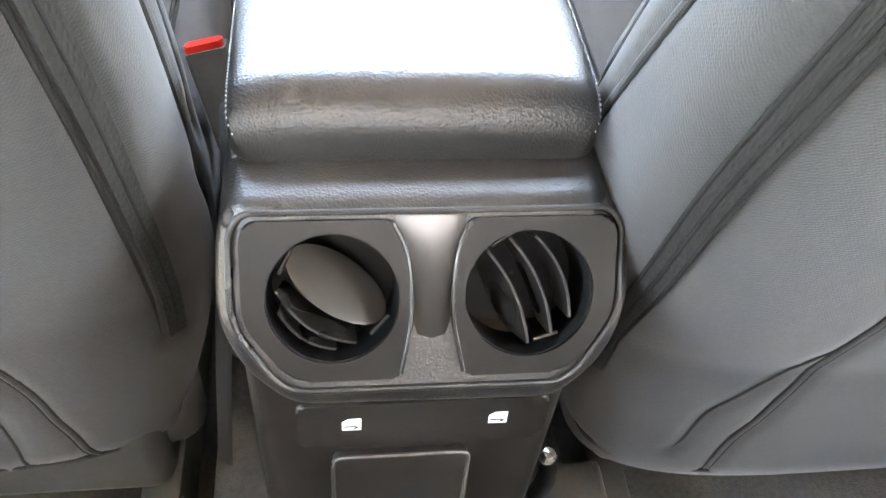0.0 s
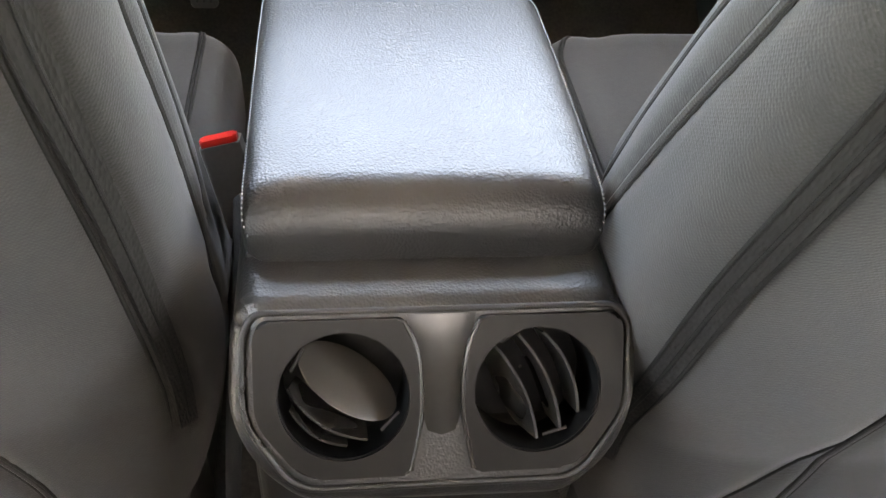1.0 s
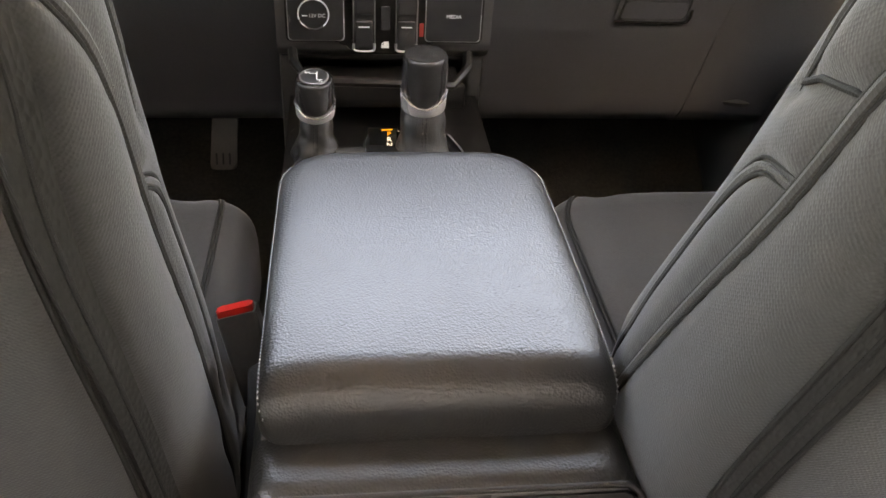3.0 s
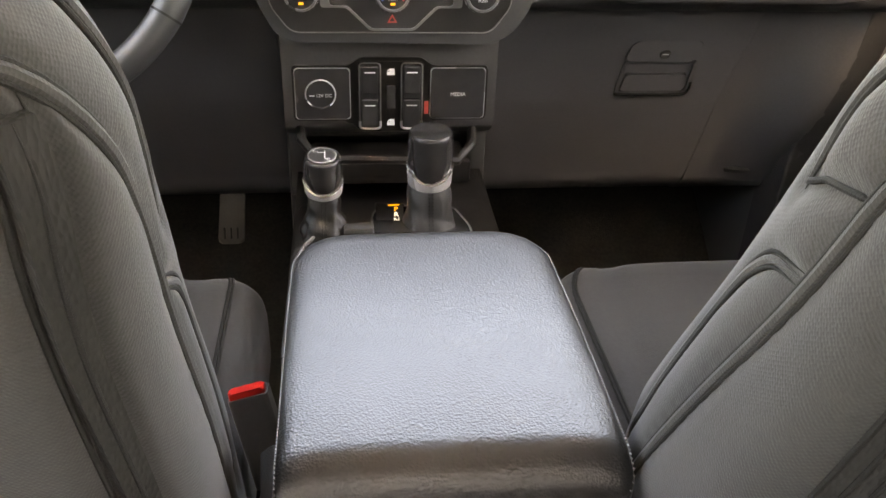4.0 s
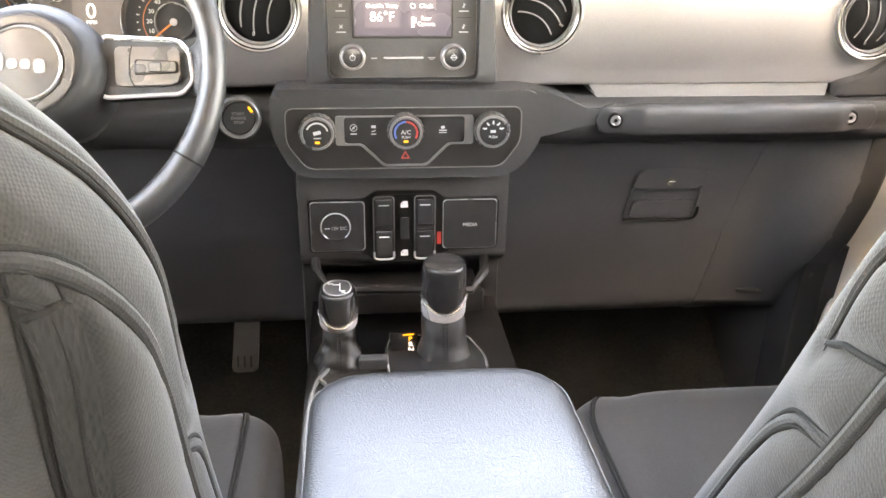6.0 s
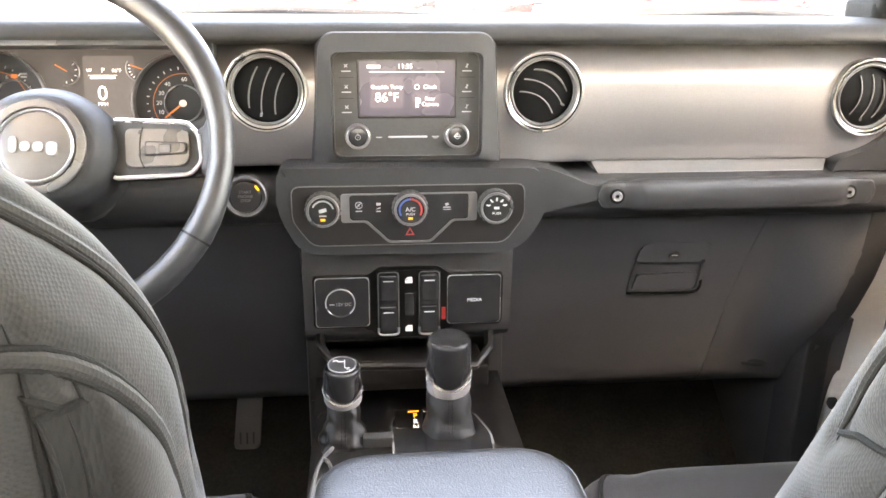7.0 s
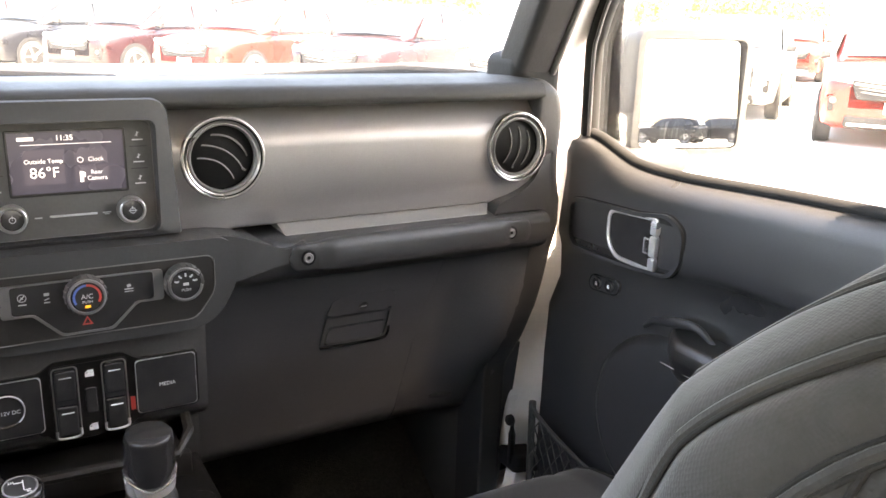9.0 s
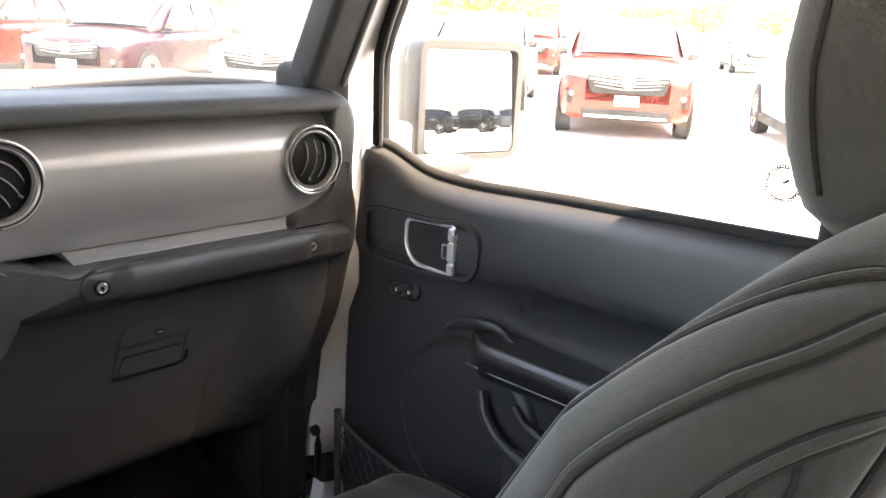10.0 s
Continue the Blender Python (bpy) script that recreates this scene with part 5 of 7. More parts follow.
def lever(name, label, x, y, z_top, r, knob_h, tilt, category):
    """A gear lever: knob, collar and leather boot, standing on the console."""
    t = thing(name, label, category, at=(0, 0, 0))
    m = Matrix.Translation((x, y, z_top)) @ Matrix.Rotation(radians(tilt), 4, "X")
    bm = B()
    lathe(bm, [(r * 0.70, -knob_h), (r * 0.90, -knob_h * 0.95), (r * 0.985, -knob_h * 0.75), (r * 1.0, -knob_h * 0.50), (r * 0.985, -knob_h * 0.22), (r * 0.955, -knob_h * 0.08), (r * 0.915, -knob_h * 0.025), (r * 0.84, 0.0), (r * 0.3, 0.0006)], m, 40)
    knob = part("knob", bm, GLOSSY, t, "black rounded knob", angle=60)
    bm = B()
    c0 = -knob_h * 0.90
    rings = []
    for rr_, zz, wave in ((r * 0.70, -knob_h * 1.20, 0), (r * 0.80, -knob_h * 1.17, 0), (r * 0.86, -knob_h * 1.12, 0), (r * 0.97, -knob_h * 1.07, 0), (r * 1.0, -knob_h * 1.03, 0), (r * 1.03, c0 - 0.001, 1), (r * 1.005, c0, 1), (r * 0.90, c0 - 0.001, 1)):
        rings.append([m @ Vector((rr_ * math.cos(a), rr_ * math.sin(a), zz + wave * knob_h * 0.20 * (math.cos(a) ** 2) )) for a in np.linspace(0, 2 * math.pi, 40, endpoint=False)])
    loft(bm, rings)
    part("collar", bm, KNURL, t, "bright knurled collar")
    bm = B()
    tube(bm, [m @ Vector((r * 1.03 * math.cos(a), r * 1.03 * math.sin(a), c0 + knob_h * 0.20 * math.cos(a) ** 2)) for a in np.linspace(0, 2 * math.pi, 40, endpoint=False)], 0.0011, 6, True)
    part("collar_edge", bm, CHROME, t)
    bm = B()
    foot = Vector((x, y - 0.006, 0.398))
    neck = m @ Vector((0, 0, -knob_h * 1.08))
    rings = []

    def girth(u):
        return r * ((0.90 + 0.05 * math.sin(u * 8) + 0.26 * u) if r > 0.024 else (0.76 + 0.08 * math.sin(u * 9) * (1 - u) + 0.55 * u ** 1.6))
    for i in range(25):
        u = i / 24
        c = neck.lerp(foot, u)
        grow = girth(u)
        ring = []
        for a in np.linspace(0, 2 * math.pi, 48, endpoint=False):
            fold = 1 + (0.02 + (0.45 if r > 0.024 else 1.0) * u) * (0.06 * math.cos(4 * a + 2) + 0.07 * math.sin(7 * a + 5 * u) + 0.06 * math.sin(3 * a - 16 * u))
            ring.append((c.x + grow * fold * math.copysign(abs(math.cos(a)) ** 0.8, math.cos(a)), c.y + 0.95 * grow * fold * math.copysign(abs(math.sin(a)) ** 0.8, math.sin(a)), c.z))
        rings.append(ring)
    loft(bm, rings)
    boot = part("boot", bm, BOOT if r > 0.024 else CONSOLE, t, "soft leather boot", angle=60)
    bm = B()
    for dx in (-0.0022, 0.0022):
        for i in range(1, 12):
            u0, u1 = (i - 0.3) / 12, (i + 0.3) / 12
            ps = []
            for u in (u0, u1):
                c = neck.lerp(foot, u)
                a = 1.5 * math.pi
                fold = 1 + (0.02 + (0.45 if r > 0.024 else 1.0) * u) * (0.06 * math.cos(4 * a + 2) + 0.07 * math.sin(7 * a + 5 * u) + 0.06 * math.sin(3 * a - 16 * u))
                ps.append((c.x + dx, c.y - 0.95 * girth(u) * fold - 0.0004, c.z))
            tube(bm, ps, 0.0006, 5)
    part("stitching", bm, PIPING, boot)
    return t, m


lever("gear_lever", "black gear lever with a bright collar and leather boot", 0.040, -0.130, 0.515, 0.0258, 0.062, 6, "gear lever")
tl, tm_ = lever("transfer_lever", "short black transfer lever with a round shift pattern cap", -0.0815, -0.138, 0.4895, 0.0218, 0.044, 10, "gear lever")
bm = B()
lathe(bm, [(0.0160, -0.001), (0.0160, 0.0012), (0.0145, 0.0018), (0.0140, 0.0010), (0.001, 0.0009)], tm_, 36)
cap = part("cap", bm, DIAL, tl, "round shift pattern cap")
bm = B()
lathe(bm, [(0.0160, 0.0), (0.0160, 0.0020), (0.0147, 0.0022), (0.0145, 0.001)], tm_, 36, True)
part("cap_ring", bm, RING, tl)
bm = B()
marks(bm, [(0.003, 0.002, 0.0010, 0.014, 0), (-0.001, 0.006, 0.008, 0.0010, 0), (0.006, -0.006, 0.006, 0.0010, 0)], tm_ @ Matrix.Translation((0, 0, 0.0010)))
part("pattern", bm, PRINT, cap, smooth=False)
for t_, x_, y_ in (("2H", -0.0075, 0.0080), ("4L", 0.0072, -0.0085)):
    words("print", t_, 0.0048, tm_ @ Matrix.Translation((x_, y_, 0.0011)), PRINT, cap)

# ---- armrest lid ----
arm = thing("armrest", "black pebbled leather armrest lid on the console", "armrest")


def arm_ring(u, n=88, shrink=0.0, z_lo=0.5085):
    """A cross-section of the lid; u: 0 at the front, 1 at the rear."""
    y0, y1 = -0.402, -0.6805
    y = y0 + (y1 - y0) * u
    lf, lr = (y0 - y), (y - y1)
    a = 0.1005
    rc = 0.050
    if lf < rc:
        a -= rc - math.sqrt(max(rc * rc - (rc - lf) ** 2, 0)) * 1.0
    if lr < 0.012:
        a -= 0.012 - math.sqrt(max(0.012 ** 2 - (0.012 - lr) ** 2, 0))
    top = 0.5465 + 0.004 * math.sin(math.pi * min(max(u, 0), 1))
    r1, r2 = 0.020, 0.036
    if lf < r1:
        top -= r1 - math.sqrt(max(r1 * r1 - (r1 - lf) ** 2, 0))
    if lr < 0.029:
        top -= r2 * (1 - math.sqrt(max(1 - (1 - lr / 0.029) ** 2, 0)))
    a = max(a - shrink, 0.002)
    pts = []
    h = (top - z_lo)
    for i in range(n):
        t = 2 * math.pi * i / n
        c, s = math.cos(t), math.sin(t)
        ex = 0.36 if s > 0 else 0.16
        x = a * math.copysign(abs(c) ** ex, c)
        z = z_lo + h * (0.5 + 0.5 * math.copysign(abs(s) ** (0.52 if s > 0 else 0.2), s))
        pts.append((XC + x, y, z))
    return pts


bm = B()
us = [0, 0.004, 0.012, 0.025, 0.045, 0.07, 0.10, 0.14, 0.18] + list(np.linspace(0.22, 0.84, 12)) + list(1 - 0.16 * (1 - np.sin(np.linspace(0.06, 1, 22) * math.pi / 2)))
loft(bm, [arm_ring(u) for u in us])
part("lid", bm, LEATHER, arm, "pebbled black leather lid", angle=70)
for s in (-1, 1):
    bm = B()
    for u in np.linspace(0.09, 0.985, 95):
        ring = arm_ring(u)
        x, y, z = ring[4] if s > 0 else ring[40]
        z = min(z, 0.548)
        tube(bm, [(x + s * 0.0007, y - 0.0009, z), (x + s * 0.0007, y + 0.0009, z)], 0.0005, 5)
    part("edge_stitching", bm, STITCH, arm, "pale thread along the lid's edges")
bm = B()
box(bm, XC - 0.100, XC + 0.100, -0.674, -0.412, 0.499, 0.508, 0.003)
part("base", bm, DULL, arm)

# ---- rear vents of the console ----
rv = thing("rear_vents", "black rear console vent housing with two round vents", "air vent")
TV = 36
fv = facing(0.008, -0.7092, 0.5073, TV)
FLAP = material("satin vent flap", (0.022, 0.019, 0.016), 0.36, spots=0.1, spec=0.3)
RV = 0.0357
CY = -0.0515
bm = B()
o = rounded([(-0.1090, -0.0035), (0.1060, -0.0035), (0.1115, -0.020), (0.1125, -0.066), (0.0985, -0.0965), (0.0720, -0.1175), (-0.0760, -0.1150), (-0.1015, -0.0940), (-0.1150, -0.064), (-0.1130, -0.020)], [0.006, 0.006, 0.02, 0.02, 0.02, 0.012, 0.012, 0.02, 0.02, 0.02], 6)
rings = [[fv @ Vector((x, y, -0.050)) for x, y in o]]
for a in np.linspace(0, math.pi / 2, 9):
    d_ = 0.0135 * (1 - math.cos(a))
    rings.append([fv @ Vector((x * (1 - d_ / 0.112), -0.058 + (y + 0.058) * (1 - d_ / 0.057), -0.0143 + 0.0135 * math.sin(a))) for x, y in o])
loft(bm, rings)
house = part("housing", bm, LEATHER, rv, "black grained housing", angle=60)
holes = lambda: [lathe(B(), [(RV, -0.045), (RV, 0.05)], fv @ Matrix.Translation((x, CY, 0)), 44) for x in (-0.0525, 0.0525)]
cut(house, holes())
cut(bin_, holes())
bm = B()
rim = rounded([(-0.0985, -0.0060), (0.0965, -0.0060), (0.1035, -0.016), (0.1035, -0.066), (0.0770, -0.1045), (-0.0800, -0.1035), (-0.1060, -0.064), (-0.1050, -0.016)], 0.014, 6)
tube(bm, [fv @ Vector((x, y, -0.0006)) for x, y in rim], 0.0021, 10, True)
part("rim_bead", bm, CONSOLE, rv, "raised bead round the vent plates")
bm = B()
for_y = np.linspace(-0.0080, -0.0975, 13)
rings = []
for y in for_y:
    w_ = np.interp(-y, (0.009, 0.030, 0.045, 0.062, 0.0965), (0.0190, 0.0130, 0.0112, 0.0108, 0.0165))
    z_ = 0.0022 - 0.0065 * ((y + 0.018) / 0.082) ** 2
    rings.append([fv @ Vector((x, y, z)) for x, z in ((-w_, -0.012), (-w_, z_ - 0.0012), (-w_ * 0.6, z_), (0, z_ + 0.0003), (w_ * 0.6, z_), (w_, z_ - 0.0012), (w_, -0.012))])
loft(bm, rings)
part("center_column", bm, SHINY, rv, "smooth satin web between the vents", angle=60)
for s in (-1, 1):
    bm = B()
    pl = [(s * 0.0955, -0.0095), (s * 0.0200, -0.0095), (s * 0.0125, -0.030), (s * 0.0105, -0.062), (s * 0.0170, -0.0965), (s * 0.0750, -0.0965), (s * 0.0995, -0.0640), (s * 0.0995, -0.018)]
    pl = rounded(pl if s > 0 else pl[::-1], [0.01, 0.004, 0.03, 0.03, 0.004, 0.01, 0.01, 0.01] if s > 0 else [0.01, 0.01, 0.01, 0.004, 0.03, 0.03, 0.004, 0.01], 5)
    prism(bm, pl, -0.006, 0.0048, fv, 0.0018, 3)
    vp = part("vent_plate", bm, BRONZE, rv, "satin dark vent plate", angle=50)
    cut(vp, [lathe(B(), [(RV - 0.0005, -0.05), (RV - 0.0005, 0.05)], fv @ Matrix.Translation((s * 0.0525, CY, 0)), 44)])
    bm = B()
    tube(bm, smooth_path([fv @ Vector((s * x, y, 0.0036)) for x, y in ((0.0205, -0.0115), (0.0132, -0.030), (0.0115, -0.062), (0.0172, -0.0940))], 8), 0.0016, 8)
    part("plate_edge", bm, SHINY, vp)
    g = fv @ Matrix.Translation((s * 0.0525, CY, 0.0))
    # barrel walls coloured near-black to hold the shade of the opening
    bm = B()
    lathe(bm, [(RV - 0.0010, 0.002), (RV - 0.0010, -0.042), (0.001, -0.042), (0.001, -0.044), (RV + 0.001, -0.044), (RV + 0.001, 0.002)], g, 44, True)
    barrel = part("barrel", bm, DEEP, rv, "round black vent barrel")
    # crescent vanes: length along the frame's x; each one: offset, bow, slant to the back, depth
    turn = -36 if s < 0 else -66
    gg = g @ Matrix.Rotation(radians(turn), 4, "Z")
    specs = ((-0.0150, -0.0070, 0.006, 0.022, CONSOLE), (-0.0240, -0.0050, 0.004, 0.020, CONSOLE)) if s < 0 else \
            ((-0.0110, 0.0045, -0.012, 0.022, CONSOLE), (0.0030, 0.0050, -0.004, 0.024, CONSOLE), (0.0160, 0.0055, -0.003, 0.022, CONSOLE))
    for off, bow, slant, deep, mt in specs:
        bm = B()
        rings = []
        for c in np.linspace(-1, 1, 15):
            reach = RV - 0.0035
            h = math.sqrt(max(reach * reach - (off + bow * 0.3) ** 2, 1e-6)) * 0.95
            y0_ = off + bow * (1 - c * c)
            y1_ = y0_ + slant * math.sqrt(max(1 - 0.9 * c * c, 0.05))
            rings.append([gg @ Vector((h * c, y0_ - 0.0008, -0.0050)), gg @ Vector((h * c, y0_ + 0.0008, -0.0046)), gg @ Vector((h * 0.93 * c, y1_ + 0.0006, -0.005 - deep)), gg @ Vector((h * 0.93 * c, y1_ - 0.0006, -0.005 - deep))])
        loft(bm, rings)
        part("vane", bm, mt, barrel, "turned crescent vane")
    if s < 0:
        bm = B()
        rings = []
        for sc, dz in ((0.02, 0.0), (0.55, 0.0), (0.93, 0.0), (1.0, -0.0006), (0.97, -0.0014), (0.5, -0.0016), (0.02, -0.0016)):
            ring = []
            for a in np.linspace(0, 2 * math.pi, 40, endpoint=False):
                y_ = 0.0040 + 0.0140 * sc * math.sin(a)
                ring.append(gg @ Vector((0.0315 * sc * math.cos(a), y_, -0.0145 - (y_ - 0.0040) * 0.72 + dz)))
            rings.append(ring)
        loft(bm, rings)
        part("flap", bm, FLAP, barrel, "oval flap turned half shut", angle=60)
    for c in (-1, 1):
        bm = B()
        tube(bm, [gg @ Vector((c * (RV - 0.006), -0.007, -0.008)), gg @ Vector((c * (RV - 0.004), 0.007, -0.008))], 0.0012, 6)
        part("pivot", bm, BRONZE, barrel)

# lower rear face: window switches and outlet cover
lf_ = thing("rear_switch_panel", "black rear console panel with two printed window switches", "control panel")
bm = B()
box(bm, XC - 0.100, XC + 0.102, -0.735, -0.690, 0.05, 0.418, 0.010, 3)
part("panel", bm, CONSOLE, lf_)
fl = facing(0.012, -0.7355, 0.331, 6)
bm = B()
prism(bm, rounded([(-0.082, -0.022), (0.082, -0.022), (0.082, 0.022), (-0.082, 0.022)], 0.006, 4), -0.004, 0.005, fl, 0.003, 2)
strip = part("switch_strip", bm, CONSOLE, lf_, "black switch strip")
for x in (-0.047, 0.049):
    bm = B()
    gly = [(-0.0062, -0.0055), (0.0062, -0.0055), (0.0062, 0.0060), (-0.0020, 0.0060), (-0.0062, 0.0030)]
    prism(bm, gly, 0.0050, 0.0054, fl @ Matrix.Translation((x, 0.002, 0)))
    sym = part("window_symbol", bm, PRINT, strip, "white printed window symbol", smooth=False)
    bm = B()
    marks(bm, [(-0.001, -0.0015, 0.0085, 0.0012, 0), (0.003, -0.0030, 0.003, 0.0012, 30)], fl @ Matrix.Translation((x, 0.002, 0.0054)))
    part("symbol_line", bm, DULL, sym, smooth=False)
bm = B()
oc = rounded([(-0.060, -0.108), (0.034, -0.108), (0.034, -0.040), (-0.060, -0.040)], 0.008, 4)
prism(bm, oc, -0.004, 0.002, fl, 0.001, 1)
ocv = part("outlet_cover", bm, CONSOLE, lf_, "black outlet cover")
bm = B()
tube(bm, [fl @ Vector((x, y, 0.0020)) for x, y in oc], 0.0016, 6, True)
part("cover_edge", bm, BLACK, ocv)


# ---- seats ----


def seat(name, s, shape, seams, label):
    """A front seat on its base: cushion, backrest with seams and zip, headrest. s: 1 passenger, -1 driver."""
    t = thing(name, label, "car seat", "front seats")
    w0, lean, yb, top, sh_r, sh_e, h0, h1, bolster, cx, taper = shape
    cx *= s
    zb, la = 0.405, radians(lean)
    L = (top - zb) / math.cos(la)

    def back(sv, th, out=0.0):
        """A point of the backrest; sv: way up along it, th: turn round it."""
        z = zb + sv * math.cos(la)
        d_ = max(top - z, 0)
        w = w0
        if d_ < sh_r:
            w = w0 * math.sqrt(max(1 - max(1 - d_ / sh_r, 0) ** sh_e, 0.0)) + 0.004 * (1 - d_ / sh_r)
        w += taper * (0.25 - max(sv, 0))
        h = h0 - (h0 - h1) * max(sv, 0) / L
        if sv < 0:
            w -= 0.035 * min(1, -sv / 0.2) ** 2
        if sv < -0.20:
            e_ = math.sqrt(max(1 - ((-0.20 - sv) / 0.05) ** 2, 0))
            h *= 0.70 + 0.30 * e_
            w *= 0.93 + 0.07 * e_
        if d_ < 0.04:
            h *= 0.35 + 0.65 * math.sqrt(max(1 - (1 - d_ / 0.04) ** 2, 0))
        c, q = math.cos(th), math.sin(th)
        x = (w + out) * math.copysign(abs(c) ** 0.55, c)
        d = (h + out) * math.copysign(abs(q) ** 0.60, q)
        if q > 0:
            g_ = math.exp(-((abs(x) / w - 0.84) / 0.20) ** 2)
            ease = min(1, q / 0.16)
            d += (bolster * g_ - 0.010 * (1 - g_)) * min(1, max(sv, 0) / 0.1) * min(1, d_ / 0.12) * ease * ease * (3 - 2 * ease)
        y = yb + d * math.cos(la) - (sv if sv > 0 else 0.25 * sv) * math.sin(la)
        # soft unevenness of the padding
        soft = 0.0012 * math.sin(9 * z + 5 * c) * math.sin(23 * z + 3 * q + s)
        return Vector((cx + x + soft * c, y + soft * q, z + d * math.sin(la)))

    def line(pts, k=48):
        """Way and turn along a seam, smoothed."""
        def flat(d):
            g_ = abs(math.sin(radians(d))) ** 0.6
            return math.copysign(g_ if abs(d) <= 90 else 2 - g_, d)

        def turn(g_):
            d = math.degrees(math.asin(min(1, (abs(g_) if abs(g_) <= 1 else 2 - abs(g_)) ** (1 / 0.6))))
            return math.copysign(d if abs(g_) <= 1 else 180 - d, g_)
        gs = [flat(p[1]) for p in pts]
        cum = np.concatenate([[0], np.cumsum([math.hypot((q[0] - p[0]) * 0.5, (g1 - g0) * 0.12) + 1e-4 for p, q, g0, g1 in zip(pts, pts[1:], gs, gs[1:])])])
        u = np.linspace(0, cum[-1], k)
        vs = np.interp(u, cum, [p[0] for p in pts])
        ds = np.interp(u, cum, gs)
        for _ in range(8):
            vs[1:-1] = (vs[:-2] + 2 * vs[1:-1] + vs[2:]) / 4
            ds[1:-1] = (ds[:-2] + 2 * ds[1:-1] + ds[2:]) / 4
        return [(v, turn(g_)) for v, g_ in zip(vs, ds)]

    def at(v, deg, out, side=0.0, along=(1, 0)):
        """A point by its share of the height and by degrees from the inner side towards the front; side: metres across the seam."""
        th = math.pi - radians(deg) if s > 0 else radians(deg)
        p = back(v * L, th, out)
        if side:
            e_ = 0.5
            a_ = back((v + 0.004) * L, th, out) - back((v - 0.004) * L, th, out)
            b_ = back(v * L, th + radians(e_), out) - back(v * L, th - radians(e_), out)
            nrm = a_.cross(b_).normalized()
            p = p + nrm.cross(Vector(along)).normalized() * side
        return p

    # the padded back: the cover is drawn in along its seams
    n = 300
    bm = B()
    svs = [-0.25, -0.248, -0.24, -0.225] + list(np.linspace(-0.20, 0.08, 30)) + list(np.linspace(0.085, 0.95 * L, 105)) + [0.965 * L, 0.978 * L, 0.988 * L, 0.995 * L, L]
    loft(bm, [[back(v, 2 * math.pi * i / n) for i in range(n)] for v in svs])
    bm.normal_update()
    co_ = np.array([v.co for v in bm.verts])
    draw = np.zeros(len(co_))
    for nm, pts, width in seams:
        depth, wide = {"zip": (0.0010, 0.012), "fold": (0.0030, 0.008), "hem": (0.0040, 0.0065)}.get(nm, (0.0042, 0.0065))
        row = np.array([at(v, d, 0.0) for v, d in line(pts, 120)])
        lo, hi = row.min(0) - 0.03, row.max(0) + 0.03
        near = np.where(((co_ > lo) & (co_ < hi)).all(1))[0]
        dist = np.sqrt(((co_[near, None, :] - row[None, :, :]) ** 2).sum(2)).min(1)
        draw[near] = np.maximum(draw[near], depth * np.exp(-(dist / wide) ** 2))
    for v, k_ in zip(list(bm.verts), draw):
        v.co -= v.normal * k_
    rest = part("backrest", bm, FABRIC, t, "grey cloth backrest", angle=70)

    def seam(nm, pts, r, mat, out=0.0, lab="", side=0.0):
        row = line(pts)
        mid = [at(v, d, out) for v, d in row]
        if side:
            mid = [at(v, d, out, side, mid[min(i + 1, len(mid) - 1)] - mid[max(i - 1, 0)]) for i, (v, d) in enumerate(row)]
        bm_ = B()
        k_ = len(mid)
        tube(bm_, mid, [r * (0.15 + 0.85 * min(1, i / 5, (k_ - 1 - i) / 5)) for i in range(k_)], 8)
        return part(nm, bm_, mat, rest, lab)

    def ribbon(nm, pts, half, mat, lab):
        """A flat tape that lies on the backrest."""
        row = line(pts)
        mid = [at(v, d, 0.0) for v, d in row]
        rings = []
        for i, (v, d) in enumerate(row):
            way = mid[min(i + 1, len(mid) - 1)] - mid[max(i - 1, 0)]
            rings.append([at(v, d, o_, k_ * half, way) for k_, o_ in ((-1, -0.003), (-1, 0.0007), (-0.33, 0.0009), (0.33, 0.0009), (1, 0.0007), (1, -0.003))])
        bm_ = B()
        loft(bm_, rings)
        return part(nm, bm_, mat, rest, lab)
    # thin dark cords along the seams add the shade of their grooves
    for nm, pts, width in seams:
        if nm == "zip":
            ribbon("zip_tape", pts, 0.0068, ZIPPER, "woven black zip tape")
            seam("zip", pts, 0.0013, PIPING, 0.0008, "closed zip in the back cover")
            # dark cords draw the shaded grooves either side of the zip
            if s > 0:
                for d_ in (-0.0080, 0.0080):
                    seam("zip_shade", pts, 0.0013, PIPING, 0.0002, "", d_)
        elif nm == "hem":
            seam(nm, pts, 0.0015, PIPING, -0.0034, "stitched hem of the cover")
        elif nm in ("cross_seam", "fold", "quilting"):
            seam(nm, pts, 0.0014, PIPING, -0.0034 if nm != "fold" else -0.0028, "stitched seam of the cover")
        else:
            seam(nm, pts, width * 0.80, FABRIC, -0.0030, "rolled piping of the cover")
            # dark cords draw the shaded grooves either side of the piping
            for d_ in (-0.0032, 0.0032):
                seam("seam_shade", pts, 0.0012, PIPING, -0.0030, "", d_)

    # cushion
    def cush(u, th):
        y = -0.625 + 0.446 * u
        a, zt, zl = (0.231 if s < 0 else 0.225), 0.394, 0.235
        rc, ra = (0.06, 0.055) if s < 0 else (0.11, 0.10)
        fr = (1 - u) * 0.446
        if fr < rc:
            a -= ra * (1 - math.sqrt(max(1 - (1 - fr / rc) ** 2, 0)))
        if fr < 0.06:
            zt -= 0.085 * (1 - math.sqrt(max(1 - (1 - fr / 0.06) ** 2, 0)))
        c, q = math.cos(th), math.sin(th)
        x = a * math.copysign(abs(c) ** 0.42, c)
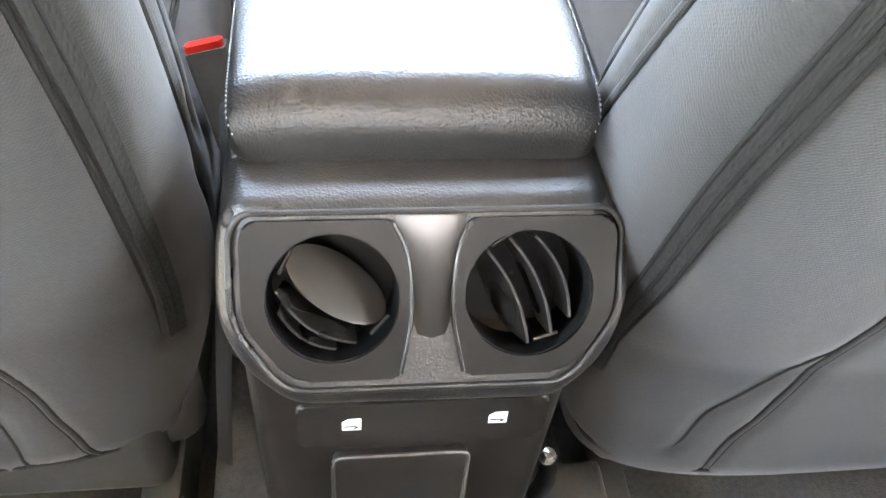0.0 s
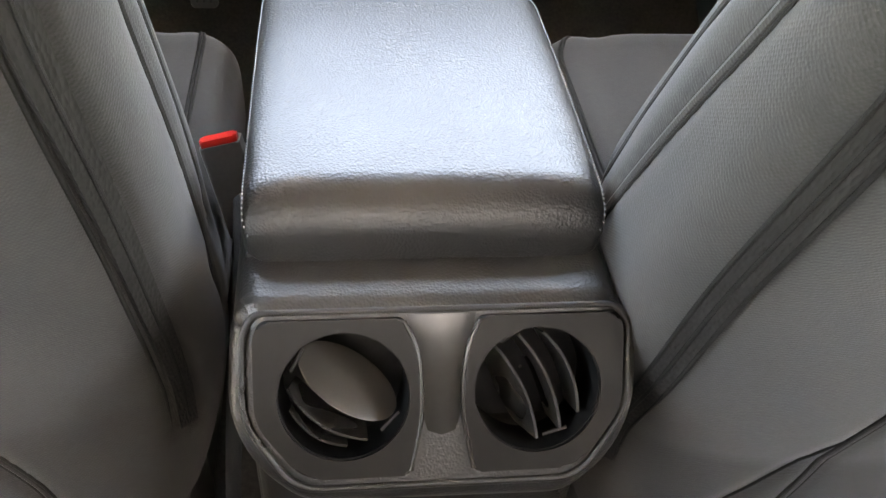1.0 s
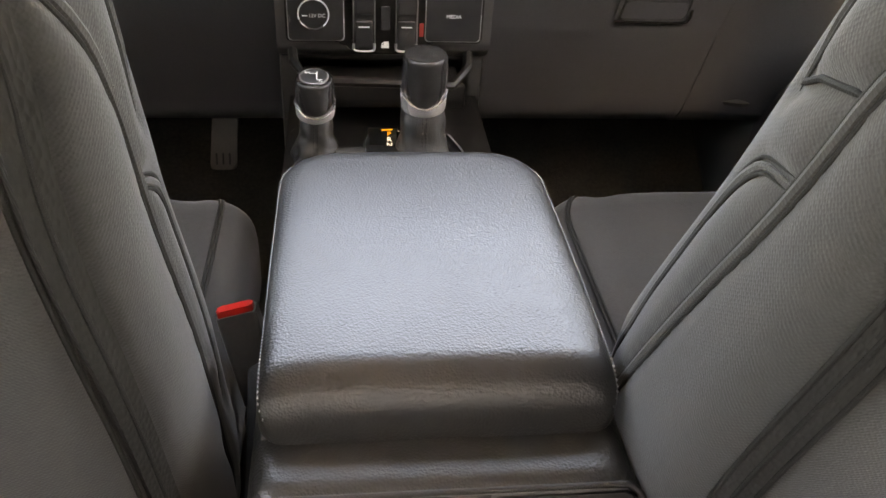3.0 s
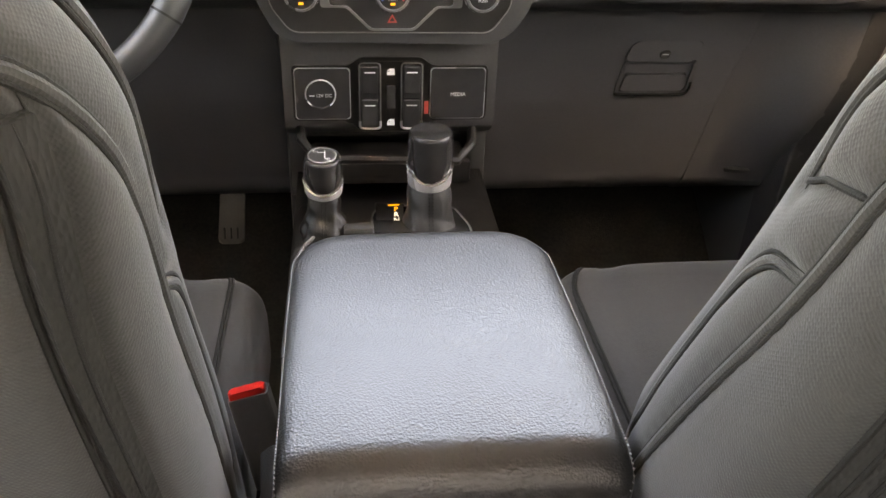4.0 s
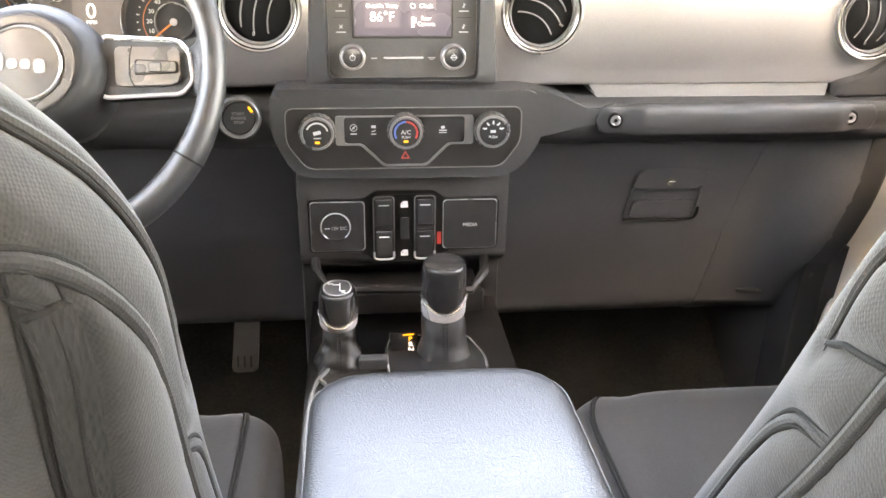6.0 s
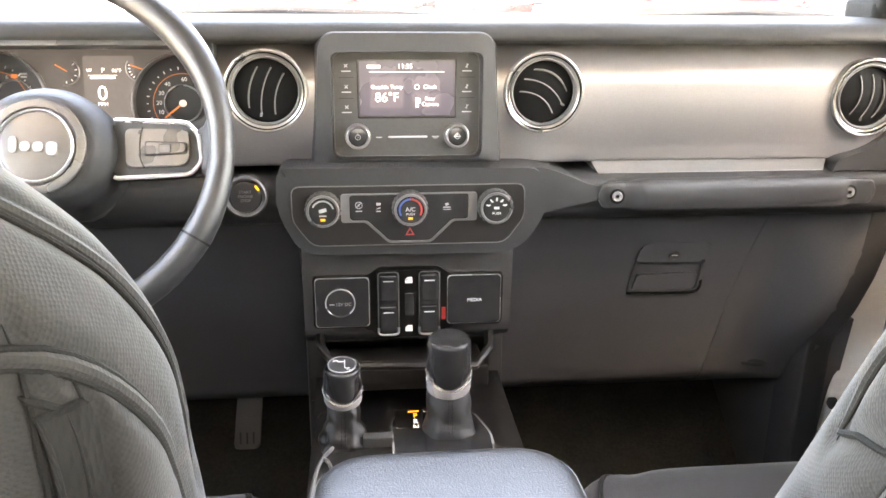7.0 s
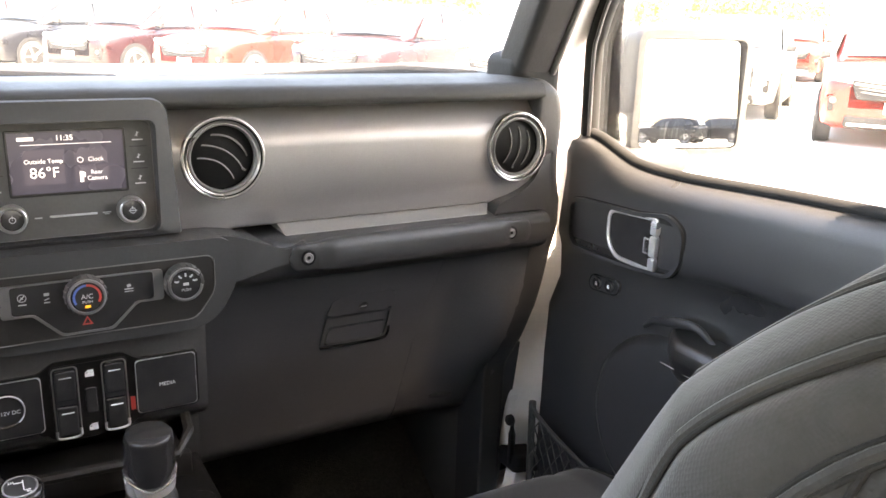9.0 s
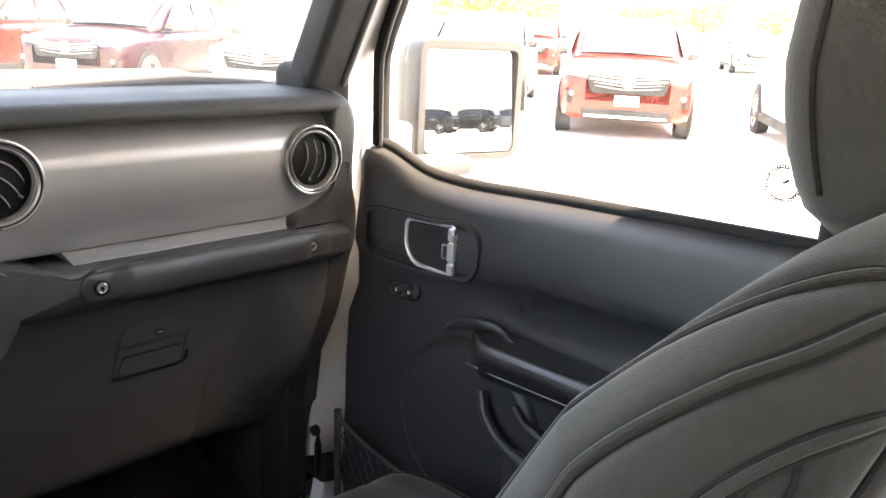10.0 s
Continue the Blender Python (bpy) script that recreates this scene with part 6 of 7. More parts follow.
        z = zl + (zt - zl) * (0.5 + 0.5 * math.copysign(abs(q) ** 0.45, q))
        if q > 0:
            g_ = math.exp(-((abs(x) / a - 0.86) / 0.13) ** 2)
            z += 0.004 * g_ - 0.004 * math.exp(-((abs(x) / a - 0.70) / 0.08) ** 2)
        return Vector((0.375 * s + x, y, z))
    bm = B()
    us_ = list(np.linspace(0, 0.84, 12)) + [0.88, 0.91, 0.94, 0.965, 0.985, 0.995, 1.0]
    loft(bm, [[cush(u, 2 * math.pi * i / 64) for i in range(64)] for u in us_])
    cu = part("cushion", bm, FABRIC, t, "grey cloth seat cushion", angle=70)
    for th in (0.80, math.pi - 0.80):
        for dth in (0.0, 0.035):
            bm = B()
            tube(bm, [cush(u, th + (dth if th < 1.5 else -dth)) + Vector((0, 0, 0.0005)) for u in np.linspace(0.10, 0.985, 24)], 0.0018, 6)
            part("cushion_seam", bm, PIPING, cu)
    # base, rails and side trim
    bm = B()
    box(bm, cx - 0.205, cx + 0.205, -0.66, -0.24, 0.085, 0.262, 0.02, 3)
    base = part("seat_base", bm, DULL, t, "black seat base")
    for dx in (-0.19, 0.19):
        bm = B()
        box(bm, cx + dx - 0.018, cx + dx + 0.018, -0.74, -0.20, 0.0, 0.09, 0.006, 2)
        rail = part("rail", bm, DULL, base, "dark seat rail")
        bm = B()
        lathe(bm, [(0.011, 0), (0.011, 0.010), (0.008, 0.014), (0.001, 0.014)], Matrix.Translation((cx + dx, -0.725, 0.088)), 12)
        part("bolt", bm, CHROME, rail)
    bm = B()
    box(bm, cx - 0.235, cx + 0.235, -0.640, -0.580, 0.12, 0.34, 0.03, 4)
    part("lower_back", bm, DULL, t, "black lower back cover")
    # headrest
    hy, hz = -0.786, 0.859
    bm = B()
    rings = []
    for i in range(17):
        v = i / 16
        e = math.sqrt(max(1 - abs(2 * v - 1) ** 3.2, 0))
        w, d = np.interp(v, (0, 0.075, 0.155, 0.25, 0.34, 0.44, 0.70, 0.90, 1), (0.078, 0.095, 0.108, 0.125, 0.140, 0.152, 0.154, 0.142, 0.11)), 0.050 * (0.40 + 0.60 * e)
        z = hz + 0.209 * v
        rings.append([(cx + w * math.copysign(abs(math.cos(a)) ** 0.5, math.cos(a)), hy - 0.02 * v + d * math.copysign(abs(math.sin(a)) ** 0.62, math.sin(a)), z) for a in np.linspace(0, 2 * math.pi, 48, endpoint=False)])
    loft(bm, rings)
    hr = part("headrest", bm, FABRIC, t, "grey cloth headrest", angle=70)
    for deg in (214, 326, 168 if s > 0 else 12):
        bm = B()
        ps = []
        for i in range(2, 15):
            v = i / 16
            e = math.sqrt(max(1 - abs(2 * v - 1) ** 3.2, 0))
            w, d = np.interp(v, (0, 0.075, 0.155, 0.25, 0.34, 0.44, 0.70, 0.90, 1), (0.078, 0.095, 0.108, 0.125, 0.140, 0.152, 0.154, 0.142, 0.11)), 0.050 * (0.40 + 0.60 * e)
            a = radians(deg)
            ps.append((cx + w * math.copysign(abs(math.cos(a)) ** 0.5, math.cos(a)), hy - 0.02 * v + d * math.copysign(abs(math.sin(a)) ** 0.62, math.sin(a)), hz + 0.209 * v))
        tube(bm, ps, 0.0020, 6)
        part("headrest_seam", bm, PIPING, hr)
    for dx in (-0.06, 0.06):
        bm = B()
        tube(bm, [(cx + dx, hy + 0.005, hz + 0.03), (cx + dx, hy - 0.010, top - 0.05)], 0.0058, 12)
        part("post", bm, CHROME, hr, "chrome headrest post")
        bm = B()
        lathe(bm, [(0.013, -0.012), (0.014, 0.004), (0.011, 0.009), (0.006, 0.010)], Matrix.Translation((cx + dx, hy - 0.004, top - 0.012)), 20)
        part("collar", bm, CHROME, hr)
    return t


# half-width, lean, foot, top, shoulder radius and roundness, depth below and above, bolster, middle, taper
P_SHAPE = (0.2937, 23.4, -0.6396, 0.8898, 0.1475, 2.641, 0.1064, 0.0355, 0.033, 0.400, -0.0176)
D_SHAPE = (0.2670, 19.9, -0.6007, 0.9232, 0.1742, 1.880, 0.0993, 0.0285, 0.0293, 0.394, 0.0)
P_SEAMS = (
    ("zip", ((-0.10, -31), (0.165, -32), (0.275, -30.5), (0.37, -29.5), (0.48, -30), (0.565, -30.6), (0.615, -30.6), (0.70, -31), (0.80, -31)), 0),
    ("side_piping", ((-0.10, 7), (0.25, 6.3), (0.40, 4.8), (0.50, 3.8), (0.60, 2.4), (0.70, 1.6), (0.78, 1.3), (0.82, 0.8), (0.845, -0.6), (0.87, -5), (0.89, -14), (0.90, -24), (0.905, -45), (0.90, -90)), 0.0034),
    ("curved_seam", ((0.05, 17), (0.175, 19), (0.32, 21), (0.485, 20), (0.555, 16.5), (0.595, 10.5), (0.62, 5.6), (0.63, 3)), 0.0026),
    ("shoulder_seam", ((0.66, 17.5), (0.70, 18), (0.74, 20), (0.775, 20.5), (0.80, 19.5), (0.845, 15.3), (0.875, 9.2), (0.905, 4), (0.925, 1.4), (0.94, -0.3), (0.955, -10), (0.96, -40), (0.96, -100)), 0.0034),
    ("cross_seam", ((0.66, 18.5), (0.685, 11), (0.70, 7), (0.72, 3.4), (0.725, 2.0)), 0),
    ("edge_seam", ((0.55, 40), (0.70, 41), (0.745, 41), (0.80, 43.5), (0.845, 43), (0.89, 37.4), (0.92, 31), (0.935, 23), (0.945, 16.8), (0.955, 6.3), (0.965, -8), (0.97, -40), (0.97, -110)), 0.0026),
    ("quilting", ((0.85, -1.5), (0.82, -4), (0.76, -6)), 0.0022),
    ("quilting", ((0.872, -7), (0.85, -13.4), (0.78, -18)), 0.0022),
    ("quilting", ((0.903, -38), (0.84, -40), (0.74, -41)), 0.0022),
    ("flap_seam", ((-0.40, -71), (-0.245, -73.5), (-0.185, -75.5), (-0.055, -76.5), (0.09, -76.5), (0.17, -76.5), (0.28, -75)), 0.0024),
    ("fold", ((-0.30, -61), (-0.265, -63), (-0.15, -65), (-0.095, -68.7), (0.005, -73.5), (0.08, -76)), 0.0018),
    ("hem_seam", ((-0.38, -20), (-0.40, -50), (-0.40, -90), (-0.40, -130)), 0.0024),
)
D_SEAMS = (
    ("zip", ((-0.10, -31.5), (-0.005, -32), (0.07, -31), (0.165, -30.5), (0.30, -30), (0.40, -30.6), (0.485, -31.3), (0.535, -31.8), (0.575, -31.3), (0.635, -29.9), (0.685, -28.3), (0.72, -25.9), (0.745, -22.8)), 0),
    ("hem", ((-0.10, -36.5), (0.0, -37), (0.30, -35.5), (0.45, -36.6), (0.55, -36.6), (0.61, -35.8), (0.665, -35), (0.70, -33.6), (0.735, -30.8), (0.755, -28), (0.775, -24.8), (0.79, -21.5), (0.797, -17)), -0.004),
    ("hem", ((-0.10, -27.5), (0.07, -26.8), (0.30, -26), (0.45, -27.8), (0.53, -28.5), (0.605, -27.2), (0.65, -24.7), (0.70, -21.6), (0.725, -18.9), (0.745, -16.3), (0.77, -12.5)), 0.004),
    ("hem", ((0.758, -27.6), (0.752, -25.5), (0.745, -22.8), (0.740, -21.0), (0.733, -18.7)), 0.004),
    ("side_piping", ((-0.10, 0), (0.07, 0), (0.125, 1.6), (0.285, 2), (0.395, 2), (0.51, 1.3), (0.61, 1.6), (0.655, 0.3), (0.70, -2), (0.72, -3.6), (0.75, -7), (0.775, -13), (0.785, -20), (0.79, -35), (0.79, -60), (0.785, -110)), 0.0034),
    ("side_seam", ((0.53, 1.3), (0.51, 4), (0.495, 5.7), (0.465, 8.6), (0.40, 9), (0.29, 8.3), (0.17, 7.6), (0.09, 5)), 0.0026),
    ("front_piping", ((0.56, 8), (0.60, 8.5), (0.655, 9.2), (0.695, 9.6), (0.73, 9), (0.77, 8), (0.805, 6.5), (0.835, 5), (0.88, 2), (0.91, -8), (0.93, -40), (0.93, -90)), 0.0034),
    ("flap_seam", ((-0.42, -58), (-0.36, -63), (-0.245, -68.7), (-0.155, -71), (-0.095, -73.5), (0.0, -78)), 0.0024),
    ("fold", ((-0.42, -76.5), (-0.32, -77), (-0.225, -78), (-0.12, -82)), 0.0018),
    ("hem_seam", ((-0.38, -20), (-0.40, -50), (-0.40, -90), (-0.40, -130)), 0.0024),
)
seat("passenger_seat", 1, P_SHAPE, P_SEAMS, "grey cloth passenger seat with zipped back cover and headrest")
seat("driver_seat", -1, D_SHAPE, D_SEAMS, "grey cloth driver seat with zipped back cover and headrest")

# latch of the passenger seat's track
lt = thing("seat_track_latch", "small black latch with a bright tip on the seat track", "latch")
bm = B()
tube(bm, smooth_path([(0.133, -0.690, 0.100), (0.132, -0.700, 0.145), (0.129, -0.704, 0.175), (0.127, -0.700, 0.192)], 6), [0.009] * 10 + [0.008] * 6 + [0.006] * 3, 10)
part("lever", bm, RUBBER, lt)
bm = B()
lathe(bm, [(0.0065, 0.0), (0.0070, 0.006), (0.0050, 0.011), (0.001, 0.012)], Matrix.Translation((0.127, -0.700, 0.190)), 16)
part("tip", bm, CHROME, lt, "bright metal tip")
bm = B()
box(bm, 0.120, 0.200, -0.712, -0.660, 0.080, 0.106, 0.006, 2)
part("foot", bm, DULL, lt)

# seat belt buckle beside the driver's cushion
bk = thing("seat_belt_buckle", "black seat belt buckle with a red release button", "buckle")
fb = Matrix.Translation((-0.1395, -0.4475, 0.418)) @ Matrix.Rotation(radians(-16), 4, "X") @ Matrix.Rotation(radians(-13), 4, "Y")
bm = B()
prism(bm, rounded([(-0.0165, -0.012), (0.0165, -0.012), (0.0165, 0.012), (-0.0165, 0.012)], 0.004, 4), -0.085, -0.001, fb, 0.002, 2, True)
part("body", bm, BLACK, bk)
bm = B()
prism(bm, rounded([(-0.0150, -0.0105), (0.0150, -0.0105), (0.0150, 0.0030), (-0.0150, 0.0030)], 0.003, 4), -0.004, 0.0045, fb, 0.0025, 3)
part("button", bm, REDBTN, bk, "red release button")
bm = B()
prism(bm, [(-0.012, 0.0045), (0.012, 0.0045), (0.012, 0.0085), (-0.012, 0.0085)], -0.001, 0.0003, fb)
part("slot", bm, GLOSSY, bk)
bm = B()
tube(bm, [fb @ Vector((0, 0, -0.08)), (-0.140, -0.470, 0.25), (-0.140, -0.52, 0.10)], 0.008, 10, flat=1.4)
part("stalk", bm, DULL, bk)
bm = B()
tube(bm, smooth_path([(-0.118, -0.52, 0.42), (-0.114, -0.60, 0.40), (-0.118, -0.66, 0.36), (-0.13, -0.70, 0.22)], 8), 0.009, 8, flat=0.25)
strap = part("belt_strap", bm, PIPING)
tagged(strap, "dark strip of seat belt webbing beside the console", "strap")


# ---- doors ----
def inward(x, y, z, s=1):
    """A frame on a door's inner face: x to the rear, y up, z into the cabin."""
    if s > 0:
        return Matrix.Translation((x, y, z)) @ Matrix(((0, 0, -1), (-1, 0, 0), (0, 1, 0))).to_4x4()
    return Matrix.Translation((x, y, z)) @ Matrix(((0, 0, 1), (-1, 0, 0), (0, 1, 0))).to_4x4()


def belt(y):
    """Height of the window's lower edge along the door."""
    return float(np.interp(-y, (-0.03, -0.02, 0.010, 0.029, 0.048, 0.066, 0.089, 0.112, 0.15, 0.208, 0.345, 0.70), (0.780, 0.779, 0.776, 0.773, 0.767, 0.760, 0.752, 0.7465, 0.7435, 0.743, 0.7495, 0.760)))


def door(name, s):
    d = new(name)
    d.empty_display_size = 0.05
    tagged(d, "black trimmed car door with a side window", "", "", "structure")
    bm = B()
    rings = []
    for y in [0.028, 0.022] + list(np.linspace(0.0, -0.70, 36)) + [-0.706]:
        b = belt(y)
        e = 0.010 if y in (0.028, -0.706) else 0.0
        rd = min(1, max(0, (-0.195 - y) / 0.10))
        rd = rd * rd * (3 - 2 * rd)
        zr = 0.618 + 0.012 * rd
        prof = [(0.742, b - 0.010), (0.716, b - e), (0.702, b - 0.001 - e), (0.690, b - 0.012), (0.683, b - 0.030), (0.681 + e, b - 0.060), (0.679 + e, zr + 0.030), (0.680 + e, zr + 0.012), (0.685 + e + 0.004 * rd, zr), (0.690 + e + 0.022 * rd, zr - 0.012), (0.693 + e + 0.026 * rd, 0.585), (0.695 + e + 0.024 * rd, 0.555), (0.696 + e, 0.50), (0.694 + e, 0.42), (0.688 + e, 0.34), (0.688 + e, 0.22), (0.692 + e, 0.10), (0.742, 0.07)]
        edge = {0.028: 0.0, 0.022: 0.006}.get(y)
        lead = lambda z: float(np.interp(z, (0.10, 0.33, 0.345, 0.45, 0.505, 0.535, 0.59, 0.70, 0.775), (0.052, 0.058, 0.047, 0.062, 0.055, 0.032, 0.030, 0.0185, 0.012)))
        rings.append([(s * x, y if edge is None else lead(z) - edge, z) for x, z in prof])
    loft(bm, rings)
    part("inner_panel", bm, TRIM, d, "black grained inner panel", angle=55)
    bm = B()
    a, b_ = sorted((s * 0.743, s * 0.790))
    box(bm, a, b_, -0.745, 0.02, -0.02, 0.735, 0.01)
    part("outer_skin", bm, WHITE, d, "white painted outer skin")
    # window frame
    bm = B()
    post = [(s * 0.712, 0.002, 0.755), (s * 0.712, 0.006, 0.903), (s * 0.712, -0.028, 0.985), (s * 0.712, -0.160, 1.255)]
    tube(bm, smooth_path(post[:1] + [(s * 0.712, 0.006, 0.885), (s * 0.712, 0.000, 0.920)] + post[2:], 6), 0.0135, 10)
    tube(bm, [(s * 0.712, -0.150, 1.250), (s * 0.712, -0.655, 1.255)], 0.016, 8)
    tube(bm, [(s * 0.712, -0.655, 1.255), (s * 0.712, -0.655, 0.76)], 0.013, 10)
    part("window_frame", bm, RUBBER, d, "black window frame seal")
    bm = B()
    tube(bm, smooth_path([(s * 0.700, -0.010, 0.775), (s * 0.700, -0.0075, 0.885), (s * 0.700, -0.014, 0.920), (s * 0.700, -0.041, 0.985), (s * 0.700, -0.172, 1.250)], 6), 0.0028, 8)
    part("seal_lip", bm, TRIM, d, "grey lip of the window seal")
    bm = B()
    tube(bm, [(s * 0.709, y, belt(y) + 0.002) for y in np.linspace(-0.002, -0.655, 44)], 0.0085, 10)
    part("belt_seal", bm, RUBBER, d)
    bm = B()
    pts = [(s * 0.722, y, belt(y) - 0.02) for y in np.linspace(0.0, -0.655, 24)] + [(s * 0.722, -0.655, 1.255), (s * 0.722, -0.160, 1.255), (s * 0.722, -0.028, 0.985), (s * 0.722, 0.004, 0.90)]
    inner_ = [bm.verts.new(p) for p in pts]
    outer_ = [bm.verts.new((p[0] + s * 0.004, p[1], p[2])) for p in pts]
    bm.faces.new(inner_)
    bm.faces.new(outer_[::-1])
    for i in range(len(pts)):
        bm.faces.new((inner_[i], inner_[(i + 1) % len(pts)], outer_[(i + 1) % len(pts)], outer_[i]))
    w = part("pane", bm, PANE, d, "clear side window", smooth=False)
    w.visible_shadow = False
    # handle bezel and pull
    f = inward(s * 0.682, 0, 0, s)
    bm = B()
    o = rounded([(0.006, 0.684), (0.030, 0.690), (0.150, 0.693), (0.205, 0.702), (0.232, 0.685), (0.232, 0.640), (0.215, 0.618), (0.120, 0.612), (0.020, 0.612), (0.006, 0.628)], 0.014, 5)
    i_ = rounded([(0.012, 0.680), (0.033, 0.685), (0.150, 0.688), (0.203, 0.697), (0.226, 0.682), (0.226, 0.642), (0.212, 0.623), (0.120, 0.617), (0.024, 0.617), (0.012, 0.631)], 0.012, 5)
    frame_plate(bm, o, i_, -0.008, 0.0085, f)
    bez = part("handle_bezel", bm, TRIM, d, "black bezel round the door handle", angle=50)
    bm = B()
    prism(bm, i_, -0.010, 0.0008, f)
    part("bezel_floor", bm, GLOSSY, bez, "smooth black recess floor")
    bm = B()
    tube(bm, [f @ Vector((x, y, 0.0012)) for x, y in o], 0.0018, 8, True)
    part("bezel_groove", bm, RUBBER, bez)
    bm = B()
    cup = rounded([(0.094, 0.686), (0.186, 0.691), (0.186, 0.620), (0.112, 0.622), (0.094, 0.642)], [0.014, 0.004, 0.004, 0.016, 0.014], 5)
    cup2 = rounded([(0.100, 0.680), (0.176, 0.684), (0.176, 0.628), (0.115, 0.629), (0.100, 0.646)], [0.012, 0.003, 0.003, 0.014, 0.012], 5)
    tube(bm, [f @ Vector((x, y, 0.0050)) for x, y in cup], 0.0030, 10, True)
    pull = part("handle_surround", bm, SATIN, bez, "satin silver handle surround", angle=60)
    bm = B()
    rings = [[f @ Vector((x, y, z)) for x, y in poly] for poly, z in ((cup, 0.0045), (cup2, 0.0005), (cup2, -0.004))]
    loft(bm, rings)
    part("cup_wall", bm, GLOSSY, pull, "smooth black wall of the finger cup", angle=60)
    bm = B()
    prism(bm, cup2, -0.006, 0.0016, f)
    part("cup", bm, GLOSSY, pull)
    bm = B()
    for y0, y1 in ((0.6215, 0.6385), (0.6400, 0.6680), (0.6695, 0.6885)):
        box(bm, 0.1775, 0.1890, y0, y1, 0.0, 0.0105, 0.0028, 3, f)
    part("lever", bm, SATIN, pull, "satin silver lever")
    bm = B()
    frame_plate(bm, rounded([(0.1665, 0.642), (0.1785, 0.642), (0.1785, 0.664), (0.1665, 0.664)], 0.002, 3), rounded([(0.1690, 0.6445), (0.1765, 0.6445), (0.1765, 0.6615), (0.1690, 0.6615)], 0.0015, 3), 0.003, 0.0085, f)
    part("lock_slide", bm, CHROME, pull)
    # lock switches
    bm = B()
    fl_ = inward(s * 0.694, 0, 0, s)
    oval = rounded([(0.048, 0.556), (0.110, 0.561), (0.113, 0.584), (0.051, 0.579)], 0.0115, 6)
    prism(bm, oval, -0.006, 0.0050, fl_, 0.003, 3)
    lk = part("lock_switch", bm, TRIM, d, "black door lock switch plate", angle=60)
    bm = B()
    tube(bm, [fl_ @ Vector((x, y, 0.0042)) for x, y in oval], 0.0013, 8, True)
    part("switch_rim", bm, GLOSSY, lk)
    for bx_, by_ in ((0.0675, 0.5690), (0.0935, 0.5710)):
        bm = B()
        lathe(bm, [(0.0092, 0.0), (0.0092, 0.0022), (0.0080, 0.0034), (0.001, 0.0026)], fl_ @ Matrix.Translation((bx_, by_, 0.0045)), 24)
        lb = part("lock_button", bm, GLOSSY, lk, "round lock button")
        bm = B()
        marks(bm, [(0, -0.0012, 0.0042, 0.0034, 0), (0.0004, 0.0018, 0.0028, 0.0012, 0), (-0.0014, 0.0012, 0.0008, 0.0024, 0)], fl_ @ Matrix.Translation((bx_, by_, 0.0080)))
        part("lock_symbol", bm, PRINT, lb, smooth=False)
    # armrest with its grab cup
    bm = B()
    rings = []
    for u in [0, 0.01, 0.03, 0.06] + list(np.linspace(0.1, 1, 12)):
        y = -0.225 - 0.47 * u
        g_ = min(1, 0.15 + math.sqrt(min(u / 0.10, 1)) * 0.85)
        prof = rounded([(0.700, 0.556), (0.700 - 0.055 * g_, 0.556), (0.700 - 0.064 * g_, 0.540), (0.700 - 0.052 * g_, 0.505), (0.700, 0.492)], [0.003, 0.014, 0.012, 0.012, 0.003], 4)
        rings.append([(s * x, y, z) for x, z in prof])
    loft(bm, rings)
    ar = part("door_armrest", bm, LEATHER, d, "smooth black door armrest", angle=60)
    bm = B()
    tube(bm, [(s * 0.6465, -0.245, 0.5205), (s * 0.6425, -0.30, 0.5205), (s * 0.6425, -0.68, 0.5205)], 0.0011, 6)
    part("trim_line", bm, STITCH, ar, "pale line under the armrest")
    bm = B()
    ps = smooth_path([(s * 0.688, -0.170, 0.538), (s * 0.680, -0.195, 0.555), (s * 0.676, -0.235, 0.566), (s * 0.676, -0.272, 0.570), (s * 0.684, -0.296, 0.552)], 7)
    tube(bm, ps, [0.0075 - 0.0045 * abs(2 * i / (len(ps) - 1) - 1) for i in range(len(ps))], 10)
    part("grab_cup_rim", bm, TRIM, d, "rounded rim of the grab cup")
    # speaker bulge, map pocket and its net
    bm = B()
    lathe(bm, [(0.135, -0.010), (0.130, 0.004), (0.118, 0.010), (0.001, 0.011)], inward(s * 0.692, -0.215, 0.400, s), 44)
    part("speaker_bulge", bm, TRIM, d, "round black speaker cover", angle=60)
    bm = B()
    tube(bm, smooth_path([(s * 0.672, -0.255, 0.475), (s * 0.662, -0.275, 0.445), (s * 0.655, -0.32, 0.418), (s * 0.655, -0.40, 0.408), (s * 0.655, -0.60, 0.408)], 7), 0.0075, 10)
    tube(bm, smooth_path([(s * 0.676, -0.31, 0.470), (s * 0.670, -0.34, 0.452), (s * 0.668, -0.42, 0.442), (s * 0.668, -0.60, 0.440)], 7), 0.005, 10)
    box(bm, min(s * 0.66, s * 0.70), max(s * 0.66, s * 0.70), -0.69, -0.30, 0.28, 0.410, 0.02, 3)
    part("map_pocket", bm, TRIM, d, "moulded black map pocket")
    bm = B()
    tube(bm, smooth_path([(s * 0.668, 0.040, 0.338), (s * 0.662, 0.02, 0.325), (s * 0.656, -0.06, 0.308), (s * 0.655, -0.18, 0.295), (s * 0.655, -0.60, 0.285)], 7), 0.004, 8)
    tube(bm, [(s * 0.668, 0.040, 0.338), (s * 0.664, 0.030, 0.15)], 0.006, 8)
    net = part("net_edge", bm, NETTING, d, "black elastic edge of the pocket net")
    bm = B()
    def nz(y):
        return 0.326 - 0.019 * min(1, (0.03 - y) / 0.09) - 0.02 * max(0, min(1, (-0.06 - y) / 0.4))
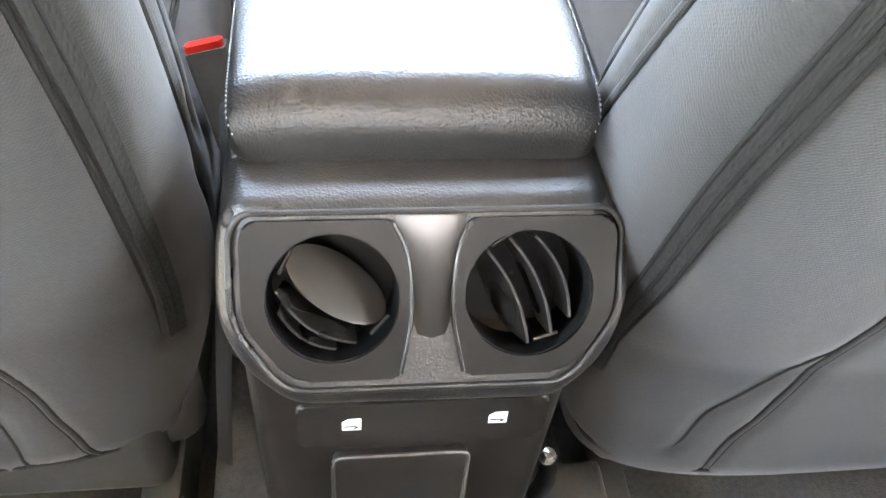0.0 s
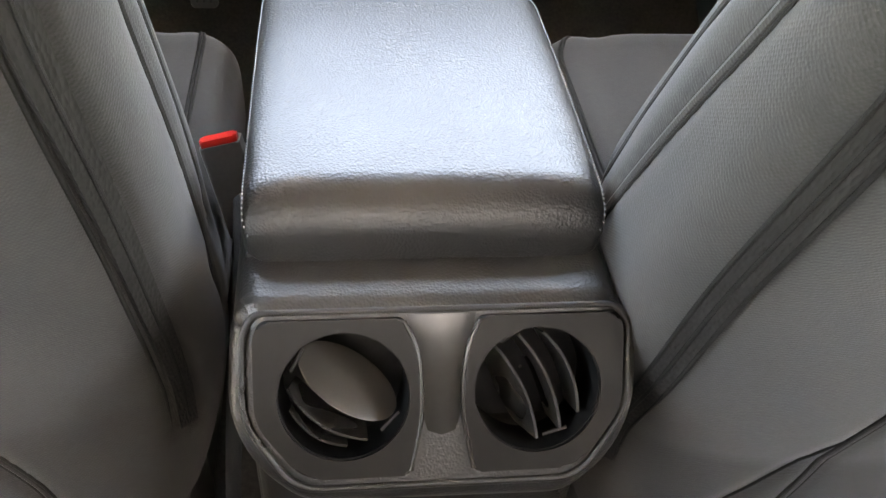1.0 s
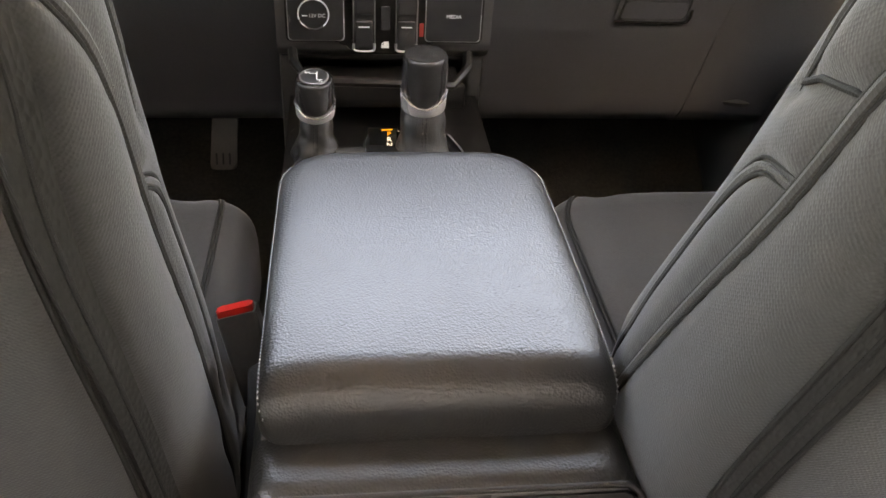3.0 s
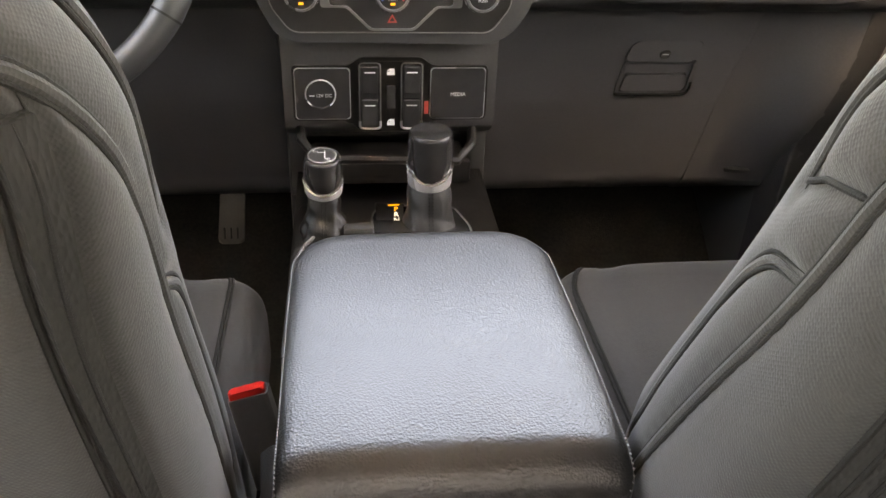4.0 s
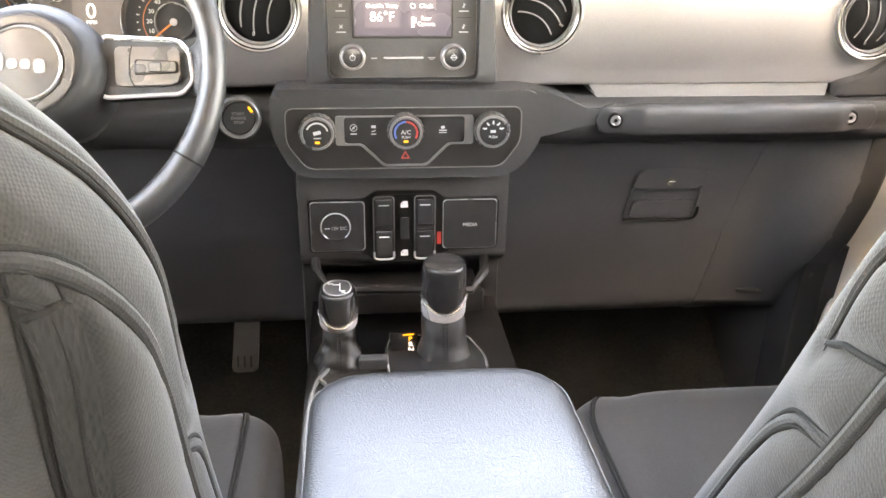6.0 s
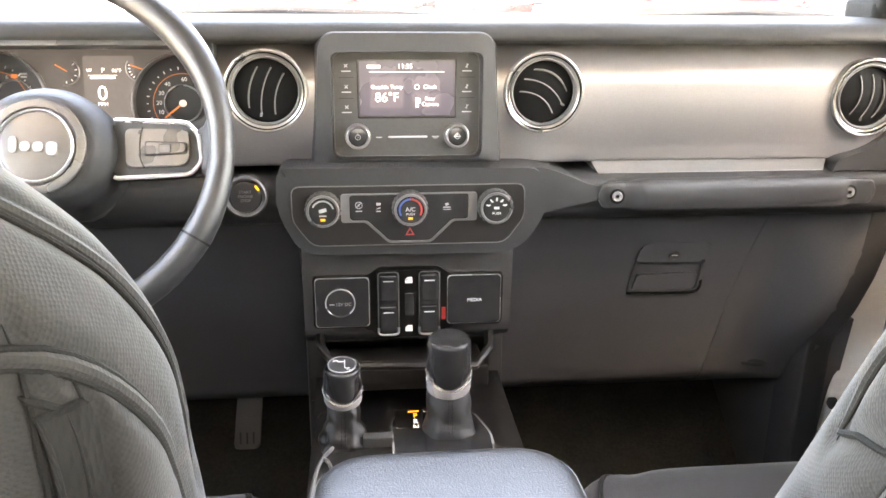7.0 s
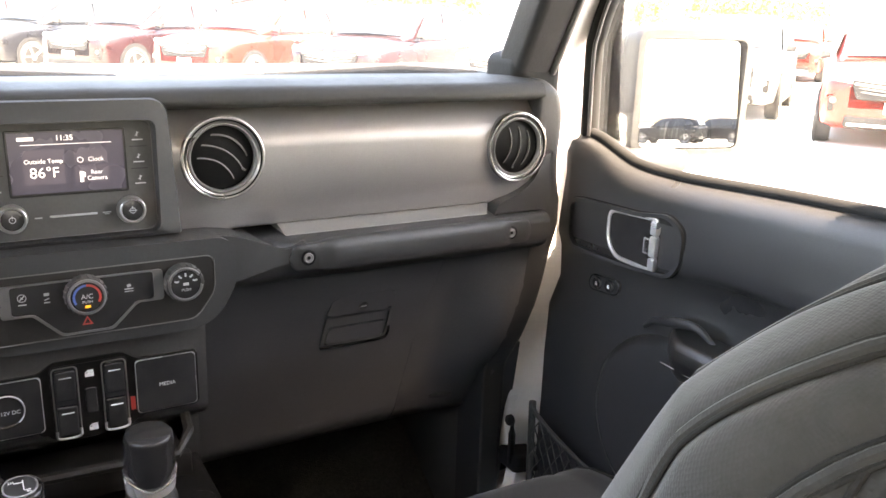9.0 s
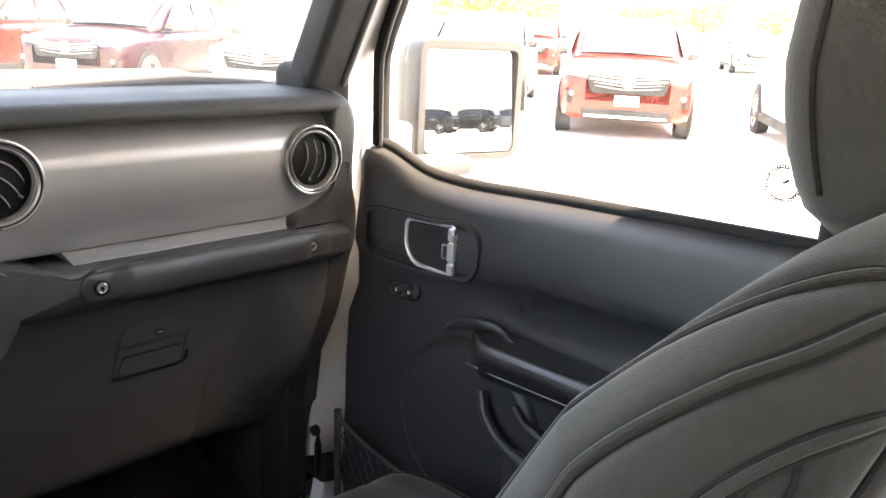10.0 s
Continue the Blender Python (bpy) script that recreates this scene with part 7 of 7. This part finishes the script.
    for k_ in range(-14, 30):
        for d_ in (1, -1):
            ps = []
            for j in range(9):
                y = 0.025 - 0.022 * k_ - d_ * 0.012 * j
                z = nz(y) - 0.020 * j
                if -0.60 < y < 0.030 and z > 0.13:
                    ps.append((s * (0.655 + 0.001 * d_), y, z))
            if len(ps) > 1:
                tube(bm, ps, 0.0011, 4)
    part("net", bm, NETTING, net, "wide-meshed black net")
    return d


door("door_1", 1)
door("door_2", -1)
# check strap at the passenger's jamb
cs = thing("check_strap", "black door check strap fixed to the white jamb", "strap")
bm = B()
tube(bm, smooth_path([(0.652, 0.070, 0.285), (0.651, 0.068, 0.262), (0.648, 0.064, 0.240), (0.645, 0.060, 0.222)], 6), [0.006, 0.007, 0.008, 0.010] + [0.012] * 15, 8, flat=0.5)
part("strap", bm, RUBBER, cs)
bm = B()
lathe(bm, [(0.009, 0), (0.009, 0.008), (0.005, 0.011), (0.001, 0.011)], inward(0.655, 0.076, 0.292), 18)
part("pin", bm, RUBBER, cs)
bm = B()
box(bm, 0.640, 0.700, 0.040, 0.100, 0.205, 0.236, 0.010, 3, Matrix.Translation((0.67, 0, 0.22)) @ Matrix.Rotation(radians(10), 4, "Y") @ Matrix.Translation((-0.67, 0, -0.22)))
part("sleeve", bm, RUBBER, cs, "black rubber sleeve round the strap")
bm = B()
box(bm, 0.650, 0.705, 0.056, 0.085, 0.150, 0.208, 0.004, 3, Matrix.Translation((0.67, 0, 0.18)) @ Matrix.Rotation(radians(12), 4, "Y") @ Matrix.Translation((-0.67, 0, -0.18)))
part("bracket", bm, WHITE, cs, "white painted bracket under the sleeve")
# belt webbing and slider at the passenger's rear pillar
sbt = thing("seat_belt", "dark seat belt running down the rear door pillar", "seat belt")
bm = B()
tube(bm, [(0.685, -0.725, 1.15), (0.680, -0.73, 0.80), (0.675, -0.74, 0.3)], 0.022, 8, flat=0.06)
part("webbing", bm, PIPING, sbt)
bm = B()
box(bm, 0.672, 0.692, -0.755, -0.700, 0.79, 0.83, 0.008, 3)
part("guide", bm, BLACK, sbt)

# sticker inside the side window
stk = thing("window_sticker", "round white printed sticker inside the side window", "sticker")
fstk = inward(0.7205, -0.596, 0.815)
bm = B()
tube(bm, [fstk @ Vector((0.0126 * math.cos(a), 0.0126 * math.sin(a), 0.0003)) for a in np.linspace(0, 2 * math.pi, 40, endpoint=False)], 0.0007, 6, True)
marks(bm, [(0.0178 * math.cos(radians(a)), 0.0178 * math.sin(radians(a)), 0.0052, 0.0024, a) for a in range(0, 360, 9) if a % 72], fstk)
marks(bm, [(-0.001, 0.001, 0.022, 0.0016, 35), (0.001, -0.002, 0.014, 0.0014, 20), (0.003, 0.002, 0.008, 0.0024, 35), (-0.004, -0.004, 0.006, 0.0009, 60)], fstk)
part("print", bm, DEEP, stk, smooth=False)
bm = B()
f2 = inward(0.7205, -0.573, 0.770)
marks(bm, [(0.0, 0.0, 0.030, 0.0020, 0), (-0.03, -0.004, 0.006, 0.0030, 0), (-0.05, 0.004, 0.003, 0.0060, 0), (0.024, -0.010, 0.014, 0.0020, 0)], f2)
part("small_print", bm, GREYPRINT, stk, smooth=False)

# ---- door mirrors ----
mir = thing("door_mirror", "square door mirror in a pale grey housing on the passenger door", "mirror")
um = Vector((0.96, -0.28, 0)).normalized()
nm_ = Vector((-0.28, -0.96, 0)).normalized()
fm = Matrix.Translation((0.973, 0.063, 0.822)) @ Matrix((um, Vector((0, 0, 1)), nm_)).transposed().to_4x4()
HOUS = material("weathered grey plastic", (0.013, 0.0125, 0.012), 0.62, grain=0.4, size=400, spots=0.15)
o = rounded([(-0.108, -0.103), (0.108, -0.103), (0.108, 0.108), (-0.108, 0.108)], 0.028, 6)
i_ = rounded([(-0.092, -0.088), (0.092, -0.088), (0.092, 0.090), (-0.092, 0.090)], 0.014, 6)
bm = B()
rings = []
for poly, z_, sc in ((o, -0.105, 0.72), (o, -0.085, 0.92), (o, -0.03, 1.0), (o, 0.004, 1.0), (o, 0.012, 0.97), (i_, 0.012, 1.01), (i_, -0.014, 1.0)):
    rings.append([fm @ Vector((x * sc, y * sc, z_)) for x, y in poly])
loft(bm, rings)
part("housing", bm, HOUS, mir, angle=50)
bm = B()
prism(bm, [(x * 0.985, y * 0.985) for x, y in i_], 0.0040, 0.0060, fm @ Matrix.Rotation(radians(-3.6), 4, "X"))
part("glass", bm, MIRRORG, mir, "mirror glass", smooth=False)
bm = B()
box(bm, 0.76, 0.95, 0.02, 0.12, 0.700, 0.735, 0.012, 3)
part("arm", bm, HOUS, mir)

# ---- outside ----
bm = B()
bm.faces.new([bm.verts.new((x, y, GROUND)) for x, y in ((-900, -900), (900, -900), (900, 900), (-900, 900))])
structure("ground", bm, CONCRETE, "pale sunlit concrete of a car park")


def car_ring(x, w, zs, zb, zt):
    """A cross-section of a car's lower body at the length x: half width, sill, shoulder and top."""
    half = ((0.0, zs), (0.80 * w, zs), (0.955 * w, zs + 0.05), (0.985 * w, zs + 0.16), (w, zs + 0.34), (0.985 * w, zb - 0.20), (0.99 * w, zb - 0.10), (0.955 * w, zb - 0.03), (0.90 * w, zb), (0.74 * w, zb + 0.45 * (zt - zb)), (0.45 * w, zb + 0.85 * (zt - zb)))
    return [(x, y, z) for y, z in half] + [(x, 0.0, zt)] + [(x, -y, z) for y, z in half[:0:-1]]


def cabin_ring(x, wb, wr, zb, zr):
    """A cross-section of a car's cabin: half widths at the belt and at the roof, and their heights."""
    half = ((wb, zb), (wb * 0.985, zb + 0.25 * (zr - zb)), (wb + (wr - wb) * 0.62, zb + 0.66 * (zr - zb)), (wr * 1.02, zb + 0.88 * (zr - zb)), (wr * 0.90, zb + 0.97 * (zr - zb)), (wr * 0.55, zr + 0.010))
    return [(x, y, z) for y, z in half] + [(x, 0.0, zr + 0.018)] + [(x, -y, z) for y, z in half[::-1]]


def slab(bm, corners, out):
    """A thin pane through four or more corners, given thickness along out."""
    loft(bm, [[Vector(c) for c in corners], [Vector(c) + Vector(out) for c in corners]])
    return bm


CARGLASS = material("dark car window", (0.022, 0.026, 0.030), 0.08, spots=0.1, spec=0.35)
TYRE = material("tyre rubber", (0.016, 0.016, 0.016), 0.85, spots=0.2)


def suv(name, mat, label, m, group="parked cars"):
    t = thing(name, label, "car", group)
    bm = B()
    loft(bm, [car_ring(*q_) for q_ in ((2.19, 0.56, 0.44, 0.72, 0.74), (2.165, 0.72, 0.34, 0.80, 0.83), (2.09, 0.82, 0.28, 0.86, 0.90), (1.96, 0.875, 0.25, 0.91, 0.955), (1.70, 0.905, 0.24, 0.95, 1.00), (1.30, 0.915, 0.23, 0.975, 1.045),
                                        (0.95, 0.92, 0.22, 1.00, 1.08), (0.40, 0.92, 0.22, 1.02, 1.08), (-0.5, 0.92, 0.22, 1.035, 1.08), (-1.3, 0.92, 0.23, 1.055, 1.09), (-1.8, 0.905, 0.26, 1.06, 1.09), (-2.04, 0.865, 0.31, 1.03, 1.05), (-2.15, 0.74, 0.44, 0.92, 0.94))])
    part("body", bm, mat, t, angle=50)
    bm = B()
    loft(bm, [cabin_ring(*q_) for q_ in ((1.02, 0.74, 0.66, 1.02, 1.065), (0.80, 0.79, 0.68, 1.02, 1.20), (0.52, 0.815, 0.69, 1.02, 1.375), (0.26, 0.825, 0.685, 1.03, 1.515), (0.05, 0.825, 0.675, 1.03, 1.575), (-0.35, 0.825, 0.67, 1.035, 1.62), (-0.9, 0.825, 0.665, 1.04, 1.625), (-1.4, 0.815, 0.655, 1.05, 1.60), (-1.72, 0.79, 0.64, 1.05, 1.55), (-1.92, 0.76, 0.62, 1.05, 1.38), (-2.06, 0.72, 0.60, 1.03, 1.10))])
    part("cabin", bm, mat, t, angle=50)
    bm = B()
    slab(bm, [(1.00, 0.0, 1.105), (0.98, 0.40, 1.09), (0.95, 0.66, 1.075), (0.30, 0.60, 1.495), (0.24, 0.36, 1.53), (0.22, 0.0, 1.545), (0.24, -0.36, 1.53), (0.30, -0.60, 1.495), (0.95, -0.66, 1.075), (0.98, -0.40, 1.09)], (0.022, 0, 0.030))
    part("windscreen", bm, CARGLASS, t, "sloping windscreen", smooth=False)
    bm = B()
    slab(bm, [(-2.045, 0.58, 1.14), (-1.86, 0.52, 1.44), (-1.86, -0.52, 1.44), (-2.045, -0.58, 1.14)], (-0.03, 0, 0.018))
    part("rear_window", bm, CARGLASS, t, smooth=False)
    for s in (-1, 1):
        for corners in (((0.74, 1.07), (0.28, 1.41), (0.10, 1.485), (-0.38, 1.50), (-0.36, 1.08)), ((-0.44, 1.085), (-0.46, 1.50), (-1.10, 1.485), (-1.24, 1.30), (-1.22, 1.10)), ((-1.30, 1.11), (-1.30, 1.28), (-1.20, 1.47), (-1.55, 1.43), (-1.74, 1.20))):
            bm = B()
            slab(bm, [(x, s * (0.832 - 0.125 * ((z - 1.04) / 0.50) ** 1.25 - 0.012 * max(0, -0.9 - x)), z) for x, z in corners], (0, s * 0.012, 0.003))
            part("side_window", bm, CARGLASS, t, "dark side window", smooth=False)
        bm = B()
        tube(bm, smooth_path([(0.02, s * 0.63, 1.60), (-0.4, s * 0.64, 1.655), (-1.0, s * 0.635, 1.66), (-1.6, s * 0.61, 1.60)], 5), 0.016, 6)
        part("roof_rail", bm, GLOSSY, t, "black roof rail")
        bm = B()
        loft(bm, [[(x, s * y, z) for y, z in rounded([(0.86, 1.06 + k), (1.02 - k, 1.05 + k), (1.03 - k, 1.17 - k), (0.90, 1.19 - k)], 0.03, 3)] for x, k in ((0.80, 0.03), (0.77, 0.0), (0.68, 0.0), (0.65, 0.03))])
        part("mirror", bm, GLOSSY, t, "black door mirror")
        bm = B()
        box(bm, -1.7, 1.7, s * 0.905 - 0.03, s * 0.905 + 0.03, 0.22, 0.36, 0.02)
        part("side_skirt", bm, RUBBER, t)
        for x in (0.10, -0.85):
            bm = B()
            box(bm, x - 0.11, x + 0.11, s * 0.93 - 0.012, s * 0.93 + 0.012, 0.90, 0.925, 0.006)
            part("door_handle", bm, CHROME, t)
        bm = B()
        rings = []
        for y_, z_, d_ in ((s * 0.42, 0.84, 0.0), (s * 0.60, 0.855, -0.02), (s * 0.78, 0.87, -0.10), (s * 0.865, 0.875, -0.24)):
            rings.append([(2.185 + d_, y_, z_ - 0.035), (2.205 + d_, y_, z_), (2.165 + d_, y_, z_ + 0.045), (2.05 + d_, y_, z_ + 0.02)])
        loft(bm, rings)
        part("headlamp", bm, LAMP, t, "clear headlamp")
        bm = B()
        box(bm, 2.00, 2.160, s * 0.74 - 0.055, s * 0.74 + 0.055, 0.46, 0.66, 0.03, 2)
        fg_ = part("fog_lamp_pocket", bm, RUBBER, t)
        bm = B()
        lathe(bm, [(0.036, 0), (0.036, 0.015), (0.001, 0.02)], Matrix.Translation((2.158, s * 0.735, 0.60)) @ Matrix.Rotation(math.pi / 2, 4, "Y"), 14)
        part("fog_lamp", bm, STRIP, fg_)
        for x in (1.38, -1.32):
            bm = B()
            lathe(bm, [(0.40, -0.02), (0.40, 0.010), (0.345, 0.014), (0.001, 0.014)], Matrix.Translation((x, s * 0.912, 0.36)) @ Matrix.Rotation(-s * math.pi / 2, 4, "X"), 28)
            part("wheel_arch", bm, RUBBER, t)
            bm = B()
            lathe(bm, [(0.22, -0.10), (0.33, -0.11), (0.345, -0.06), (0.345, 0.06), (0.33, 0.10), (0.25, 0.105), (0.24, 0.06)], Matrix.Translation((x, s * 0.842, 0.345)) @ Matrix.Rotation(-s * math.pi / 2, 4, "X"), 28, True)
            wh = part("wheel", bm, TYRE, t, "black tyre")
            bm = B()
            mm = Matrix.Translation((x, s * 0.842, 0.345)) @ Matrix.Rotation(-s * math.pi / 2, 4, "X")
            lathe(bm, [(0.245, 0.02), (0.245, 0.095), (0.225, 0.090), (0.215, 0.02)], mm, 28, True)
            for i in range(5):
                rr_ = mm @ Matrix.Rotation(2 * math.pi * i / 5, 4, "Z")
                box(bm, 0.02, 0.235, -0.035, 0.035, 0.045, 0.085, 0.008, 1, rr_)
            lathe(bm, [(0.06, 0.03), (0.06, 0.095), (0.001, 0.1)], mm, 14)
            part("rim", bm, SILVER, wh, "silver spoked rim")
    bm = B()
    prism(bm, rounded([(-0.48, 0.62), (0.48, 0.62), (0.56, 0.86), (-0.56, 0.86)], 0.05, 3), 2.12, 2.205, Matrix(((0, 0, 1), (1, 0, 0), (0, 1, 0))).to_4x4(), 0.01, 1)
    gr = part("grille", bm, RUBBER, t, "black grille")
    for i in range(4):
        bm = B()
        hw = 0.46 + 0.025 * i
        tube(bm, smooth_path([(2.195, -hw, 0.70 + 0.045 * i + 0.02), (2.215, 0, 0.70 + 0.045 * i - 0.015), (2.195, hw, 0.70 + 0.045 * i + 0.02)], 6), 0.010 if i != 2 else 0.020, 6)
        part("bar", bm, STRIP, gr)
    bm = B()
    lathe(bm, [(0.085, 0), (0.085, 0.02), (0.06, 0.025), (0.001, 0.02)], Matrix.Translation((2.205, 0, 0.785)) @ Matrix.Rotation(math.pi / 2, 4, "Y"), 20)
    part("badge", bm, SATIN, gr, "round bright badge")
    bm = B()
    box(bm, 2.06, 2.196, -0.60, 0.60, 0.27, 0.44, 0.05, 2)
    bp = part("lower_bumper", bm, RUBBER, t)
    bm = B()
    box(bm, 2.17, 2.215, -0.55, 0.55, 0.30, 0.335, 0.012, 2)
    part("skid_bar", bm, RING, bp)
    bm = B()
    box(bm, 2.195, 2.212, -0.16, 0.16, 0.47, 0.60, 0.006, 1)
    part("plate", bm, PRINT, t, "blank white plate")
    t.matrix_basis = m
    return t


HEAD = -146.5


def parked(x, y, turn=HEAD):
    return pose(x, y, GROUND, 0, 0, turn)


cars = {}
for key, nm, mt, lb, m in (
        ("wine", "suv", PAINT_WINE, "dark burgundy SUV parked in a row on concrete", parked(7.2, 13.2)),
        ("red", "suv", PAINT_RED, "bright red SUV parked facing the jeep", parked(11.6, 6.2)),
        ("white", "suv", PAINT_WHITE, "white SUV parked on pale concrete", parked(12.2, 3.0)),
        ("black", "suv", PAINT_BLACK, "black SUV parked in a row on concrete", parked(2.3, 20.6)),
        ("silver", "suv", PAINT_SILVER, "silver SUV parked behind the red one", parked(12.2, 9.6))):
    cars[key] = suv(nm, mt, lb, m)
for key, x, y in (("white", 8.9, 10.7), ("red", 5.5, 15.7), ("wine", 3.9, 18.1), ("wine", 0.7, 23.1), ("black", -0.9, 25.5), ("white", -2.5, 28.0), ("black", -4.1, 30.4),
                  ("red", 18.5, 14.5), ("red", 21.5, 15.5), ("white", 24, 13.5), ("white", 22.0, 5.5), ("silver", 30.0, 18.0), ("white", 33.0, 13.5), ("black", 36.0, 12.0), ("silver", 39.0, 10.5), ("white", 42.0, 9.0), ("red", 14.0, 17.5),
                  ("black", 13.0, -52.0), ("black", 16.5, -54.0), ("silver", 20.0, -56.0), ("black", 23.5, -58.0)):
    copy_thing(cars[key], parked(x, y))
copy_thing(cars["white"], parked(3.27, -2.40, 90))

# light pole on a concrete foot
lp = thing("light_pole", "white light pole on a round concrete foot", "light pole", at=(0, 0, 0))
bm = B()
lathe(bm, [(0.30, 0), (0.30, 0.9), (0.26, 0.95), (0.001, 0.95)], Matrix.Translation((15.0, 9.4, GROUND)), 24)
part("foot", bm, POLE, lp)
bm = B()
lathe(bm, [(0.10, 0.9), (0.07, 9.0), (0.001, 9.0)], Matrix.Translation((15.0, 9.4, GROUND)), 16)
part("pole", bm, POLE, lp)
# brown sign boards behind the row
for x, y, w_, z0, z1 in ((5.7, 40.0, 3.6, 0.4, 5.4), (13.7, 40.0, 2.8, 0.4, 4.6)):
    sg = thing("sign_board", "large brown sign board standing behind the parked cars", "sign", "sign boards")
    bm = B()
    box(bm, x - w_ / 2, x + w_ / 2, y, y + 0.3, GROUND + z0 + 0.6, GROUND + z1, 0.05)
    part("board", bm, SIGN, sg)
    for dx in (-0.35, 0.35):
        bm = B()
        box(bm, x + dx * w_ - 0.1, x + dx * w_ + 0.1, y + 0.05, y + 0.25, GROUND, GROUND + z0 + 0.7, 0.02)
        part("post", bm, POLE, sg)


def tree(m, seed):
    rng = random.Random(seed)
    t = thing("tree", "dry yellow-green tree at the far edge of the car park", "tree", "far trees")
    bm = B()
    tube(bm, [(0, 0, 0), (0.05, 0.02, 1.0), (-0.05, 0.05, 2.2)], [0.16, 0.12, 0.06], 8)
    for i in range(5):
        a = i * 1.3
        tube(bm, [(0, 0, 1.1 + 0.2 * i), (0.5 * math.cos(a), 0.5 * math.sin(a), 1.7 + 0.2 * i), (1.1 * math.cos(a), 1.1 * math.sin(a), 2.2 + 0.15 * i)], [0.07, 0.05, 0.02], 6)
    part("trunk", bm, BARK, t)
    vs, fs_ = [], []
    for i in range(1100):
        a, u = rng.uniform(0, 2 * math.pi), rng.uniform(-1, 1)
        rr_ = rng.uniform(0.45, 1.0) * (1 + 0.22 * math.sin(3 * a + seed) + 0.15 * math.sin(5 * u + a))
        c = Vector((2.3 * rr_ * math.cos(a) * math.sqrt(1 - u * u), 2.3 * rr_ * math.sin(a) * math.sqrt(1 - u * u), 2.5 + 1.45 * rr_ * u))
        p, q_ = Vector((rng.gauss(0, 1), rng.gauss(0, 1), rng.gauss(0, 1))).normalized(), Vector((rng.gauss(0, 1), rng.gauss(0, 1), rng.gauss(0, 1))).normalized()
        h = rng.uniform(0.10, 0.20)
        k_ = len(vs)
        vs += [c - p * h, c + q_ * h * 0.7, c + p * h, c - q_ * h * 0.7]
        fs_.append((k_, k_ + 1, k_ + 2, k_ + 3))
    me = bpy.data.meshes.new("crown")
    me.from_pydata([tuple(v) for v in vs], [], fs_)
    me.materials.append(LEAF)
    cr = new("crown", me)
    cr.parent = t
    t.matrix_basis = m
    return t


kinds = [tree(pose(39.5, 52.0, GROUND), 1), tree(pose(44.5, 46.5, GROUND), 2), tree(pose(60.0, 44.0, GROUND, 0, 0, 70), 3)]
rng = random.Random(7)
for i, (x, y, sc) in enumerate(((22, 43, 1.1), (25.5, 44, 1.0), (29, 46, 1.15), (34, 55, 1.1), (48, 42.5, 1.2), (51.5, 40, 1.0), (55, 47, 1.2), (57, 33, 0.9), (62, 30, 1.0), (66, 26, 0.9), (70, 38, 1.0), (73, 21, 0.9), (30, 58, 1.2))):
    copy_thing(kinds[i % 3], pose(x, y, GROUND, 0, 0, 50 * i) @ Matrix.Scale(sc, 4))
